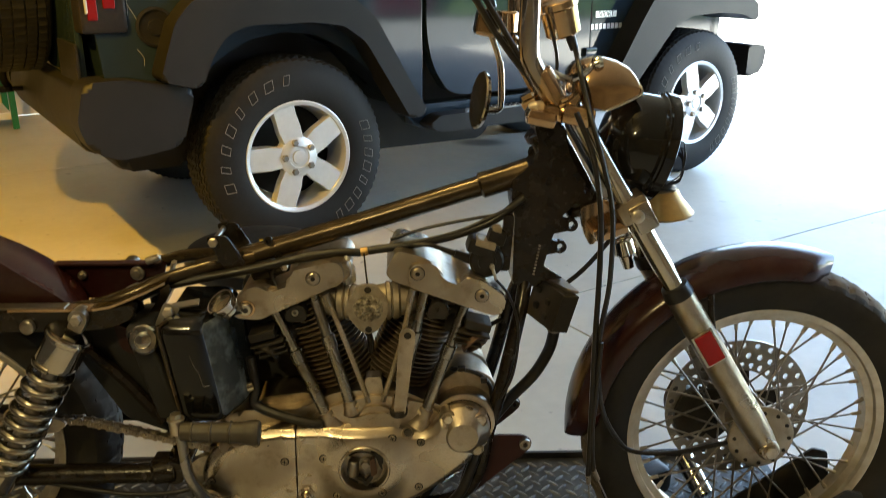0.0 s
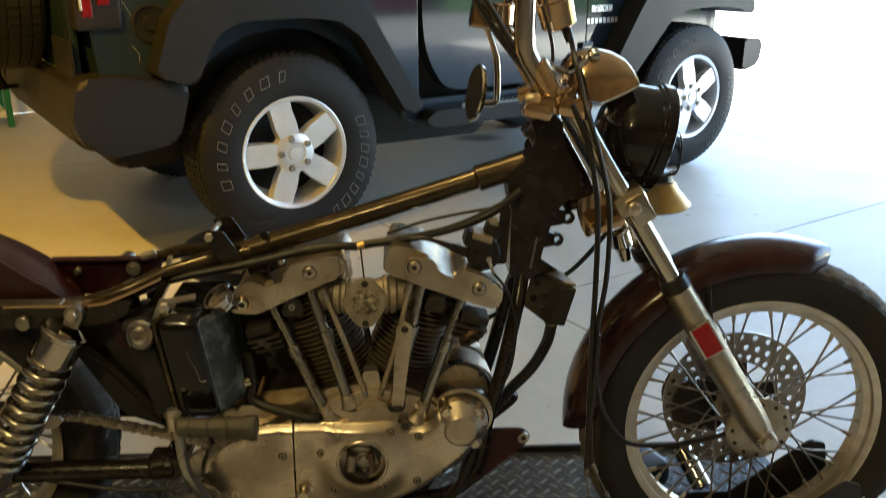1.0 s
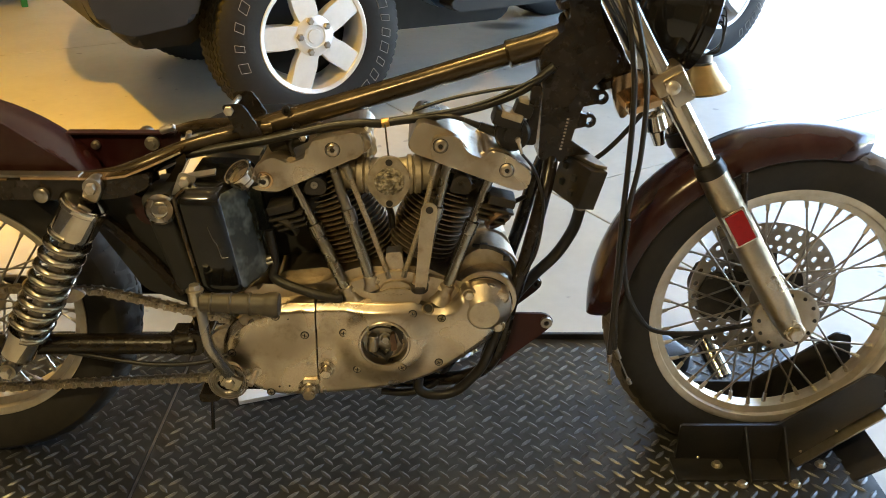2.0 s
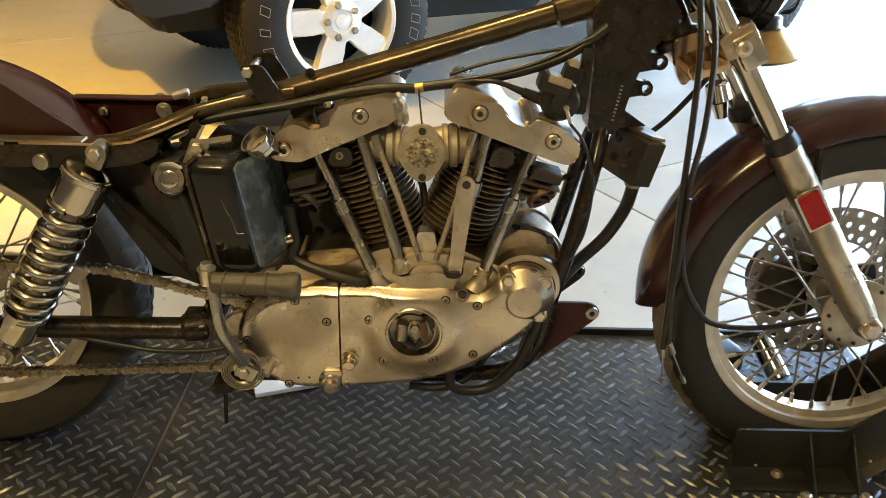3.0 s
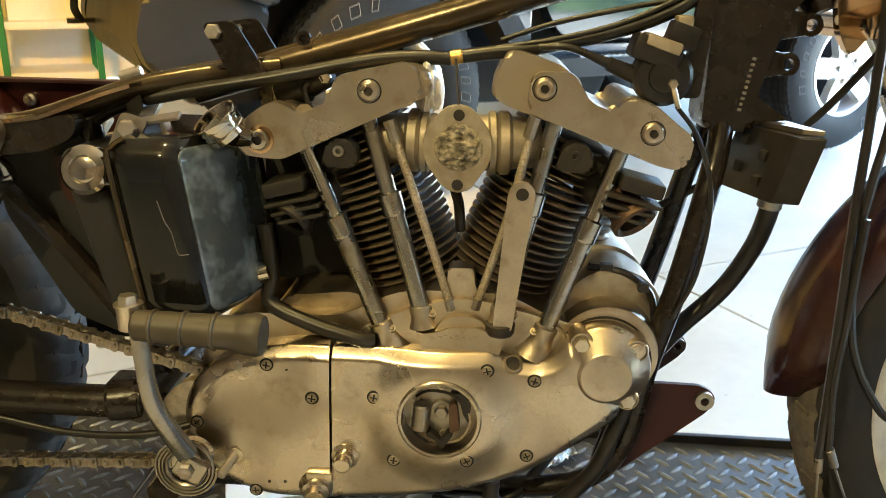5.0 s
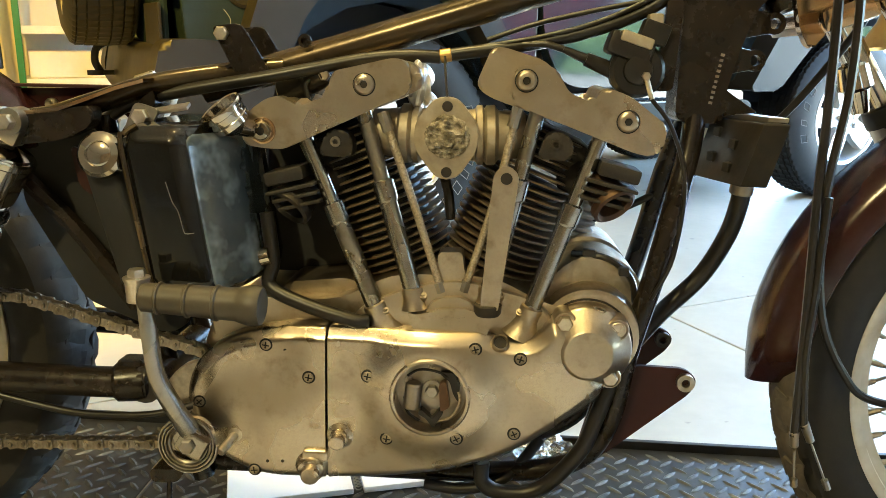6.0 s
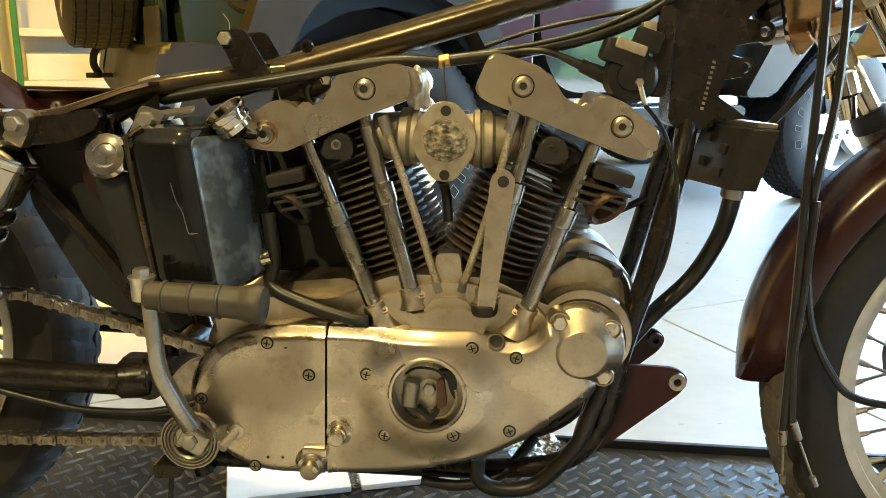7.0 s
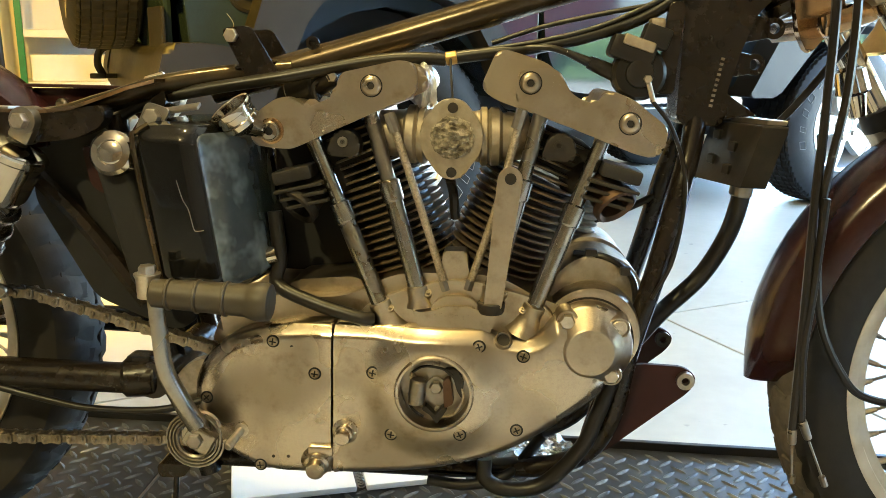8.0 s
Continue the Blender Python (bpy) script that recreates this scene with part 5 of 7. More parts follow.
for k in range(3):
    bm = B()
    r = 0.0158 + 0.0008 * k
    lathe(bm, [(-0.0022, r), (-0.001, r + 0.0013), (0.001, r + 0.0013), (0.0022, r)], (-0.278 + 0.030 * k, -0.215, 0.4872 - 0.0011 * k), (1, 0, -0.037), 24)
    part("rib", bm, PEDAL, pedal)
bm = B()
lathe(bm, [(-0.02, 0.011), (0, 0.012), (0.004, 0.014), (0.006, 0.014), (0.0065, 0.0105)], (-0.306, -0.205, 0.500), (0, 0, 1), 18)
hexhead(bm, (-0.306, -0.205, 0.5065), (0, 0, 1), 0.0095, 0.008)
part("pivot_bolt", bm, BOLT, kick)
bm = B()
hexhead(bm, (-0.277, -0.166, 0.302), RIGHT, 0.009, 0.006)
part("lever_nut", bm, STEEL, kick)
bm = B()
path = [V(-0.284 + math.cos(a) * r, -0.150, 0.296 + math.sin(a) * r) for a, r in ((2 * math.pi * i / 22, 0.019 + 0.016 * i / 88) for i in range(89))]
sweep(bm, path, 0.0016, 6, 1, 1.6)
part("return_spring", bm, STEEL, kick, "flat spiral return spring")
bm = B()
lathe(bm, [(0, 0.024), (0.02, 0.022), (0.024, 0.017)], (-0.284, -0.10, 0.296), RIGHT, 22)
part("kick_shaft", bm, COVER, kick)

# regulator box on the down tubes, with its hose
bm = B()
plan_block(bm, [(0.284, 0.0), (0.3165, -0.098), (0.342, -0.103), (0.318, 0.0)], 0.603, 0.670, 0.0185, 0.002)
reg = part("regulator", bm, BLACKPLASTIC, bike, "black voltage regulator box with greasy faces", smooth=20)
bm = B()
plan_block(bm, [(0.306, 0.0), (0.343, -0.080), (0.3605, -0.092), (0.340, 0.004)], 0.6705, 0.676, 0.001, 0.001)
part("regulator_bracket", bm, STEEL, reg, "bare steel bracket", smooth=20)
bm = B()
slab(bm, rounded([(0.300, 0.672), (0.292, 0.700), (0.306, 0.704), (0.345, 0.678)], 0.003), -0.030, -0.024, 0.001)
part("bracket_arm", bm, FRAMEBLACK, reg)
bm = B()
sweep(bm, [(0.329, -0.060, 0.606), (0.328, -0.055, 0.580), (0.323, -0.035, 0.537), (0.30, -0.022, 0.485), (0.258, -0.025, 0.44), (0.225, -0.03, 0.40)], 0.0105, 10)
part("regulator_hose", bm, HOSE, reg)
bm = B()
lathe(bm, [(0, 0.0115), (0.002, 0.013), (0.012, 0.013), (0.014, 0.0115)], (0.329, -0.059, 0.603), (-0.1, 0.1, -1), 14)
part("hose_end", bm, STEEL, reg)
for k, (t, z) in enumerate(((0.25, 0.656), (0.30, 0.628), (0.62, 0.645), (0.66, 0.620))):
    bm = B()
    p = V(0.284, 0.0, z).lerp(V(0.3165, -0.098, z), t) + V(0.0185 * (z - 0.603) / 0.067, 0, 0)
    box(bm, p, (0.010, 0.012, 0.011), 0.002, pose(0, 0, 0, 0, 8, -55))
    part("terminal_block", bm, CHOCK, reg)
# ignition switch / horn cluster beside the neck
bm = B()
lathe(bm, [(-0.02, 0.026), (-0.016, 0.030), (0.010, 0.030), (0.014, 0.026), (0.015, 0.016), (0.020, 0.015), (0.021, 0.008)], (0.205, -0.052, 0.722), RIGHT, 24)
box(bm, (0.196, -0.05, 0.746), (0.05, 0.045, 0.026), 0.006, pose(0, 0, 0, 0, 18, 0))
box(bm, (0.222, -0.05, 0.762), (0.030, 0.03, 0.024), 0.004, pose(0, 0, 0, 0, 18, 0))
rod(bm, (0.195, -0.05, 0.715), (0.150, -0.052, 0.733), 0.010, 0.0075, 12)
rod(bm, (0.150, -0.052, 0.733), (0.125, -0.052, 0.743), 0.006, 0.004, 10)
horn = part("ignition_coil", bm, BLACKPLASTIC, bike, "grimy black ignition coil with plug lead")
bm = B()
box(bm, (0.202, -0.05, 0.754), (0.036, 0.05, 0.012), 0.003, pose(0, 0, 0, 0, 18, 0))
box(bm, (0.222, -0.052, 0.776), (0.016, 0.024, 0.012), 0.003)
part("coil_clamp", bm, ROUGHCAST, horn)
bm = B()
hexhead(bm, (0.213, -0.073, 0.716), RIGHT, 0.005, 0.006)
rod(bm, (0.213, -0.074, 0.716), (0.221, -0.074, 0.692), 0.003)
part("terminal", bm, BOLT, horn)
# wiring and cables along the frame
CABLES = [
    ([(0.125, -0.052, 0.743), (0.105, -0.05, 0.748), (0.08, -0.045, 0.747)], 0.004),
    ([(0.219, -0.074, 0.694), (0.245, -0.075, 0.66), (0.262, -0.08, 0.60), (0.255, -0.082, 0.52), (0.235, -0.08, 0.47)], 0.0025),
    ([(-0.415, -0.06, 0.640), (-0.37, -0.062, 0.672), (-0.30, -0.06, 0.690), (-0.20, -0.055, 0.708), (-0.10, -0.045, 0.728), (-0.05, -0.042, 0.733), (-0.012, -0.04, 0.732)], 0.0075),
    ([(-0.012, -0.04, 0.733), (0.02, -0.04, 0.738), (0.09, -0.04, 0.748), (0.16, -0.04, 0.765), (0.22, -0.04, 0.79), (0.27, -0.042, 0.83)], 0.0075),
    ([(0.04, -0.03, 0.752), (0.10, -0.03, 0.772), (0.18, -0.035, 0.790), (0.25, -0.04, 0.802)], 0.003),
    ([(0.02, -0.04, 0.742), (0.10, -0.045, 0.756), (0.17, -0.045, 0.776), (0.25, -0.045, 0.815)], 0.003),
    ([(0.10, 0.03, 0.52), (0.20, 0.05, 0.545), (0.30, 0.05, 0.60), (0.38, 0.03, 0.66), (0.44, 0.0, 0.75), (0.47, 0.0, 0.80)], 0.0045),
    ([(0.05, -0.085, 0.262), (0.052, -0.088, 0.238), (0.075, -0.09, 0.227), (0.12, -0.09, 0.235), (0.163, -0.09, 0.283), (0.180, -0.088, 0.325), (0.195, -0.085, 0.37)], 0.0095),
    ([(-0.56, -0.125, 0.342), (-0.48, -0.12, 0.322), (-0.42, -0.12, 0.313), (-0.34, -0.12, 0.316), (-0.28, -0.11, 0.33)], 0.0045),
    ([(-0.02, -0.07, 0.222), (0.03, -0.07, 0.218), (0.08, -0.06, 0.232), (0.12, -0.03, 0.27)], 0.007),
]
for pts, r in CABLES:
    bm = B()
    sweep(bm, pts, r, 14)
    part("cable", bm, HOSE, bike, "black cable")
bm = B()
rod(bm, (-0.012, -0.041, 0.733), (0.001, -0.041, 0.7355), 0.0082, 0.0078, 14, 0.001)
part("cable_sleeve", bm, BRASS, bike, "yellowed loom sleeve end")
bm = B()
sweep(bm, [(-0.006, -0.048, 0.733), (-0.003, -0.068, 0.712), (0.001, -0.086, 0.684)], 0.0015, 8)
part("cable", bm, HOSE, bike)

# swing arm, chain, shock
for side in (-1, 1):
    bm = B()
    sweep(bm, [(-0.345, 0.11 * side, 0.352), (-0.40, 0.112 * side, 0.351), (-0.56, 0.115 * side, 0.352), (-0.80, 0.118 * side, 0.350)], 0.0185, 14)
    rod(bm, (-0.385, 0.112 * side, 0.351), (-0.345, 0.10 * side, 0.352), 0.023, 0.025, 16, 0.004)
    box(bm, (-0.365, 0.10 * side, 0.372), (0.03, 0.03, 0.014), 0.005)
    arm = part("swing_arm", bm, FRAMEBLACK, bike, "black tubular swing arm with a bare rubbed patch")
    bm = B()
    box(bm, (-0.79, 0.12 * side, 0.350), (0.09, 0.014, 0.04), 0.004)
    lathe(bm, [(0, 0.018), (0.012, 0.018), (0.014, 0.014)], (-0.78, 0.125 * side, 0.350), (0, side, 0), 6)
    part("axle_plate", bm, STEEL, arm)
bm = B()
rod(bm, (-0.345, -0.12, 0.352), (-0.345, 0.12, 0.352), 0.022, None, 16)
part("swing_arm_pivot", bm, FRAMEBLACK, bike)
# chain: lower run, upper run, front sprocket
link = B()
for s in (-1, 1):
    slab(link, rounded([(-0.0190, 0.0075), (-0.004, 0.0050), (0.004, 0.0050), (0.0190, 0.0075), (0.0190, -0.0075), (0.004, -0.0050), (-0.004, -0.0050), (-0.0190, -0.0075)], 0.006, 3), 0.006 * s - 0.001, 0.006 * s + 0.001)
for x in (-0.012, 0.012):
    lathe(link, [(-0.0095, 0.0024), (-0.009, 0.0034), (0.009, 0.0034), (0.0095, 0.0024)], (x, 0, 0), (0, 1, 0), 8)
link_me = mesh_of("chain_link", link, CHAIN)
chain = part("drive_chain", (lambda b: (rod(b, (-0.28, -0.103, 0.33), (-0.28, -0.087, 0.33), 0.048, None, 24), b)[1])(B()), CHAIN, bike, "oily roller drive chain")
RUNS = [(V(-0.80, -0.095, 0.245), V(-0.285, -0.095, 0.272)), (V(-0.82, -0.095, 0.455), V(-0.50, -0.095, 0.447)), (V(-0.50, -0.095, 0.447), V(-0.265, -0.095, 0.385))]
for p, q in RUNS:
    n = int((q - p).length / 0.0159)
    slope = -math.degrees(math.atan2(q.z - p.z, q.x - p.x))
    for i in range(n):
        c = p.lerp(q, (i + 0.5) / n) - ORIGIN[chain.name]
        piece("chain_link", link_me, chain, pose(c.x, c.y, c.z, 0, slope, 0) @ Matrix.Diagonal((0.66, 1.25 if i % 2 else 0.9, 1.0, 1)))
# right shock absorber, chrome spring; a plain one on the far side
for side in (-1, 1):
    top, low = V(-0.470, 0.135 * side, 0.648), V(-0.660, 0.140 * side, 0.318)
    d = (low - top).normalized()
    n = (low - top).length
    bm = B()
    rod(bm, top + d * 0.02, low - d * 0.02, 0.012)
    shock = part("shock_absorber", bm, STEEL, bike, "chrome coil-over shock absorber")
    bm = B()
    lathe(bm, [(0.020, 0.014), (0.024, 0.033), (0.032, 0.036), (0.078, 0.036), (0.086, 0.034), (0.088, 0.028)], top, d, 30)
    lathe(bm, [(0.026, 0.0375), (0.028, 0.0395), (0.034, 0.0395), (0.036, 0.0375)], top, d, 30)
    part("upper_cover", bm, CHROME, shock)
    bm = B()
    sweep(bm, helix(top + d * 0.085, d, 0.0310, 9, n - 0.085 - 0.085, 18), 0.0072, 10, 1)
    part("spring", bm, SATIN, shock, "chrome coil spring")
    bm = B()
    lathe(bm, [(0, 0.026), (0.003, 0.034), (0.010, 0.034), (0.012, 0.030), (0.055, 0.029), (0.062, 0.024), (0.072, 0.018)], low - d * 0.092, d, 26)
    part("lower_cup", bm, CHROME, shock)
    bm = B()
    lathe(bm, [(-0.014, 0.006), (-0.014, 0.015), (0.014, 0.015), (0.014, 0.006)], low, (0, side, 0), 18, False, True)
    part("lower_eye", bm, STEEL, shock)
    bm = B()
    lathe(bm, [(-0.014, 0.006), (-0.014, 0.015), (0.014, 0.015), (0.014, 0.006)], top + V(0.006, 0, 0.008), (0, side, 0), 18, False, True)
    box(bm, top + V(0.002, 0, -0.004), (0.026, 0.024, 0.024), 0.005, pose(0, 0, 0, 0, 30, 0))
    part("upper_eye", bm, STEEL, shock)
    bm = B()
    hexhead(bm, top + V(0.006, 0.014 * side, 0.008), (0, side, 0), 0.0095, 0.010)
    part("shock_bolt", bm, BOLT, shock)
    bm = B()
    hexhead(bm, low + V(0, 0.014 * side, 0), (0, side, 0), 0.0095, 0.010)
    part("shock_bolt", bm, BOLT, shock)

# rear fender with struts
def fender(parent, c, r, a0, a1, half, name, label, steps=26, lip=0.006):
    """A guard of arched section bent round the wheel, with a rolled lip."""
    bm = B()
    sec = [(-half, -0.034), (-half - 0.001, -0.018), (-half * 0.93, -0.004), (-half * 0.7, 0.006), (-half * 0.36, 0.011), (0, 0.0125), (half * 0.36, 0.011), (half * 0.7, 0.006), (half * 0.93, -0.004), (half + 0.001, -0.018), (half, -0.034)]
    inner = [(y * 0.965, h - 0.003) for y, h in sec]
    ring = sec + inner[::-1]
    loops = []
    for i in range(steps + 1):
        a = radians(a0 + (a1 - a0) * i / steps)
        e = min(i, steps - i) / steps
        k = 1.0 if e > 0.11 else 0.3 + 0.7 * math.sin(e / 0.11 * math.pi / 2)
        loops.append([bm.verts.new((c[0] + math.cos(a) * (r + h * 1.0), c[1] + y * k, c[2] + math.sin(a) * (r + h))) for y, h in ring])
    rings(bm, loops)
    return part(name, bm, MAROON, parent, label)


rear_fender = fender(bike, (-0.80, 0, 0.385), 0.372, 38, 150, 0.082, "rear_fender", "deep maroon steel rear mudguard")
bm = B()
slab(bm, rounded([(-0.72, 0.768), (-0.615, 0.746), (-0.555, 0.702), (-0.51, 0.672), (-0.462, 0.622), (-0.62, 0.620), (-0.72, 0.635)], 0.014), -0.092, -0.086, 0.002)
part("fender_flank", bm, MAROON, rear_fender)
bm = B()
slab(bm, rounded([(-0.70, 0.663), (-0.45, 0.663), (-0.416, 0.667), (-0.396, 0.673), (-0.378, 0.674), (-0.376, 0.662), (-0.384, 0.650), (-0.412, 0.637), (-0.465, 0.630), (-0.70, 0.630)], [0.004, 0.03, 0.02, 0.02, 0.006, 0.008, 0.01, 0.02, 0.02, 0.004]), -0.135, -0.112, 0.004)
rear_casting = part("rear_frame_casting", bm, FRAMEBLACK, bike, "black forged rear frame section with a rubbed edge")
bm = B()
sweep(bm, [(-0.70, -0.1335, 0.6635), (-0.60, -0.1335, 0.6635)], 0.0026, 6, 5)
part("rubbed_edge", bm, WARMCHROME, rear_casting, "rubbed bare edge")
bm = B()
lathe(bm, [(0, 0.011), (0.004, 0.010), (0.007, 0.005)], (-0.64, -0.135, 0.642), RIGHT, 16)
part("rail_bolt", bm, BOLT, rear_casting)
bm = B()
box(bm, (-0.60, -0.118, 0.6675), (0.22, 0.024, 0.004), 0.001)
part("fender_rail", bm, STEEL, rear_fender, "bare steel rail along the mudguard")
bm = B()
rings(bm, [[bm.verts.new((x, y + dy * w, z + dz)) for dy, dz in ((-1, 0), (1, 0), (1, 0.004), (-1, 0.004))] for x, y, z, w in ((-0.58, -0.120, 0.6635, 0.013), (-0.45, -0.120, 0.6635, 0.014), (-0.416, -0.118, 0.668, 0.015), (-0.386, -0.113, 0.679, 0.016), (-0.356, -0.105, 0.691, 0.017), (-0.332, -0.090, 0.699, 0.015))])
part("cross_strap", bm, WARMCHROME, bike, "bare worn steel cross strap")
# open seat frame: maroon cross wall behind, worn steel hoop
bm = B()
slab(bm, rounded([(-0.57, 0.684), (-0.372, 0.688), (-0.380, 0.655), (-0.41, 0.625), (-0.57, 0.615)], 0.006), 0.053, 0.058, 0.001)
seat_box = part("seat_box", bm, MAROON, bike, "maroon painted seat mounting wall")
bm = B()
box(bm, (-0.475, 0.048, 0.688), (0.19, 0.022, 0.004), 0.001)
part("seat_box_lip", bm, DULLMAROON, seat_box)
bm = B()
sweep(bm, [(-0.356, 0.045, 0.690), (-0.366, 0.045, 0.664), (-0.392, 0.035, 0.634), (-0.440, 0.02, 0.622)], 0.010, 10, 5, 0.45)
part("seat_hoop", bm, ROUGHCAST, seat_box, "bare worn steel hoop")
bm = B()
outer = rounded([(-0.352, 0.693), (-0.346, 0.676), (-0.366, 0.646), (-0.386, 0.625), (-0.420, 0.615), (-0.420, 0.607), (-0.380, 0.613), (-0.352, 0.640), (-0.331, 0.678), (-0.338, 0.700)], 0.006)
slab(bm, outer, -0.075, -0.030, 0.003)
part("frame_flange", bm, WORNSHEEN, bike, "rubbed steel frame flange under the seat")
for x, z, r in ((-0.525, 0.664, 0.008), (-0.425, 0.668, 0.013)):
    bm = B()
    lathe(bm, [(0, r), (0.006, r), (0.008, r * 0.7)], (x, 0.052, z), RIGHT, 16)
    hexhead(bm, (x, 0.045, z), RIGHT, r * 0.6, 0.006)
    part("bolt", bm, BOLT, seat_box)
bm = B()
rod(bm, (-0.402, 0.03, 0.696), (-0.376, 0.03, 0.704), 0.007, None, 10, 0.002)
part("hoop_bolt", bm, BOLT, seat_box)
bm = B()
sweep(bm, [(-0.445, 0.0, 0.628), (-0.43, -0.005, 0.652), (-0.408, -0.005, 0.664)], 0.005, 8)
part("seat_spring", bm, STEEL, seat_box)
bm = B()
box(bm, (-0.408, -0.02, 0.648), (0.020, 0.024, 0.026), 0.006, pose(0, 0, 0, 0, 35, 0))
part("seat_latch", bm, ROUGHCAST, seat_box)
# rocker of bolts on the rear frame joint
bm = B()
lathe(bm, [(0, 0.012), (0.008, 0.012), (0.010, 0.009), (0.010, 0.004)], (-0.548, -0.135, 0.640), (-0.1, -1, 0.0), 22)
part("rear_joint", bm, STEEL, bike)
# inner guards and brackets behind the tank
bm = B()
slab(bm, rounded([(-0.49, 0.640), (-0.40, 0.645), (-0.36, 0.46), (-0.30, 0.42), (-0.33, 0.40), (-0.43, 0.44), (-0.50, 0.56)], 0.015), -0.075, -0.069, 0.001)
part("inner_guard", bm, UNDER, bike, "black inner guard plate")
bm = B()
slab(bm, rounded([(-0.43, 0.628), (-0.375, 0.60), (-0.36, 0.555), (-0.42, 0.575)], 0.01), -0.090, -0.084, 0.002)
part("side_gusset", bm, DULLMAROON, bike)
bm = B()
slab(bm, rounded([(-0.60, 0.468), (-0.53, 0.466), (-0.512, 0.455), (-0.53, 0.44), (-0.60, 0.437)], 0.008), -0.125, -0.119, 0.002)
part("chain_guard_end", bm, STEEL, bike)


# wheels: lathe tyre with slots, channelled rim, spokes, hub
def tyre_mesh(bm, c, r, width, rim_r, slots=90, depth=0.004):
    half = width / 2
    prof = [(-half * 0.55, rim_r), (-half * 0.86, rim_r + (r - rim_r) * 0.25), (-half, rim_r + (r - rim_r) * 0.52), (-half * 0.97, rim_r + (r - rim_r) * 0.74), (-half * 0.84, r - 0.013), (-half * 0.60, r - 0.004), (-half * 0.28, r - 0.001), (-half * 0.18, r), (0, r)]
    prof = prof + [(-a, q) for a, q in prof[-2::-1]]
    loops = []
    seg = slots * 2
    for i in range(seg):
        t = 2 * math.pi * i / seg
        loop = []
        for k, (a, q) in enumerate(prof):
            cut = depth if 4 <= k <= 12 and k != 8 and (i + (k > 8)) % 4 == 0 else 0
            skew = (abs(a) - half * 0.5) * 0.10 if 4 <= k <= 12 else 0
            loop.append(bm.verts.new((c[0] + math.cos(t + skew) * (q - cut), c[1] + a, c[2] + math.sin(t + skew) * (q - cut))))
        loops.append(loop)
    for i in range(seg):
        a, b = loops[i], loops[(i + 1) % seg]
        for k in range(len(prof) - 1):
            bm.faces.new((a[k], a[k + 1], b[k + 1], b[k])).material_index = 1 if 4 <= k <= 11 else 0


def spoked_wheel(name, c, r, width, rim_r, label, rim_w):
    bm = B()
    tyre_mesh(bm, c, r, width, rim_r - 0.006)
    wheel = part(name, bm, [RUBBER, DUSTY if name == "front_wheel" else RUBBER], bike, label, smooth=30)
    blk = B()
    slab(blk, [(-0.0045, -0.0105), (0.0045, -0.0085), (0.0045, 0.0105), (-0.0045, 0.0085)], -width * 0.14, width * 0.14, 0.0012, 1)
    blk_me = mesh_of("tread_block", blk, DUSTY if name == "front_wheel" else RUBBER)
    rows_n = 66
    for i in range(rows_n):
        for s in (-1, 1):
            t = 2 * math.pi * (i + (0.5 if s > 0 else 0)) / rows_n
            p = V(c[0] + math.cos(t) * (r - 0.0078), c[1] + s * width * 0.19, c[2] + math.sin(t) * (r - 0.0078))
            m = Matrix.Translation(p - ORIGIN[wheel.name]) @ Matrix.Rotation(-t, 4, "Y") @ Matrix.Rotation(radians(19 * s), 4, "Z") @ Matrix.Rotation(radians(12 * s), 4, "X")
            piece("tread_block", blk_me, wheel, m)
    w = rim_w / 2
    bm = B()
    prof = [(-w, rim_r), (-w, rim_r - 0.004), (-w + 0.004, rim_r - 0.013), (-w * 0.62, rim_r - 0.015), (-w * 0.45, rim_r - 0.027), (w * 0.45, rim_r - 0.027), (w * 0.62, rim_r - 0.015), (w - 0.004, rim_r - 0.013), (w, rim_r - 0.004), (w, rim_r), (w - 0.004, rim_r + 0.001), (w * 0.5, rim_r - 0.018), (-w * 0.5, rim_r - 0.018), (-w + 0.004, rim_r + 0.001)]
    lathe(bm, prof, c, (0, 1, 0), 96, False, True)
    part("rim", bm, RIM, wheel, "stained alloy rim")
    bm = B()
    lathe(bm, [(-0.062, 0.018), (-0.060, 0.030), (-0.048, 0.034), (-0.046, 0.048), (-0.040, 0.050), (-0.037, 0.036), (-0.02, 0.026), (0.02, 0.026), (0.037, 0.036), (0.040, 0.050), (0.046, 0.048), (0.05, 0.03), (0.062, 0.018)], c, (0, 1, 0), 32)
    part("hub", bm, CAST, wheel, "cast alloy hub")
    sp = B()
    rod(sp, (0, 0, 0), (0, 0, 1), 0.0021, None, 6)
    sp_me = mesh_of("spoke", sp, STEEL)
    nip = B()
    lathe(nip, [(0, 0.0045), (0.006, 0.0042), (0.018, 0.0034)], (0, 0, 0), (0, 0, 1), 8)
    nip_me = mesh_of("nipple", nip, BOLT)
    n = 40
    for i in range(n):
        side = -1 if i % 2 else 1
        lead = 1 if (i // 2) % 2 else -1
        a = 2 * math.pi * (i + 0.5) / n
        b = a + lead * radians(62)
        p = V(c[0] + math.cos(b) * 0.046, c[1] + 0.042 * side, c[2] + math.sin(b) * 0.046)
        q = V(c[0] + math.cos(a) * (rim_r - 0.026), c[1] + 0.004 * side, c[2] + math.sin(a) * (rim_r - 0.026))
        d = q - p
        m = Matrix.Translation(p - ORIGIN[wheel.name]) @ d.to_track_quat("Z", "Y").to_matrix().to_4x4() @ Matrix.Diagonal((1, 1, d.length, 1))
        piece("spoke", sp_me, wheel, m)
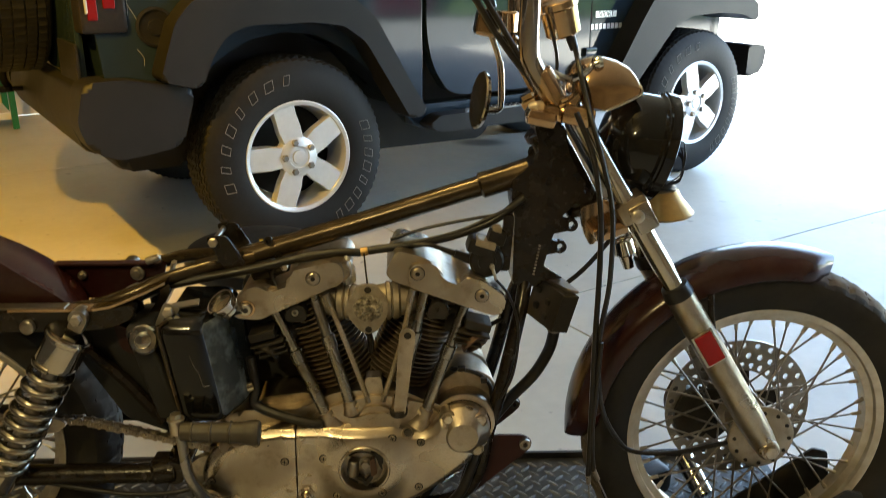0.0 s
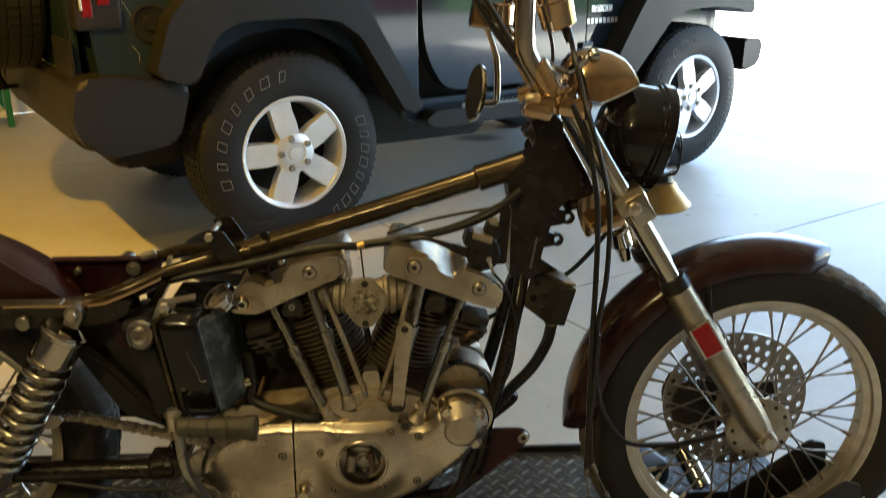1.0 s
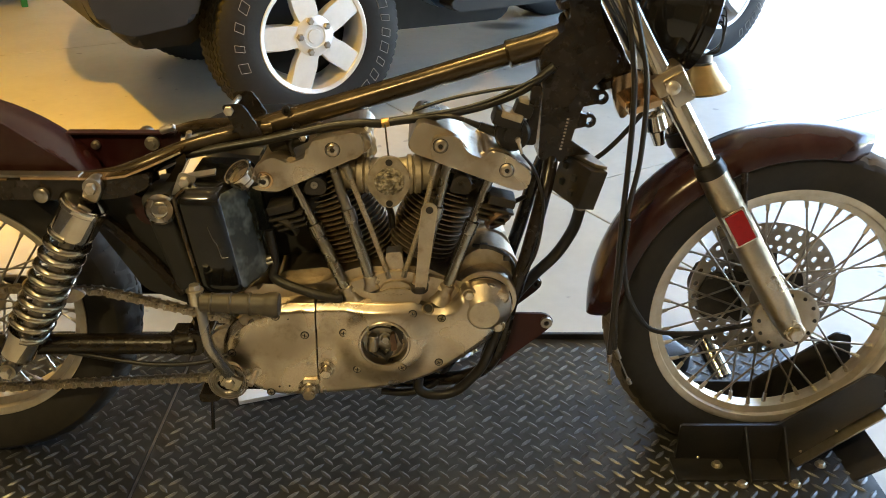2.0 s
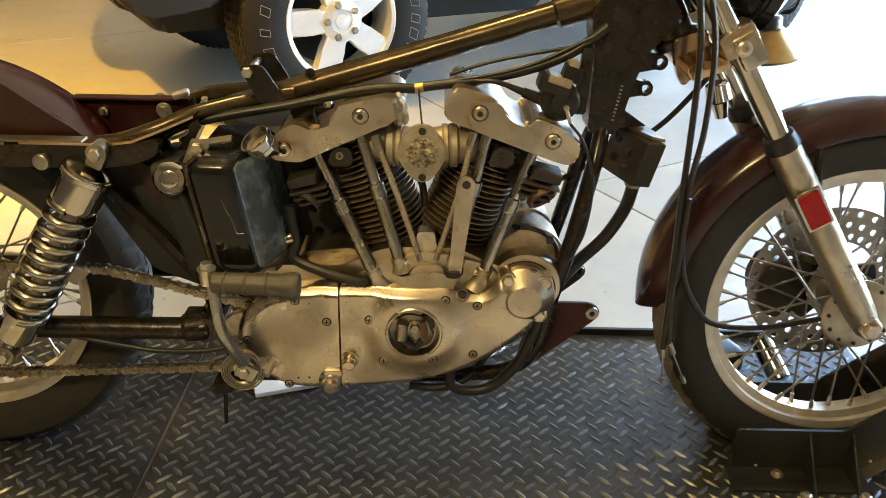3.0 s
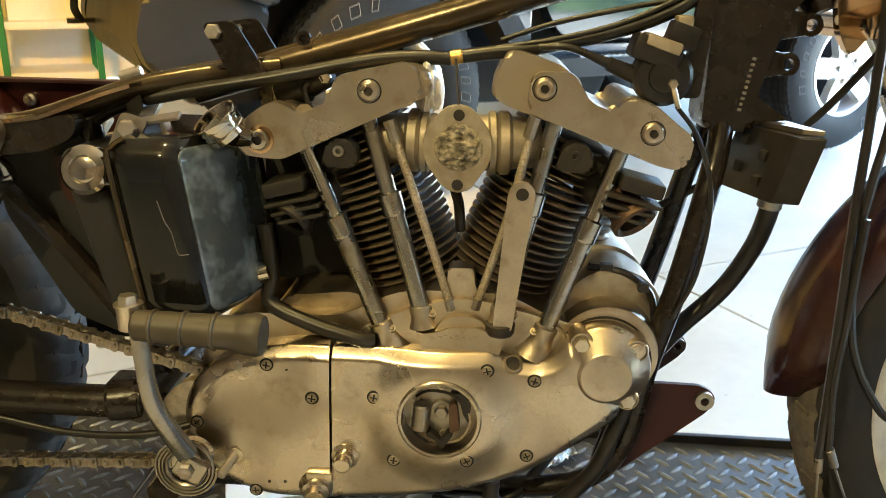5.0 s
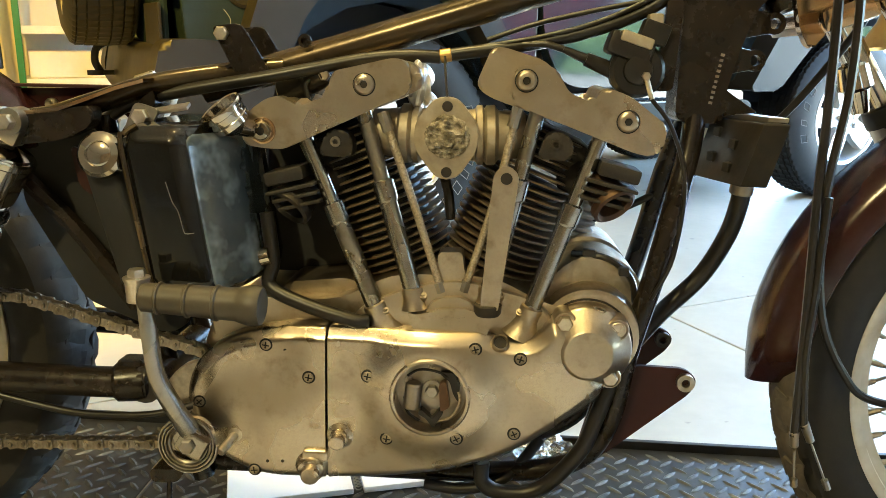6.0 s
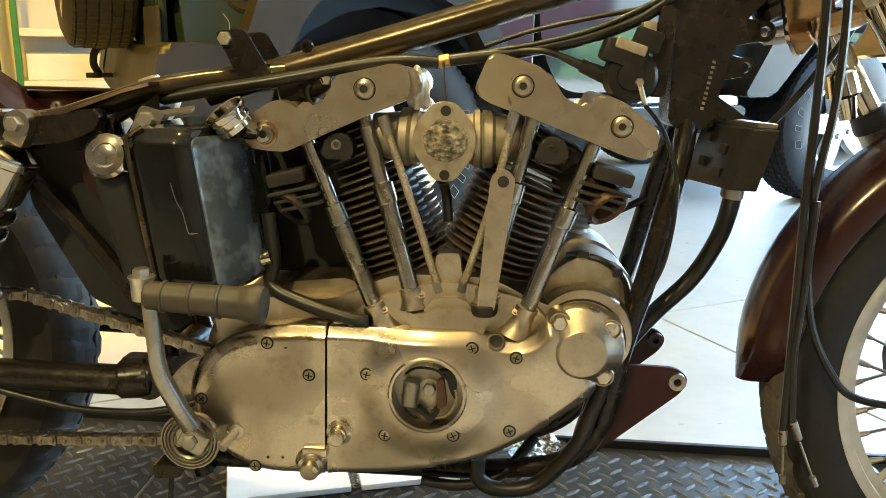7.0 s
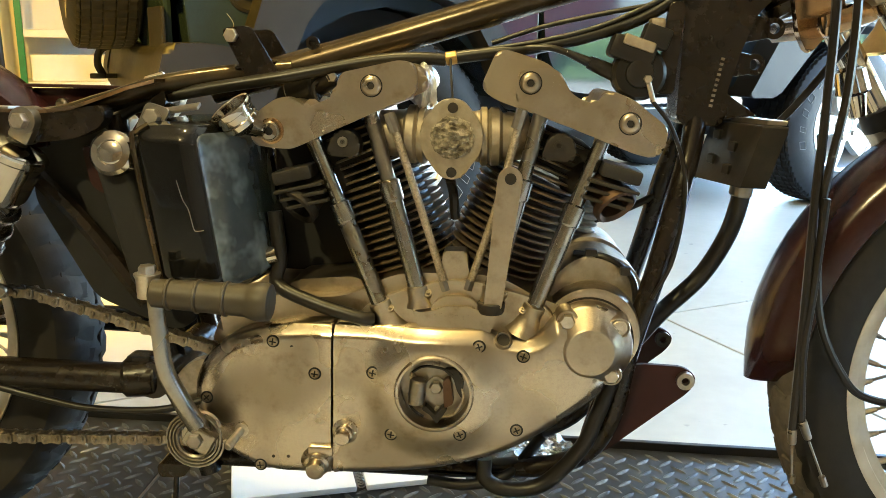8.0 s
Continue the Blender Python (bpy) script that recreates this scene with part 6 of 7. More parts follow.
        m2 = Matrix.Translation(q - ORIGIN[wheel.name]) @ (-d).to_track_quat("Z", "Y").to_matrix().to_4x4()
        piece("nipple", nip_me, wheel, m2)
    return wheel


FRONT = (0.7315, 0.0, 0.3665)
front_wheel = spoked_wheel("front_wheel", FRONT, 0.329, 0.096, 0.248, "front wheel with a dusty black tyre", 0.062)
REAR = (-0.785, 0.0, 0.372)
rear_wheel = spoked_wheel("rear_wheel", REAR, 0.312, 0.118, 0.226, "rear wheel with a dusty black tyre", 0.080)
# drilled brake disc: cells with a round hole each
bm = B()
rows_r = [0.082, 0.103, 0.124, 0.146]
cells = 30
for j in range(3):
    for i in range(cells):
        off = 0.5 * (j % 2)
        a0, a1 = 2 * math.pi * (i + off) / cells, 2 * math.pi * (i + 1 + off) / cells
        r0, r1 = rows_r[j], rows_r[j + 1]
        am, rm = (a0 + a1) / 2, (r0 + r1) / 2
        edge = [(a0, r0), (am, r0), (a1, r0), (a1, rm), (a1, r1), (am, r1), (a0, r1), (a0, rm)]
        hole = []
        for a, r in edge:
            dx, dy = (a - am) * rm, r - rm
            k = 0.0062 / math.hypot(dx, dy)
            hole.append((am + dx * k / rm, rm + dy * k))
        lo = [bm.verts.new((FRONT[0] + math.cos(a) * r, 0.070, FRONT[2] + math.sin(a) * r)) for a, r in edge]
        hi = [bm.verts.new((FRONT[0] + math.cos(a) * r, 0.070, FRONT[2] + math.sin(a) * r)) for a, r in hole]
        for k in range(8):
            bm.faces.new((lo[k], lo[(k + 1) % 8], hi[(k + 1) % 8], hi[k]))
bmesh.ops.remove_doubles(bm, verts=bm.verts, dist=1e-5)
disc = part("brake_disc", bm, STEEL, front_wheel, "drilled steel brake disc", smooth=0)
thick = disc.modifiers.new("thick", "SOLIDIFY")
thick.thickness = 0.005
bm = B()
for i in range(5):
    a = 2 * math.pi * i / 5 + 0.3
    d = V(math.cos(a), 0, math.sin(a))
    s = V(-math.sin(a), 0, math.cos(a))
    c = V(*FRONT) + V(0, 0.070, 0)
    pts = [c + d * 0.03 - s * 0.022, c + d * 0.03 + s * 0.022, c + d * 0.088 + s * 0.016, c + d * 0.088 - s * 0.016]
    slab(bm, [(p.x, p.z) for p in pts], 0.068, 0.074, 0.001)
rod(bm, (FRONT[0], 0.05, FRONT[2]), (FRONT[0], 0.075, FRONT[2]), 0.045, None, 28)
part("disc_carrier", bm, IRON, disc)
bm = B()
lathe(bm, [(0, 0.030), (0.004, 0.061), (0.012, 0.063), (0.016, 0.058), (0.018, 0.03)], (FRONT[0], -0.042, FRONT[2]), RIGHT, 36)
drum = part("speedometer_drive", bm, CAST, front_wheel, "round cast hub cover with rivets")
for i in range(12):
    a = 2 * math.pi * i / 12
    bm = B()
    lathe(bm, [(0, 0.004), (0.003, 0.003)], (FRONT[0] + math.cos(a) * 0.052, -0.0585, FRONT[2] + math.sin(a) * 0.052), RIGHT, 8)
    part("rivet", bm, IRON, drum)
bm = B()
slab(bm, rounded([(0.60, 0.36), (0.62, 0.41), (0.67, 0.40), (0.69, 0.34), (0.655, 0.295), (0.61, 0.31)], 0.015), 0.055, 0.13, 0.01)
part("brake_caliper", bm, IRON, bike, "black brake caliper")

# front fork: two legs, triple clamps
RAKE = V(0.533, 0, -0.846)
for side in (-1, 1):
    y = 0.092 * side
    t0 = V(0.330, y, 0.995)
    at = lambda d: t0 + RAKE * d
    bm = B()
    rod(bm, at(0.0), at(0.44), 0.0175, None, 22)
    leg = part("fork_tube", bm, CHROME, bike, "chrome fork tube")
    bm = B()
    low = V(0.7235, y, 0.3715)
    top = at(0.385)
    d = (low - top).normalized()
    n = (low - top).length
    lathe(bm, [(0, 0.020), (0.004, 0.0245), (0.03, 0.0245), (0.034, 0.0255), (0.12, 0.0255), (n - 0.06, 0.0262), (n - 0.02, 0.024), (n + 0.012, 0.020), (n + 0.018, 0.012)], top, d, 26)
    rod(bm, low + V(0, -0.012 * side, 0), low + V(0, 0.024 * side, 0), 0.021, 0.019, 20, 0.003)
    slider = part("fork_slider", bm, CAST, leg, "dull alloy fork slider")
    bm = B()
    hexhead(bm, low + V(0, 0.024 * side, 0), (0, side, 0), 0.013, 0.007)
    hexhead(bm, low + V(-0.008, 0.026 * side, 0.026), (0, side, 0), 0.005, 0.005)
    part("axle_nut", bm, BOLT, slider)
    bm = B()
    lathe(bm, [(0, 0.0185), (0.002, 0.0235), (0.018, 0.0262), (0.024, 0.0262), (0.026, 0.020)], top - d * 0.02, d, 24)
    part("dust_seal", bm, HOSE, slider)
    if side < 0:
        c = V(0.5875, y - 0.029, 0.5805)
        m = Matrix.Translation(c) @ pose(0, 0, 0, 0, math.degrees(math.atan2(0.533, 0.846)) * -1, 0)
        bm = B()
        box(bm, (0, 0, 0), (0.040, 0.006, 0.066), 0.003)
        bmesh.ops.transform(bm, matrix=m, verts=bm.verts)
        part("reflector_frame", bm, CHROME, slider)
        bm = B()
        box(bm, (0, -0.004, 0), (0.032, 0.005, 0.058), 0.002)
        bmesh.ops.transform(bm, matrix=m, verts=bm.verts)
        part("reflector", bm, REFLECTOR, slider, "red rectangular side reflector")
        bm = B()
        box(bm, at(0.216) + V(0.012, -0.004, 0.0), (0.036, 0.050, 0.052), 0.006, pose(0, 0, 0, 0, -32, 0))
        pinch = part("lower_clamp", bm, CHROME, leg, "chrome fork pinch clamp")
        bm = B()
        lathe(bm, [(0, 0.011), (0.004, 0.011), (0.006, 0.008), (0.006, 0.004), (0.003, 0.004)], at(0.212) + V(0.002, -0.029, 0.0), RIGHT, 18)
        part("bolt", bm, BOLT, pinch)
    bm = B()
    box(bm, at(0.203) + V(0.004, 0.004, 0), (0.055, 0.052, 0.040), 0.010, pose(0, 0, 0, 0, -32, 0))
    part("lower_fork_clamp", bm, CAST, leg)
    bm = B()
    box(bm, at(0.02), (0.056, 0.054, 0.034), 0.012, pose(0, 0, 0, 0, 12, 0))
    lathe(bm, [(0, 0.018), (0.004, 0.0205), (0.014, 0.0205), (0.016, 0.012), (0.020, 0.012)], at(0.006), -RAKE, 6)
    part("fork_clamp", bm, WARMCHROME, leg)
bm = B()
box(bm, (0.315, 0, 0.978), (0.060, 0.20, 0.026), 0.010, pose(0, 0, 0, 0, 12, 0))
lathe(bm, [(0, 0.026), (0.012, 0.026), (0.015, 0.02), (0.022, 0.019)], (0.288, 0, 0.985), (-0.533, 0, 0.846), 6)
box(bm, (0.285, -0.08, 0.972), (0.05, 0.05, 0.028), 0.011, pose(0, 0, 0, 0, 12, 0))
top_clamp = part("top_clamp", bm, WARMCHROME, bike, "polished top fork clamp, warm reflection in its colour")
bm = B()
lathe(bm, [(0, 0.014), (0.01, 0.014), (0.013, 0.010)], (0.278, -0.085, 0.984), (-0.2, 0, 1), 6)
part("clamp_nut", bm, BOLT, top_clamp)
bm = B()
box(bm, (0.410, 0, 0.783), (0.06, 0.20, 0.026), 0.010, pose(0, 0, 0, 0, -20, 0))
slab(bm, rounded([(0.362, 0.815), (0.41, 0.832), (0.42, 0.79), (0.385, 0.745), (0.372, 0.768)], 0.008), -0.06, -0.045, 0.004)
part("bottom_clamp", bm, WARMCHROME, bike, "grimy lower fork clamp")
# front fender
front_fender = fender(bike, FRONT, 0.350, 71.5, 182, 0.060, "front_fender", "deep maroon front mudguard")
for s in (-1, 1):
    bm = B()
    sweep(bm, [(0.60, 0.072 * s, 0.66), (0.605, 0.082 * s, 0.60), (0.62, 0.080 * s, 0.54)], 0.006, 8)
    part("fender_stay", bm, FRAMEBLACK, front_fender)
# headlamp with its nacelle
hl_way = V(0.97, 0, -0.24)
hl = V(0.405, -0.0, 0.932)
bm = B()
lathe(bm, [(0.0, 0.02), (0.006, 0.050), (0.022, 0.074), (0.045, 0.084), (0.080, 0.087), (0.084, 0.092), (0.098, 0.092), (0.102, 0.086), (0.098, 0.080)], hl, hl_way, 40, True)
lampshell = part("headlamp", bm, GLOSSBLACK, bike, "gloss black round headlamp")
bm = B()
lathe(bm, [(0.088, 0.0925), (0.090, 0.0955), (0.106, 0.0955), (0.109, 0.090), (0.107, 0.082), (0.104, 0.084)], hl, hl_way, 40, False)
part("bezel", bm, GLOSSBLACK, lampshell)
bm = B()
lathe(bm, [(0.096, 0.083), (0.106, 0.060), (0.110, 0.030), (0.111, 0.001)], hl, hl_way, 36, False)
part("lens", bm, CHROME, lampshell)
bm = B()
loops = []
for x, w, z0, z1 in ((0.336, 0.016, 1.012, 1.024), (0.341, 0.036, 1.004, 1.042), (0.352, 0.049, 0.994, 1.055), (0.372, 0.057, 0.984, 1.062), (0.395, 0.060, 0.980, 1.063), (0.418, 0.060, 0.989, 1.058), (0.438, 0.059, 0.998, 1.048), (0.448, 0.058, 1.003, 1.038), (0.453, 0.056, 1.006, 1.028)):
    arc = [(w * math.copysign(abs(math.cos(a)) ** 0.7, math.cos(a)), z0 + (z1 - z0) * math.sin(a) ** 0.75) for a in (math.pi * k / 20 for k in range(21))]
    loops.append([bm.verts.new((x, y, z)) for y, z in arc] + [bm.verts.new((x, y * 0.93, z0 + (z - z0) * 0.9)) for y, z in reversed(arc)])
rings(bm, loops)
visor = part("headlamp_visor", bm, WARMCHROME, lampshell, "chrome visor over the headlamp, warm reflection in its colour")
bm = B()
sweep(bm, [(0.452, -0.030, 1.0265), (0.4535, -0.052, 1.016), (0.4525, -0.0565, 1.006), (0.425, -0.060, 0.992), (0.397, -0.0605, 0.980)], 0.0028, 8, 5)
part("visor_rim", bm, CHROME, visor, "bright rolled rim")
rng = random.Random(3)
bm = B()
for k in range(7):
    p0 = hl + hl_way * 0.108 + V(0, -0.03, 0.0)
    sweep(bm, [p0, p0 + V(0.022 + 0.01 * rng.random(), -0.01, 0.03 * (rng.random() - 0.3)), p0 + V(0.026, -0.012 - 0.01 * rng.random(), -0.03 - 0.02 * rng.random()), p0 + V(0.004, -0.012, -0.055)], 0.0012, 5)
part("loose_wires", bm, HOSE, lampshell, "tangle of thin black wires")
# turn signal: brass bell on a black stem
bm = B()
rod(bm, (0.545, 0.115, 0.88), (0.548, 0.115, 0.825), 0.016, None, 16, 0.002)
lathe(bm, [(0, 0.026), (0.004, 0.031), (0.018, 0.032), (0.02, 0.026)], (0.549, 0.115, 0.828), (0, 0, -1), 20)
part("signal_stem", bm, HOSE, bike, "black rubber lamp stem")
bm = B()
lathe(bm, [(0, 0.030), (0.016, 0.037), (0.032, 0.049), (0.043, 0.056), (0.046, 0.059), (0.050, 0.056), (0.048, 0.05)], (0.556, 0.115, 0.805), (0.10, 0, -1), 30)
part("signal_bell", bm, BRASS, bike, "yellowed brass lamp bell")
# small hydraulic fitting behind the fork
bm = B()
lathe(bm, [(0, 0.010), (0.004, 0.018), (0.03, 0.020), (0.034, 0.014), (0.06, 0.010)], (0.462, 0.03, 0.735), (0.3, 0, -1), 18)
part("brake_union", bm, CHROME, bike)

# handlebar, risers, gauges, levers
for side in (-1, 1):
    bm = B()
    sweep(bm, [(0.315, 0.07 * side, 0.985), (0.293, 0.07 * side, 1.02), (0.270, 0.075 * side, 1.055), (0.262, 0.082 * side, 1.09), (0.260, 0.10 * side, 1.22), (0.250, 0.11 * side, 1.34), (0.20, 0.16 * side, 1.42), (0.11, 0.33 * side, 1.43)], 0.0165 if side < 0 else 0.0145, 18)
    part("handlebar", bm, BARCHROME, bike, "tall chrome handlebar upright")
    bm = B()
    rod(bm, (0.318, 0.07 * side, 0.985), (0.282, 0.07 * side, 1.045), 0.021, 0.019, 18, 0.003)
    part("riser", bm, WARMCHROME, bike)
bm = B()
lathe(bm, [(0, 0.024), (0.004, 0.029), (0.045, 0.031), (0.048, 0.034), (0.058, 0.034), (0.060, 0.031), (0.056, 0.028)], (0.328, -0.02, 1.098), (-0.30, -0.16, 1), 30)
speedo = part("speedometer", bm, WARMCHROME, bike, "small chrome speedometer can")
bm = B()
rod(bm, (0.335, -0.02, 1.105), (0.345, -0.03, 1.075), 0.009, 0.007, 12)
sweep(bm, [(0.345, -0.03, 1.08), (0.350, -0.08, 1.03), (0.358, -0.12, 0.98), (0.381, -0.138, 0.90), (0.399, -0.14, 0.82), (0.402, -0.138, 0.71), (0.394, -0.136, 0.63), (0.395, -0.125, 0.565), (0.408, -0.12, 0.469), (0.439, -0.115, 0.406), (0.475, -0.11, 0.374), (0.56, -0.095, 0.362), (0.66, -0.07, 0.366)], 0.0045, 8)
part("speedometer_cable", bm, HOSE, speedo)
bm = B()
box(bm, (0.208, 0.03, 1.115), (0.045, 0.05, 0.045), 0.008, pose(0, 0, 0, 0, 10, 0))
lathe(bm, [(0, 0.022), (0.03, 0.024), (0.034, 0.020)], (0.238, 0.05, 1.10), (0, 0, 1), 22)
box(bm, (0.262, 0.02, 1.075), (0.05, 0.03, 0.02), 0.005, pose(0, 0, 0, 0, 40, 0))
part("switch_block", bm, WARMCHROME, bike, "chrome switch and cable clamps, warm reflection in their colour")
bm = B()
for k in range(5):
    lathe(bm, [(-0.002, 0.006), (0, 0.010), (0.002, 0.006)], (0.255 + 0.008 * k, -0.02, 1.085 - 0.012 * k), (0.5, 0, -0.85), 10)
sweep(bm, [(0.225, -0.03, 1.10), (0.27, -0.03, 1.05), (0.30, -0.03, 1.0), (0.32, -0.02, 0.985)], 0.006, 8)
sweep(bm, [(0.29, -0.05, 1.05), (0.33, -0.05, 1.03), (0.36, -0.045, 1.04), (0.375, -0.04, 1.05)], 0.006, 8)
part("spring_clutter", bm, CHROME, bike, "bright spring and lever bits")
bm = B()
lathe(bm, [(0, 0.004), (0.004, 0.011), (0.011, 0.013), (0.018, 0.010)], (0.372, -0.04, 1.052), (1, 0, 0.2), 14)
part("lever_ball", bm, CHROME, bike)
WIRES = [
    ([(0.12, -0.03, 1.24), (0.17, -0.03, 1.17), (0.215, -0.035, 1.10), (0.262, -0.05, 1.04), (0.31, -0.06, 0.99)], 0.0055),
    ([(0.165, -0.01, 1.26), (0.185, -0.015, 1.18), (0.225, -0.03, 1.11), (0.27, -0.05, 1.04), (0.315, -0.06, 0.985)], 0.005),
    ([(0.205, 0.0, 1.26), (0.195, 0.0, 1.20), (0.21, -0.01, 1.14)], 0.008),
    ([(0.30, -0.04, 1.12), (0.315, -0.04, 1.06), (0.31, -0.04, 1.0)], 0.003),
    ([(0.335, -0.12, 0.985), (0.362, -0.132, 0.92), (0.377, -0.135, 0.85), (0.384, -0.132, 0.78), (0.386, -0.130, 0.68), (0.385, -0.132, 0.60), (0.386, -0.136, 0.47), (0.387, -0.138, 0.34)], 0.0048),
    ([(0.395, -0.137, 0.60), (0.392, -0.139, 0.50), (0.389, -0.140, 0.43), (0.396, -0.138, 0.35)], 0.0042),
]
for pts, r in WIRES:
    bm = B()
    sweep(bm, pts, r, 8)
    part("control_cable", bm, HOSE, bike, "black control cable")
for p, q in (((0.387, -0.138, 0.345), (0.394, -0.134, 0.285)), ((0.396, -0.138, 0.355), (0.430, -0.128, 0.282))):
    bm = B()
    p, q = V(*p), V(*q)
    rod(bm, p, p.lerp(q, 0.30), 0.0052, 0.0044, 12, 0.0006)
    rod(bm, p.lerp(q, 0.35), q, 0.0014, None, 6)
    rod(bm, p.lerp(q, 0.95), p.lerp(q, 1.1), 0.004, None, 8)
    part("cable_end", bm, STEEL, bike, "bare cable end fitting")
# mirror hanging from the left bar
bm = B()
sweep(bm, [(0.21, 0.06, 1.11), (0.232, 0.06, 1.05), (0.236, 0.06, 0.985), (0.232, 0.06, 0.965), (0.205, 0.05, 0.965)], 0.006, 10)
mirror_arm = part("mirror_stem", bm, CHROME, bike, "bent chrome mirror stem")
bm = B()
lathe(bm, [(-0.006, 0.03), (-0.003, 0.047), (0.003, 0.050), (0.006, 0.048)], (0, 0, 0), (0, 0, 1), 36)
mm = Matrix.Translation((0.198, 0.03, 0.985)) @ pose(0, 0, 0, 0, -80, 10)
bmesh.ops.transform(bm, matrix=mm, verts=bm.verts)
part("mirror", bm, CHROME, mirror_arm, "round mirror on the stem")

# ---- the parked off-roader behind: x forward from its rear axle, y to its far side, z up ----
jeep = thing("off_roader", (-0.404, 2.187, 0.0), 32.3, under=Matrix.Scale(ROOM, 4), label="dark blue-grey two-door off-roader parked in the garage", category="car", local=True)
WB, TRACK, HUBZ = 2.437, 1.58, 0.402


def arch_cut(cx, r, z0, n=10):
    return [(cx + r * math.cos(t), HUBZ + 0.03 + r * math.sin(t)) for t in (math.pi * (1 - k / n) for k in range(n + 1)) if HUBZ + 0.03 + r * math.sin(t) > z0]


# tub: rear quarter with its wheel opening
bm = B()
rear_side = [(-0.70, 0.66), (-0.47, 0.66)] + arch_cut(0.0, 0.475, 0.66) + [(0.50, 0.56), (0.655, 0.54), (0.655, 1.27), (-0.72, 1.27), (-0.74, 1.20)]
slab(bm, rear_side, 0.085, 1.555, 0.010)
tub = part("rear_body", bm, CARPAINT, jeep, "dark blue-grey painted rear quarter with scrapes")
bm = B()
slab(bm, rounded([(-0.60, 1.27), (-0.56, 1.76), (-0.50, 1.80), (1.45, 1.80), (1.50, 1.76), (1.68, 1.27)], 0.03), 0.13, 1.51, 0.02)
part("hard_top", bm, BLACKPLASTIC, jeep, "black hard top")
bm = B()
slab(bm, rounded([(-0.48, 1.34), (-0.45, 1.70), (0.55, 1.70), (0.58, 1.34)], 0.04), 0.120, 0.126)
part("side_window", bm, SMOKED, jeep)
bm = B()
slab(bm, rounded([(0.72, 1.32), (0.74, 1.70), (1.35, 1.70), (1.52, 1.32)], 0.04), 0.120, 0.126)
part("door_window", bm, SMOKED, jeep)
bm = B()
slab(bm, rounded([(0.670, 1.265), (1.655, 1.265), (1.655, 0.62), (1.60, 0.575), (0.86, 0.575), (0.78, 0.60), (0.70, 0.72), (0.670, 0.86)], [0.02, 0.02, 0.03, 0.05, 0.05, 0.08, 0.10, 0.10], 6), 0.078, 0.14, 0.008)
door = part("door", bm, CARPAINT, jeep, "dark blue-grey door")
bm = B()
slab(bm, rounded([(0.73, 1.16), (0.87, 1.16), (0.87, 1.11), (0.73, 1.11)], 0.02), 0.070, 0.080, 0.004)
lathe(bm, [(0, 0.016), (0.012, 0.014), (0.014, 0.01)], (0.71, 0.078, 1.075), (0, -1, 0), 16)
part("door_handle", bm, BLACKPLASTIC, door)
bm = B()
box(bm, (1.66, 0.072, 1.09), (0.085, 0.03, 0.05), 0.010)
part("hinge", bm, CARPAINT, door)
bm = B()
box(bm, (1.66, 0.072, 0.72), (0.085, 0.03, 0.05), 0.010)
part("hinge", bm, CARPAINT, door)
bm = B()
slab(bm, [(0.655, 0.62), (1.70, 0.60), (1.70, 1.26), (0.655, 1.26)], 0.16, 1.50)
part("cabin_floor", bm, UNDER, jeep)
bm = B()
slab(bm, [(1.665, 0.56), (1.78, 0.62), (1.93, 0.86)] + [(2.05, 1.0), (2.02, 1.24), (1.95, 1.27), (1.665, 1.27)], 0.085, 1.555, 0.010)
part("cowl", bm, CARPAINT, jeep, "dark blue-grey cowl side")
bm = B()
slab(bm, rounded([(1.98, 0.90), (1.98, 1.235), (2.50, 1.215), (2.86, 1.17), (2.90, 1.12), (2.90, 0.62), (2.60, 0.62)], 0.03), 0.30, 1.34, 0.03, 3)
hood = part("hood", bm, CARPAINT, jeep, "dark blue-grey bonnet")
bm = B()
box(bm, (2.62, 0.295, 1.14), (0.05, 0.02, 0.07), 0.006)
part("hood_latch", bm, BLACKPLASTIC, hood)
bm = B()
lathe(bm, [(0, 0.020), (0.008, 0.020), (0.010, 0.010)], (1.76, 0.084, 1.03), (0, -1, 0), 16)
part("antenna_base", bm, BLACKPLASTIC, jeep)
bm = B()
rod(bm, (1.76, 0.072, 1.03), (1.73, 0.072, 1.75), 0.003, 0.0015, 6)
part("antenna", bm, BLACKPLASTIC, jeep)
bm = B()
box(bm, (1.765, 0.0825, 0.905), (0.145, 0.004, 0.030), 0.001)
badge = part("badge", bm, BADGE, jeep, "bright badge with dark lettering")
word = bpy.data.curves.new("lettering", "FONT")
word.body, word.size, word.align_x, word.align_y, word.extrude = "SPORT", 0.036, "CENTER", "CENTER", 0.0006
word.materials.append(BLACKPLASTIC)
word_ob = new("lettering", word)
word_ob.parent = badge
word_ob.matrix_basis = pose(1.765, 0.0800, 0.905, 90, 0, 0)
for k in range(8):
    bm = B()
    box(bm, (1.675 + 0.028 * k, 0.0825, 0.845), (0.020, 0.003, 0.026), 0.001)
    part("badge_bar", bm, BADGE, jeep, "small bright badge bar")
# wheel arch flares
bm = B()
rear_flare = [(-0.545, 0.755), (-0.475, 0.955), (-0.40, 1.035), (-0.28, 1.062), (0.02, 1.060), (0.24, 1.030), (0.345, 0.950), (0.50, 0.69), (0.605, 0.535), (0.515, 0.510), (0.42, 0.66), (0.295, 0.855), (0.20, 0.920), (0.06, 0.938), (-0.20, 0.938), (-0.285, 0.905), (-0.345, 0.83), (-0.395, 0.715)]
slab(bm, rounded(rear_flare, 0.03), -0.045, 0.10, 0.018, 3)
part("rear_flare", bm, FLARE, jeep, "grained dark grey plastic wheel arch flare")
bm = B()
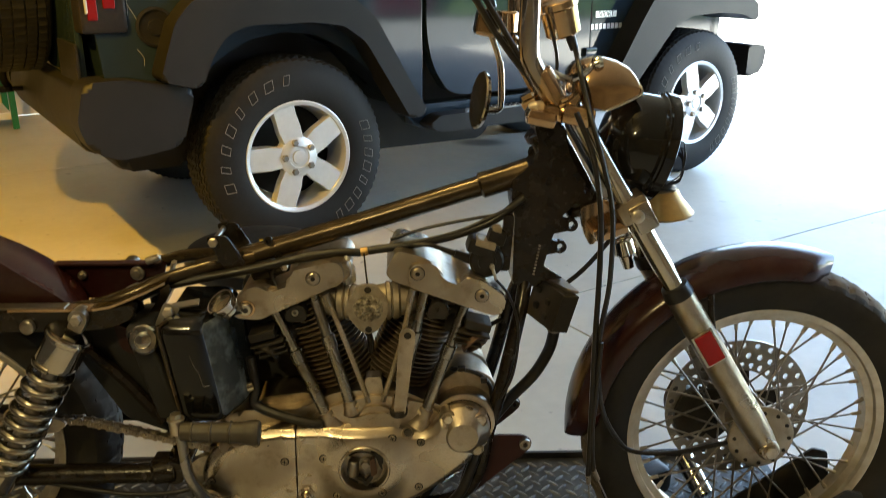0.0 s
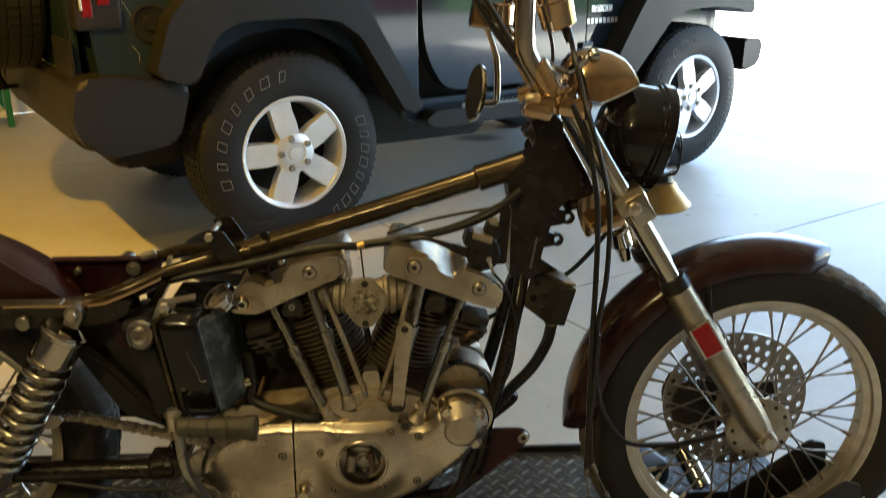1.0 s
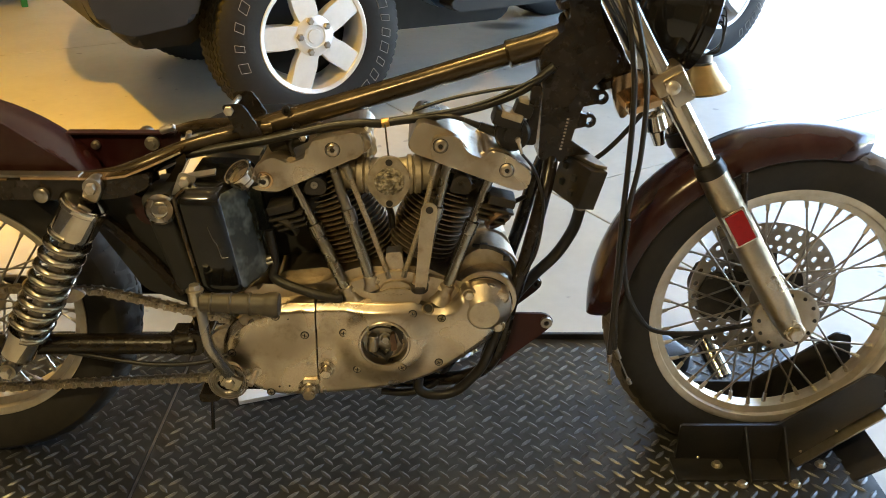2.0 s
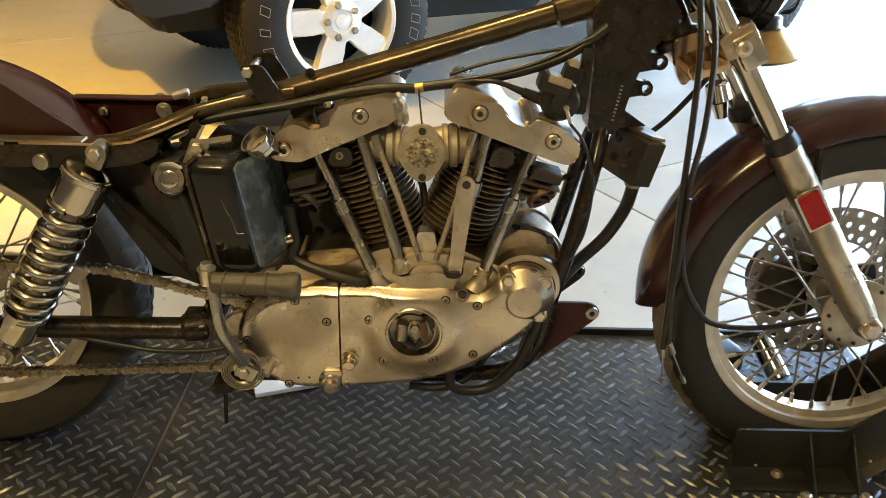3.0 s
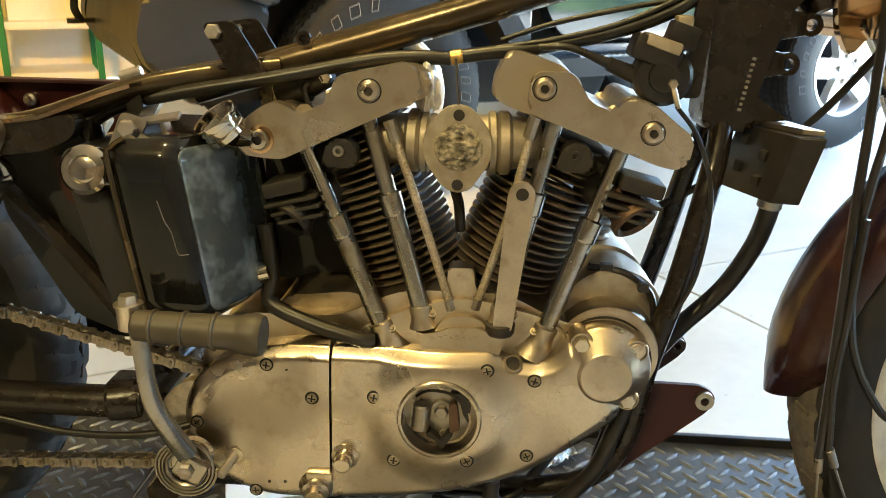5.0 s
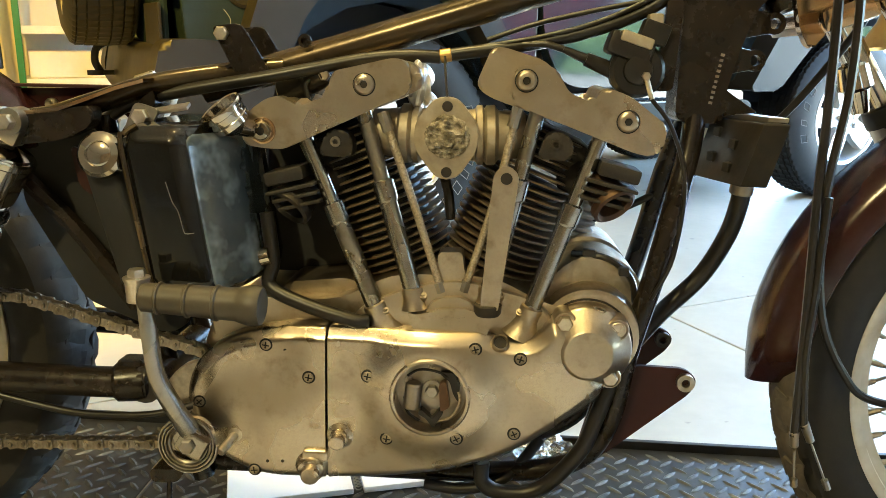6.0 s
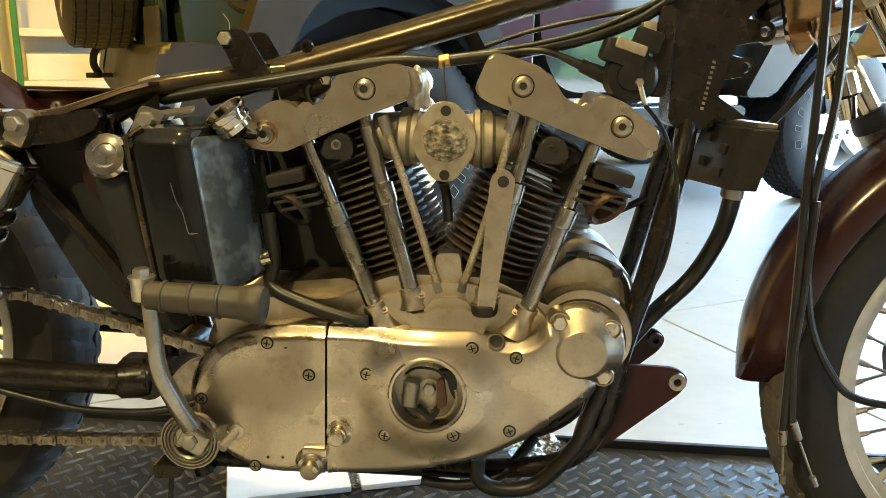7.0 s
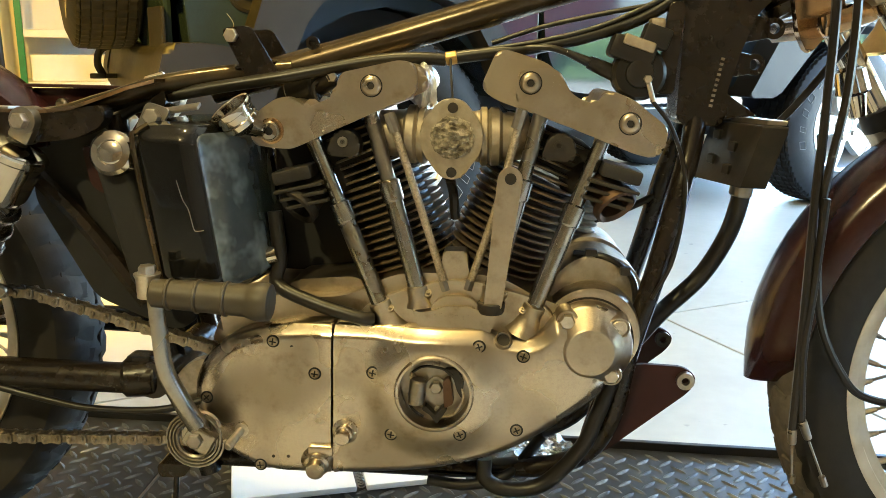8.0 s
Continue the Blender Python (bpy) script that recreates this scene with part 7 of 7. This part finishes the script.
front_flare = [(1.70, 0.550), (1.90, 0.870), (1.98, 0.985), (2.10, 1.030), (2.30, 1.040), (2.62, 1.015), (2.80, 0.965), (2.845, 0.900), (2.835, 0.835), (2.70, 0.880), (2.52, 0.895), (2.28, 0.885), (2.15, 0.835), (2.075, 0.755), (1.880, 0.548)]
slab(bm, rounded(front_flare, 0.03), -0.045, 0.32, 0.018, 3)
part("front_flare", bm, FLARE, jeep, "grained dark grey front wheel arch flare")
bm = B()
slab(bm, arch_cut(0.0, 0.47, 0.5) + [(0.45, 0.5), (-0.45, 0.5)], 0.30, 1.30)
slab(bm, [(-0.62, 0.46), (2.85, 0.46), (2.85, 0.62), (-0.62, 0.66)], 0.34, 1.25)
part("underbody", bm, UNDER, jeep)
# unseen low skid and muffler blocks, added to stop daylight under the car
for skid, y0, y1 in (([(0.28, 0.47), (0.34, 0.29), (1.25, 0.27), (1.35, 0.47)], 0.42, 1.18), ([(1.45, 0.47), (1.50, 0.33), (2.10, 0.31), (2.20, 0.47)], 0.55, 1.10)):
    bm = B()
    slab(bm, rounded(skid, 0.04), y0, y1, 0.02)
    part("unseen_skid_block", bm, UNDER, jeep)
bm = B()
slab(bm, rounded([(-0.66, 0.56), (-0.66, 0.36), (-0.34, 0.36), (-0.34, 0.56)], 0.07), 0.30, 1.34, 0.04)
part("unseen_muffler_block", bm, UNDER, jeep)
for x in (0, WB):
    bm = B()
    rod(bm, (x, 0.2, HUBZ), (x, 1.4, HUBZ), 0.055, None, 14)
    part("axle", bm, UNDER, jeep)
bm = B()
box(bm, (0.0, 0.75, HUBZ), (0.28, 0.26, 0.26), 0.06)
part("differential", bm, UNDER, jeep)
bm = B()
rod(bm, (-0.10, 0.38, 0.30), (-0.13, 0.42, 0.72), 0.035, None, 12)
part("damper", bm, UNDER, jeep)
bm = B()
box(bm, (2.47, 0.35, 0.60), (0.25, 0.1, 0.40), 0.03)
part("inner_liner", bm, UNDER, jeep)
# rocker and side step
bm = B()
slab(bm, rounded([(0.50, 0.555), (1.75, 0.555), (1.75, 0.46), (0.60, 0.45)], 0.02), 0.04, 0.14, 0.012)
rock = part("rocker_rail", bm, CARPAINT, jeep)
bm = B()
slab(bm, rounded([(0.60, 0.475), (0.66, 0.515), (1.70, 0.515), (1.72, 0.475), (1.66, 0.445), (0.66, 0.440)], 0.02), -0.05, 0.06, 0.014)
part("side_step", bm, FLARE, rock, "grey tubular side step")
bm = B()
slab(bm, rounded([(0.80, -0.040), (0.85, 0.025), (1.60, 0.025), (1.65, -0.040)], 0.01), 0.515, 0.520, 0, 2, Matrix(((1, 0, 0, 0), (0, 0, 1, 0), (0, 1, 0, 0), (0, 0, 0, 1))))
step = part("step_tread", bm, GREYSTEP, rock, "grey step tread with dimples")
bm = B()
for i in range(24):
    for j in range(2):
        lathe(bm, [(0, 0.010), (0.003, 0.008)], (0.88 + 0.03 * i, -0.02 + 0.025 * j, 0.5205), (0, 0, 1), 8)
part("step_dimples", bm, UNDER, step)
# rear bumper: grey plastic with raised ends
bm = B()
sec = rounded([(-0.80, 0.745), (-0.62, 0.745), (-0.62, 0.50), (-0.70, 0.475), (-0.79, 0.49), (-0.83, 0.60)], 0.03)
slab(bm, sec, 0.14, 1.50, 0.02)
end = rounded([(-0.80, 0.762), (-0.66, 0.765), (-0.405, 0.718), (-0.470, 0.505), (-0.70, 0.478), (-0.80, 0.52), (-0.835, 0.62)], 0.035)
slab(bm, end, 0.0, 0.17, 0.045, 4)
slab(bm, end, 1.47, 1.64, 0.045, 4)
bumper = part("rear_bumper", bm, FLARE, jeep, "grained dark grey plastic rear bumper")
bm = B()
lathe(bm, [(-0.01, 0.018), (-0.01, 0.034), (0.01, 0.034), (0.01, 0.018)], (-0.90, 1.15, 0.605), (0, 0, 1), 18, False, True)
box(bm, (-0.85, 1.15, 0.605), (0.09, 0.03, 0.02), 0.005)
sweep(bm, [(-0.80, 1.13, 0.74), (-0.88, 1.13, 0.72), (-0.90, 1.14, 0.66), (-0.88, 1.15, 0.61)], 0.016, 10)
part("tow_hook", bm, UNDER, bumper, "black steel tow hook")
# tail lamp on the rear corner
bm = B()
box(bm, (-0.685, 0.135, 1.06), (0.16, 0.13, 0.28), 0.015)
tail = part("tail_lamp", bm, BLACKPLASTIC, jeep, "tail lamp with dark housing")
bm = B()
box(bm, (-0.722, 0.078, 1.075), (0.036, 0.030, 0.22), 0.008)
part("lens", bm, REDLENS, tail, "red lens")
bm = B()
box(bm, (-0.664, 0.068, 1.085), (0.042, 0.014, 0.16), 0.006)
part("side_marker", bm, REDLENS, tail, "red side marker")
bm = B()
box(bm, (-0.742, 0.076, 1.02), (0.010, 0.028, 0.06), 0.003)
part("reverse_lens", bm, ALLOY, tail, "pale reversing lens")
bm = B()
box(bm, (-0.755, 0.82, 0.97), (0.03, 1.28, 0.56), 0.015)
part("tailgate", bm, CARPAINT, jeep, "dark tailgate")
bm = B()
box(bm, (-0.775, 0.30, 0.80), (0.012, 0.30, 0.16), 0.004)
part("blank_plate", bm, FLARE, jeep)
bm = B()
lathe(bm, [(0, 0.072), (0.005, 0.072), (0.007, 0.062), (0.002, 0.055), (0.002, 0.03), (0.008, 0.028), (0.008, 0.001)], (-0.505, 0.085, 0.935), (0, -1, 0), 28)
part("fuel_cap", bm, FLARE, jeep, "round dark fuel filler")
for x0, z0, x1, z1 in ((-0.62, 1.10, -0.60, 0.98), (-0.60, 1.02, -0.56, 0.90), (-0.40, 1.13, -0.37, 1.12), (-0.64, 1.05, -0.63, 0.93), (-0.58, 0.86, -0.56, 0.80)):
    bm = B()
    sweep(bm, [(x0, 0.0835, z0), ((x0 + x1) / 2 + 0.01, 0.0835, (z0 + z1) / 2), (x1, 0.0835, z1)], 0.0010, 5)
    part("scrape", bm, SCRAPE, tub, "pale paint scrape")
# front bumper
bm = B()
slab(bm, rounded([(2.93, 0.50), (3.08, 0.53), (3.10, 0.68), (2.93, 0.70)], 0.03), 0.06, 1.58, 0.03, 3)
part("front_bumper", bm, FLARE, jeep, "dark grey front bumper")
bm = B()
slab(bm, rounded([(2.86, 0.64), (2.94, 0.64), (2.94, 1.12), (2.86, 1.15)], 0.015), 0.30, 1.34, 0.015)
part("grille", bm, CARPAINT, jeep)


# wheels
def car_wheel(m, name, parent, label):
    R, W, RR = 0.402, 0.25, 0.222
    bm = B()
    ribs = [0.034, 0.066, 0.104, 0.146, 0.184, 0.216]
    tread = []
    for k, (r0, r1) in enumerate(zip(ribs, ribs[1:])):
        crown = R - 0.006 * abs((r0 + r1) / W - 1) ** 2
        tread += [(r0 + 0.0025, crown - 0.008), (r0 + 0.003, crown), (r1 - 0.003, crown), (r1 - 0.0025, crown - 0.008)]
    prof = [(0.012, RR), (0.0, RR + 0.02), (-0.004, RR + 0.07), (0.002, RR + 0.12), (0.014, R - 0.030), (0.022, R - 0.012), (0.032, R - 0.006)] + tread + [(W - 0.032, R - 0.006), (W - 0.022, R - 0.012), (W - 0.010, R - 0.035), (W, RR + 0.09), (W - 0.012, RR)]
    seg = 216
    loops = []
    for i in range(seg):
        t = 2 * math.pi * i / seg
        loop = []
        for k, (a, q) in enumerate(prof):
            cut = 0.006 if 5 <= k <= len(prof) - 5 and (i + 2 * (((k - 5) // 4) % 2)) % 3 == 0 else 0
            loop.append(bm.verts.new((math.cos(t) * (q - cut), a, math.sin(t) * (q - cut))))
        loops.append(loop)
    for i in range(seg):
        a, b = loops[i], loops[(i + 1) % seg]
        for k in range(len(prof) - 1):
            bm.faces.new((a[k], a[k + 1], b[k + 1], b[k]))
    bmesh.ops.transform(bm, matrix=m, verts=bm.verts)
    wheel = part(name, bm, TYREBLACK, parent, label, smooth=30)
    bm = B()
    lathe(bm, [(0.010, 0.226), (0.004, 0.232), (0.002, 0.228), (0.006, 0.214), (0.030, 0.206), (0.14, 0.196), (0.14, 0.200), (0.02, 0.214)], (0, 0, 0), (0, 1, 0), 72, False, True)
    for i in range(5):
        a = 2 * math.pi * i / 5 + radians(34)
        d, s = V(math.cos(a), 0, math.sin(a)), V(-math.sin(a), 0, math.cos(a))
        pts = [d * 0.05 - s * 0.046, d * 0.05 + s * 0.046, d * 0.12 + s * 0.040, d * 0.216 + s * 0.052, d * 0.216 - s * 0.052, d * 0.12 - s * 0.040]
        slab(bm, [(p.x, p.z) for p in pts], 0.012, 0.055, 0.008)
    lathe(bm, [(0.055, 0.088), (0.014, 0.084), (0.008, 0.074), (0.004, 0.045), (0.010, 0.042), (0.010, 0.030), (0.004, 0.028), (0.003, 0.001)], (0, 0, 0), (0, 1, 0), 40)
    bmesh.ops.transform(bm, matrix=m, verts=bm.verts)
    rim = part("rim", bm, ALLOY, wheel, "five-spoke silver alloy rim")
    bm = B()
    lathe(bm, [(0.16, 0.19), (0.155, 0.05), (0.08, 0.04)], (0, 0, 0), (0, 1, 0), 40)
    bmesh.ops.transform(bm, matrix=m, verts=bm.verts)
    part("brake_drum", bm, UNDER, wheel)
    for i in range(5):
        a = 2 * math.pi * i / 5 + radians(34)
        bm = B()
        lathe(bm, [(0.0, 0.011), (0.006, 0.0150), (0.028, 0.0150)], (math.cos(a) * 0.0635, -0.008, math.sin(a) * 0.0635), (0, 1, 0), 6)
        bmesh.ops.transform(bm, matrix=m, verts=bm.verts)
        part("lug_nut", bm, STEEL, rim)
    for arc0, n, step_a in ((98, 8, 14), (-58, 8, 11)):
        for k in range(n):
            bm = B()
            a = radians(arc0 + step_a * k)
            d, s = V(math.cos(a), 0, math.sin(a)), V(-math.sin(a), 0, math.cos(a))
            c = d * 0.318
            o = [c + d * u * 0.019 + s * (w * (0.012 + 0.007 * ((k * 5) % 3) / 2) - 0.005 * u) for u, w in ((-1, -1), (1, -1), (1, 1), (-1, 1))]
            for p, q in zip(o, o[1:] + o[:1]):
                q2 = V(q.x, -0.0045, q.z)
                p2 = V(p.x, -0.0045, p.z)
                rod(bm, p2, q2, 0.0011, None, 5)
            bmesh.ops.transform(bm, matrix=m, verts=bm.verts)
            part("sidewall_mark", bm, LETTER, wheel, "outlined pale bar on the sidewall")
    return wheel


car_wheel(pose(0, 0, HUBZ), "rear_wheel", jeep, "rear wheel with a wide black tyre")
car_wheel(pose(WB, 0, HUBZ), "front_wheel", jeep, "front wheel with a wide black tyre")
car_wheel(pose(0, 1.64, HUBZ, 0, 0, 180), "rear_wheel", jeep, "rear wheel with a wide black tyre")
car_wheel(pose(WB, 1.64, HUBZ, 0, 0, 180), "front_wheel", jeep, "front wheel with a wide black tyre")
car_wheel(pose(-1.035, 0.80, 1.152, 0, 0, -90) @ Matrix.Scale(1.06, 4), "spare_wheel", jeep, "spare wheel on the tailgate")
bm = B()
rod(bm, (-0.78, 0.84, 1.115), (-0.95, 0.84, 1.115), 0.09, 0.06, 18)
part("spare_carrier", bm, UNDER, jeep)

# ---- things round the garage ----
# green rack with white boards by the far wall
rack = thing("storage_rack", (0, 0, 0), 31, label="green steel rack with white boards by the wall", category="shelf", local=True, under=Matrix.Scale(ROOM, 4))
RU0, RU1, RN0, RN1 = -0.452, 0.125, 5.55, 6.02
for u in (RU0, RU1):
    for n in (RN0, RN1):
        bm = B()
        box(bm, (u, n, 1.0), (0.04, 0.04, 2.0), 0.003)
        part("post", bm, GREEN, rack, "green enamelled post")
for z in (0.12, 0.45, 0.79, 1.22, 1.60):
    bm = B()
    box(bm, ((RU0 + RU1) / 2, (RN0 + RN1) / 2, z - 0.025), (RU1 - RU0 - 0.045, RN1 - RN0 + 0.02, 0.05), 0.003)
    part("shelf", bm, WHITEBOARD, rack, "white shelf board")
bm = B()
box(bm, ((RU0 + RU1) / 2, RN1 + 0.03, 0.85), (RU1 - RU0, 0.012, 1.7), 0.002)
part("back_panel", bm, WALL, rack, "cream back panel")
for z, h in ((0.45, 0.175),):
    bm = B()
    box(bm, ((RU0 + RU1) / 2 + 0.01, RN0 + 0.27, z + h / 2), (0.50, 0.34, h), 0.008)
    whole("storage_box", bm, WHITEBOARD, "plain white storage box on the rack", "box", "boxes on the rack").matrix_world = GARAGE
# broom leaning by the rack
broom = thing("broom", (0, 0, 0), 31, label="black and yellow push broom leaning on the rack", category="broom", local=True, under=Matrix.Scale(ROOM, 4))
bm = B()
rod(bm, (-0.575, 5.45, 0.09), (-0.60, 5.53, 1.55), 0.014, None, 12)
part("handle", bm, YELLOW, broom)
bm = B()
rod(bm, (-0.5825, 5.474, 0.52), (-0.5935, 5.509, 1.16), 0.030, None, 12, 0.006)
part("grip", bm, BLACKPLASTIC, broom)
bm = B()
box(bm, (-0.575, 5.45, 0.05), (0.30, 0.07, 0.10), 0.01)
part("brush", bm, BLACKPLASTIC, broom)

# shop stool behind the motorcycle
stool = thing("shop_stool", (-0.36, 0.85, 0), label="round black shop stool with yellow print", category="stool")
SX, SY, SZ = -0.36, 0.85, 0.53
bm = B()
lathe(bm, [(0, 0.15), (0.01, 0.185), (0.045, 0.19), (0.062, 0.18), (0.068, 0.15), (0.070, 0.001)], (SX, SY, SZ - 0.055), (0, 0, 1), 40)
seat = part("seat", bm, BLACKPLASTIC, stool, "padded black seat")
bm = B()
for k in range(5):
    box(bm, (SX + 0.015 + 0.016 * k, SY + 0.01 + 0.009 * k, SZ + 0.0155), (0.011, 0.045, 0.001), 0, pose(0, 0, 0, 0, 0, 20))
part("print", bm, YELLOW, seat, "yellow printed bars")
bm = B()
rod(bm, (SX, SY, 0.10), (SX, SY, SZ - 0.05), 0.025, None, 14)
for k in range(5):
    a = 2 * math.pi * k / 5
    sweep(bm, [(SX, SY, 0.12), (SX + 0.1 * math.cos(a), SY + 0.1 * math.sin(a), 0.10), (SX + 0.2 * math.cos(a), SY + 0.2 * math.sin(a), 0.06)], 0.014, 8)
part("base", bm, CHOCK, stool)
for k in range(5):
    a = 2 * math.pi * k / 5
    bm = B()
    lathe(bm, [(-0.01, 0.02), (-0.008, 0.025), (0.008, 0.025), (0.01, 0.02)], (SX + 0.2 * math.cos(a), SY + 0.2 * math.sin(a), 0.025), (math.sin(a), -math.cos(a), 0), 14)
    rod(bm, (SX + 0.2 * math.cos(a), SY + 0.2 * math.sin(a), 0.03), (SX + 0.2 * math.cos(a), SY + 0.2 * math.sin(a), 0.065), 0.006)
    part("castor", bm, BLACKPLASTIC, stool)

# notebook on the deck under the engine
book = thing("notebook", (-0.335, 0.10, 0.0665), 18.7, label="white spiral-bound notebook lying on the deck", category="notebook", local=True, under=LIFT)
bm = B()
box(bm, (0.097, 0.10, 0.006), (0.190, 0.20, 0.010), 0.002)
part("left_page", bm, PAPER, book, "blank white page")
bm = B()
box(bm, (0.288, 0.10, 0.006), (0.160, 0.20, 0.010), 0.002)
part("right_page", bm, PAPER, book, "blank white page")
bm = B()
sweep(bm, helix((0.200, 0.0, 0.010), (0, 1, 0), 0.006, 22, 0.20, 10), 0.001, 5, 1)
part("spiral", bm, STEEL, book)
# crumpled film by the far rail
rng = random.Random(11)
for c, s in (((0.14, 0.30, 0.085), 0.035), ((0.10, 0.345, 0.083), 0.030)):
    bm = B()
    bmesh.ops.create_icosphere(bm, subdivisions=3, radius=1.0)
    for v in bm.verts:
        k = 1 + 0.45 * noise.noise(v.co * 2.3 + V(c[0] * 40, 0, 0)) + 0.3 * noise.noise(v.co * 6)
        v.co = V(c[0] + v.co.x * s * k * 1.2, c[1] + v.co.y * s * k, c[2] + max(v.co.z, -0.55) * s * k * 0.7)
    whole("plastic_bag", bm, CLEARFILM, "crumpled clear plastic bag on the deck", "bag", "plastic bags", smooth=20).matrix_world = LIFT
# tie-down tube and pads on the floor seen through the front wheel
bm = B()
rod(bm, (0.69, 0.24, 0.150), (0.725, 0.17, 0.088), 0.022, None, 20, 0.004)
whole("steel_tube", bm, CHROME, "short bright steel tube on the deck", "tube").matrix_world = LIFT
bm = B()
box(bm, (0.60, 0.24, 0.098), (0.10, 0.10, 0.065), 0.02, pose(0, 0, 0, 0, 0, 25))
whole("rubber_block", bm, BLACKPLASTIC, "black rubber block on the deck", "block").matrix_world = LIFT

# outside
for name, u, n, mat_, label in (("recycling_bin", 25.2, 15.6, CYANBIN, "turquoise wheeled recycling bin by the road"), ("garden_bin", 25.6, 14.3, GREENBIN, "green wheeled bin by the road")):
    b = thing(name, tuple(GARAGE @ V(u, n, 0)), 31, label=label, category="bin", local=True)
    bm = B()
    slab(bm, rounded([(-0.30, 0.05), (0.30, 0.05), (0.36, 1.0), (-0.36, 1.0)], 0.04), -0.42, 0.42, 0.03)
    part("body", bm, mat_, b)
    bm = B()
    box(bm, (0, 0, 1.03), (0.80, 0.90, 0.07), 0.02)
    part("lid", bm, mat_, b)
    for y in (-0.4, 0.4):
        bm = B()
        lathe(bm, [(-0.03, 0.09), (-0.025, 0.12), (0.025, 0.12), (0.03, 0.09)], (-0.30, y, 0.07), (0, 1, 0), 18)
        part("wheel", bm, HOSE, b)
shed = thing("garden_shed", tuple(GARAGE @ V(9.5, -11.5, 0)), 31, label="dark red boarded shed beyond the lawn", category="shed", local=True)
bm = B()
box(bm, (0, 0, 1.25), (5, 3.2, 2.5))
walls = part("wall", bm, BRICKRED, shed)
bm = B()
slab(bm, [(-2.8, 2.45), (0, 3.6), (2.8, 2.45)], -1.8, 1.8)
part("roof", bm, FLARE, shed)
for k in range(20):
    bm = B()
    box(bm, (-2.4 + 0.25 * k, 1.61, 1.25), (0.22, 0.02, 2.5))
    part("board", bm, BRICKRED, walls)


# added unseen hedge beyond the lawn beside the driveway, for the car's reflections
bm = B()
bmesh.ops.create_grid(bm, x_segments=90, y_segments=24, size=1.0)
for v in bm.verts:
    a = (v.co.y + 1) / 2 * math.pi
    p = V(v.co.x * 9.0, -math.cos(a) * 0.9, math.sin(a) ** 0.6 * 1.0)
    n = noise.fractal(p * 1.1, 1.0, 2.1, 4) * 0.5
    v.co = p + V(n * 0.4, n * 0.6 * (-math.cos(a) + 0.2), n * 0.5 * math.sin(a))
hedge = whole("hedge", bm, HEDGE, "unseen low dark green hedge beside the lawn", "hedge", kind="stuff", smooth=0)
hedge.matrix_world = GARAGE @ pose(13.5, -7.5, -0.06, 0, 0, 47)
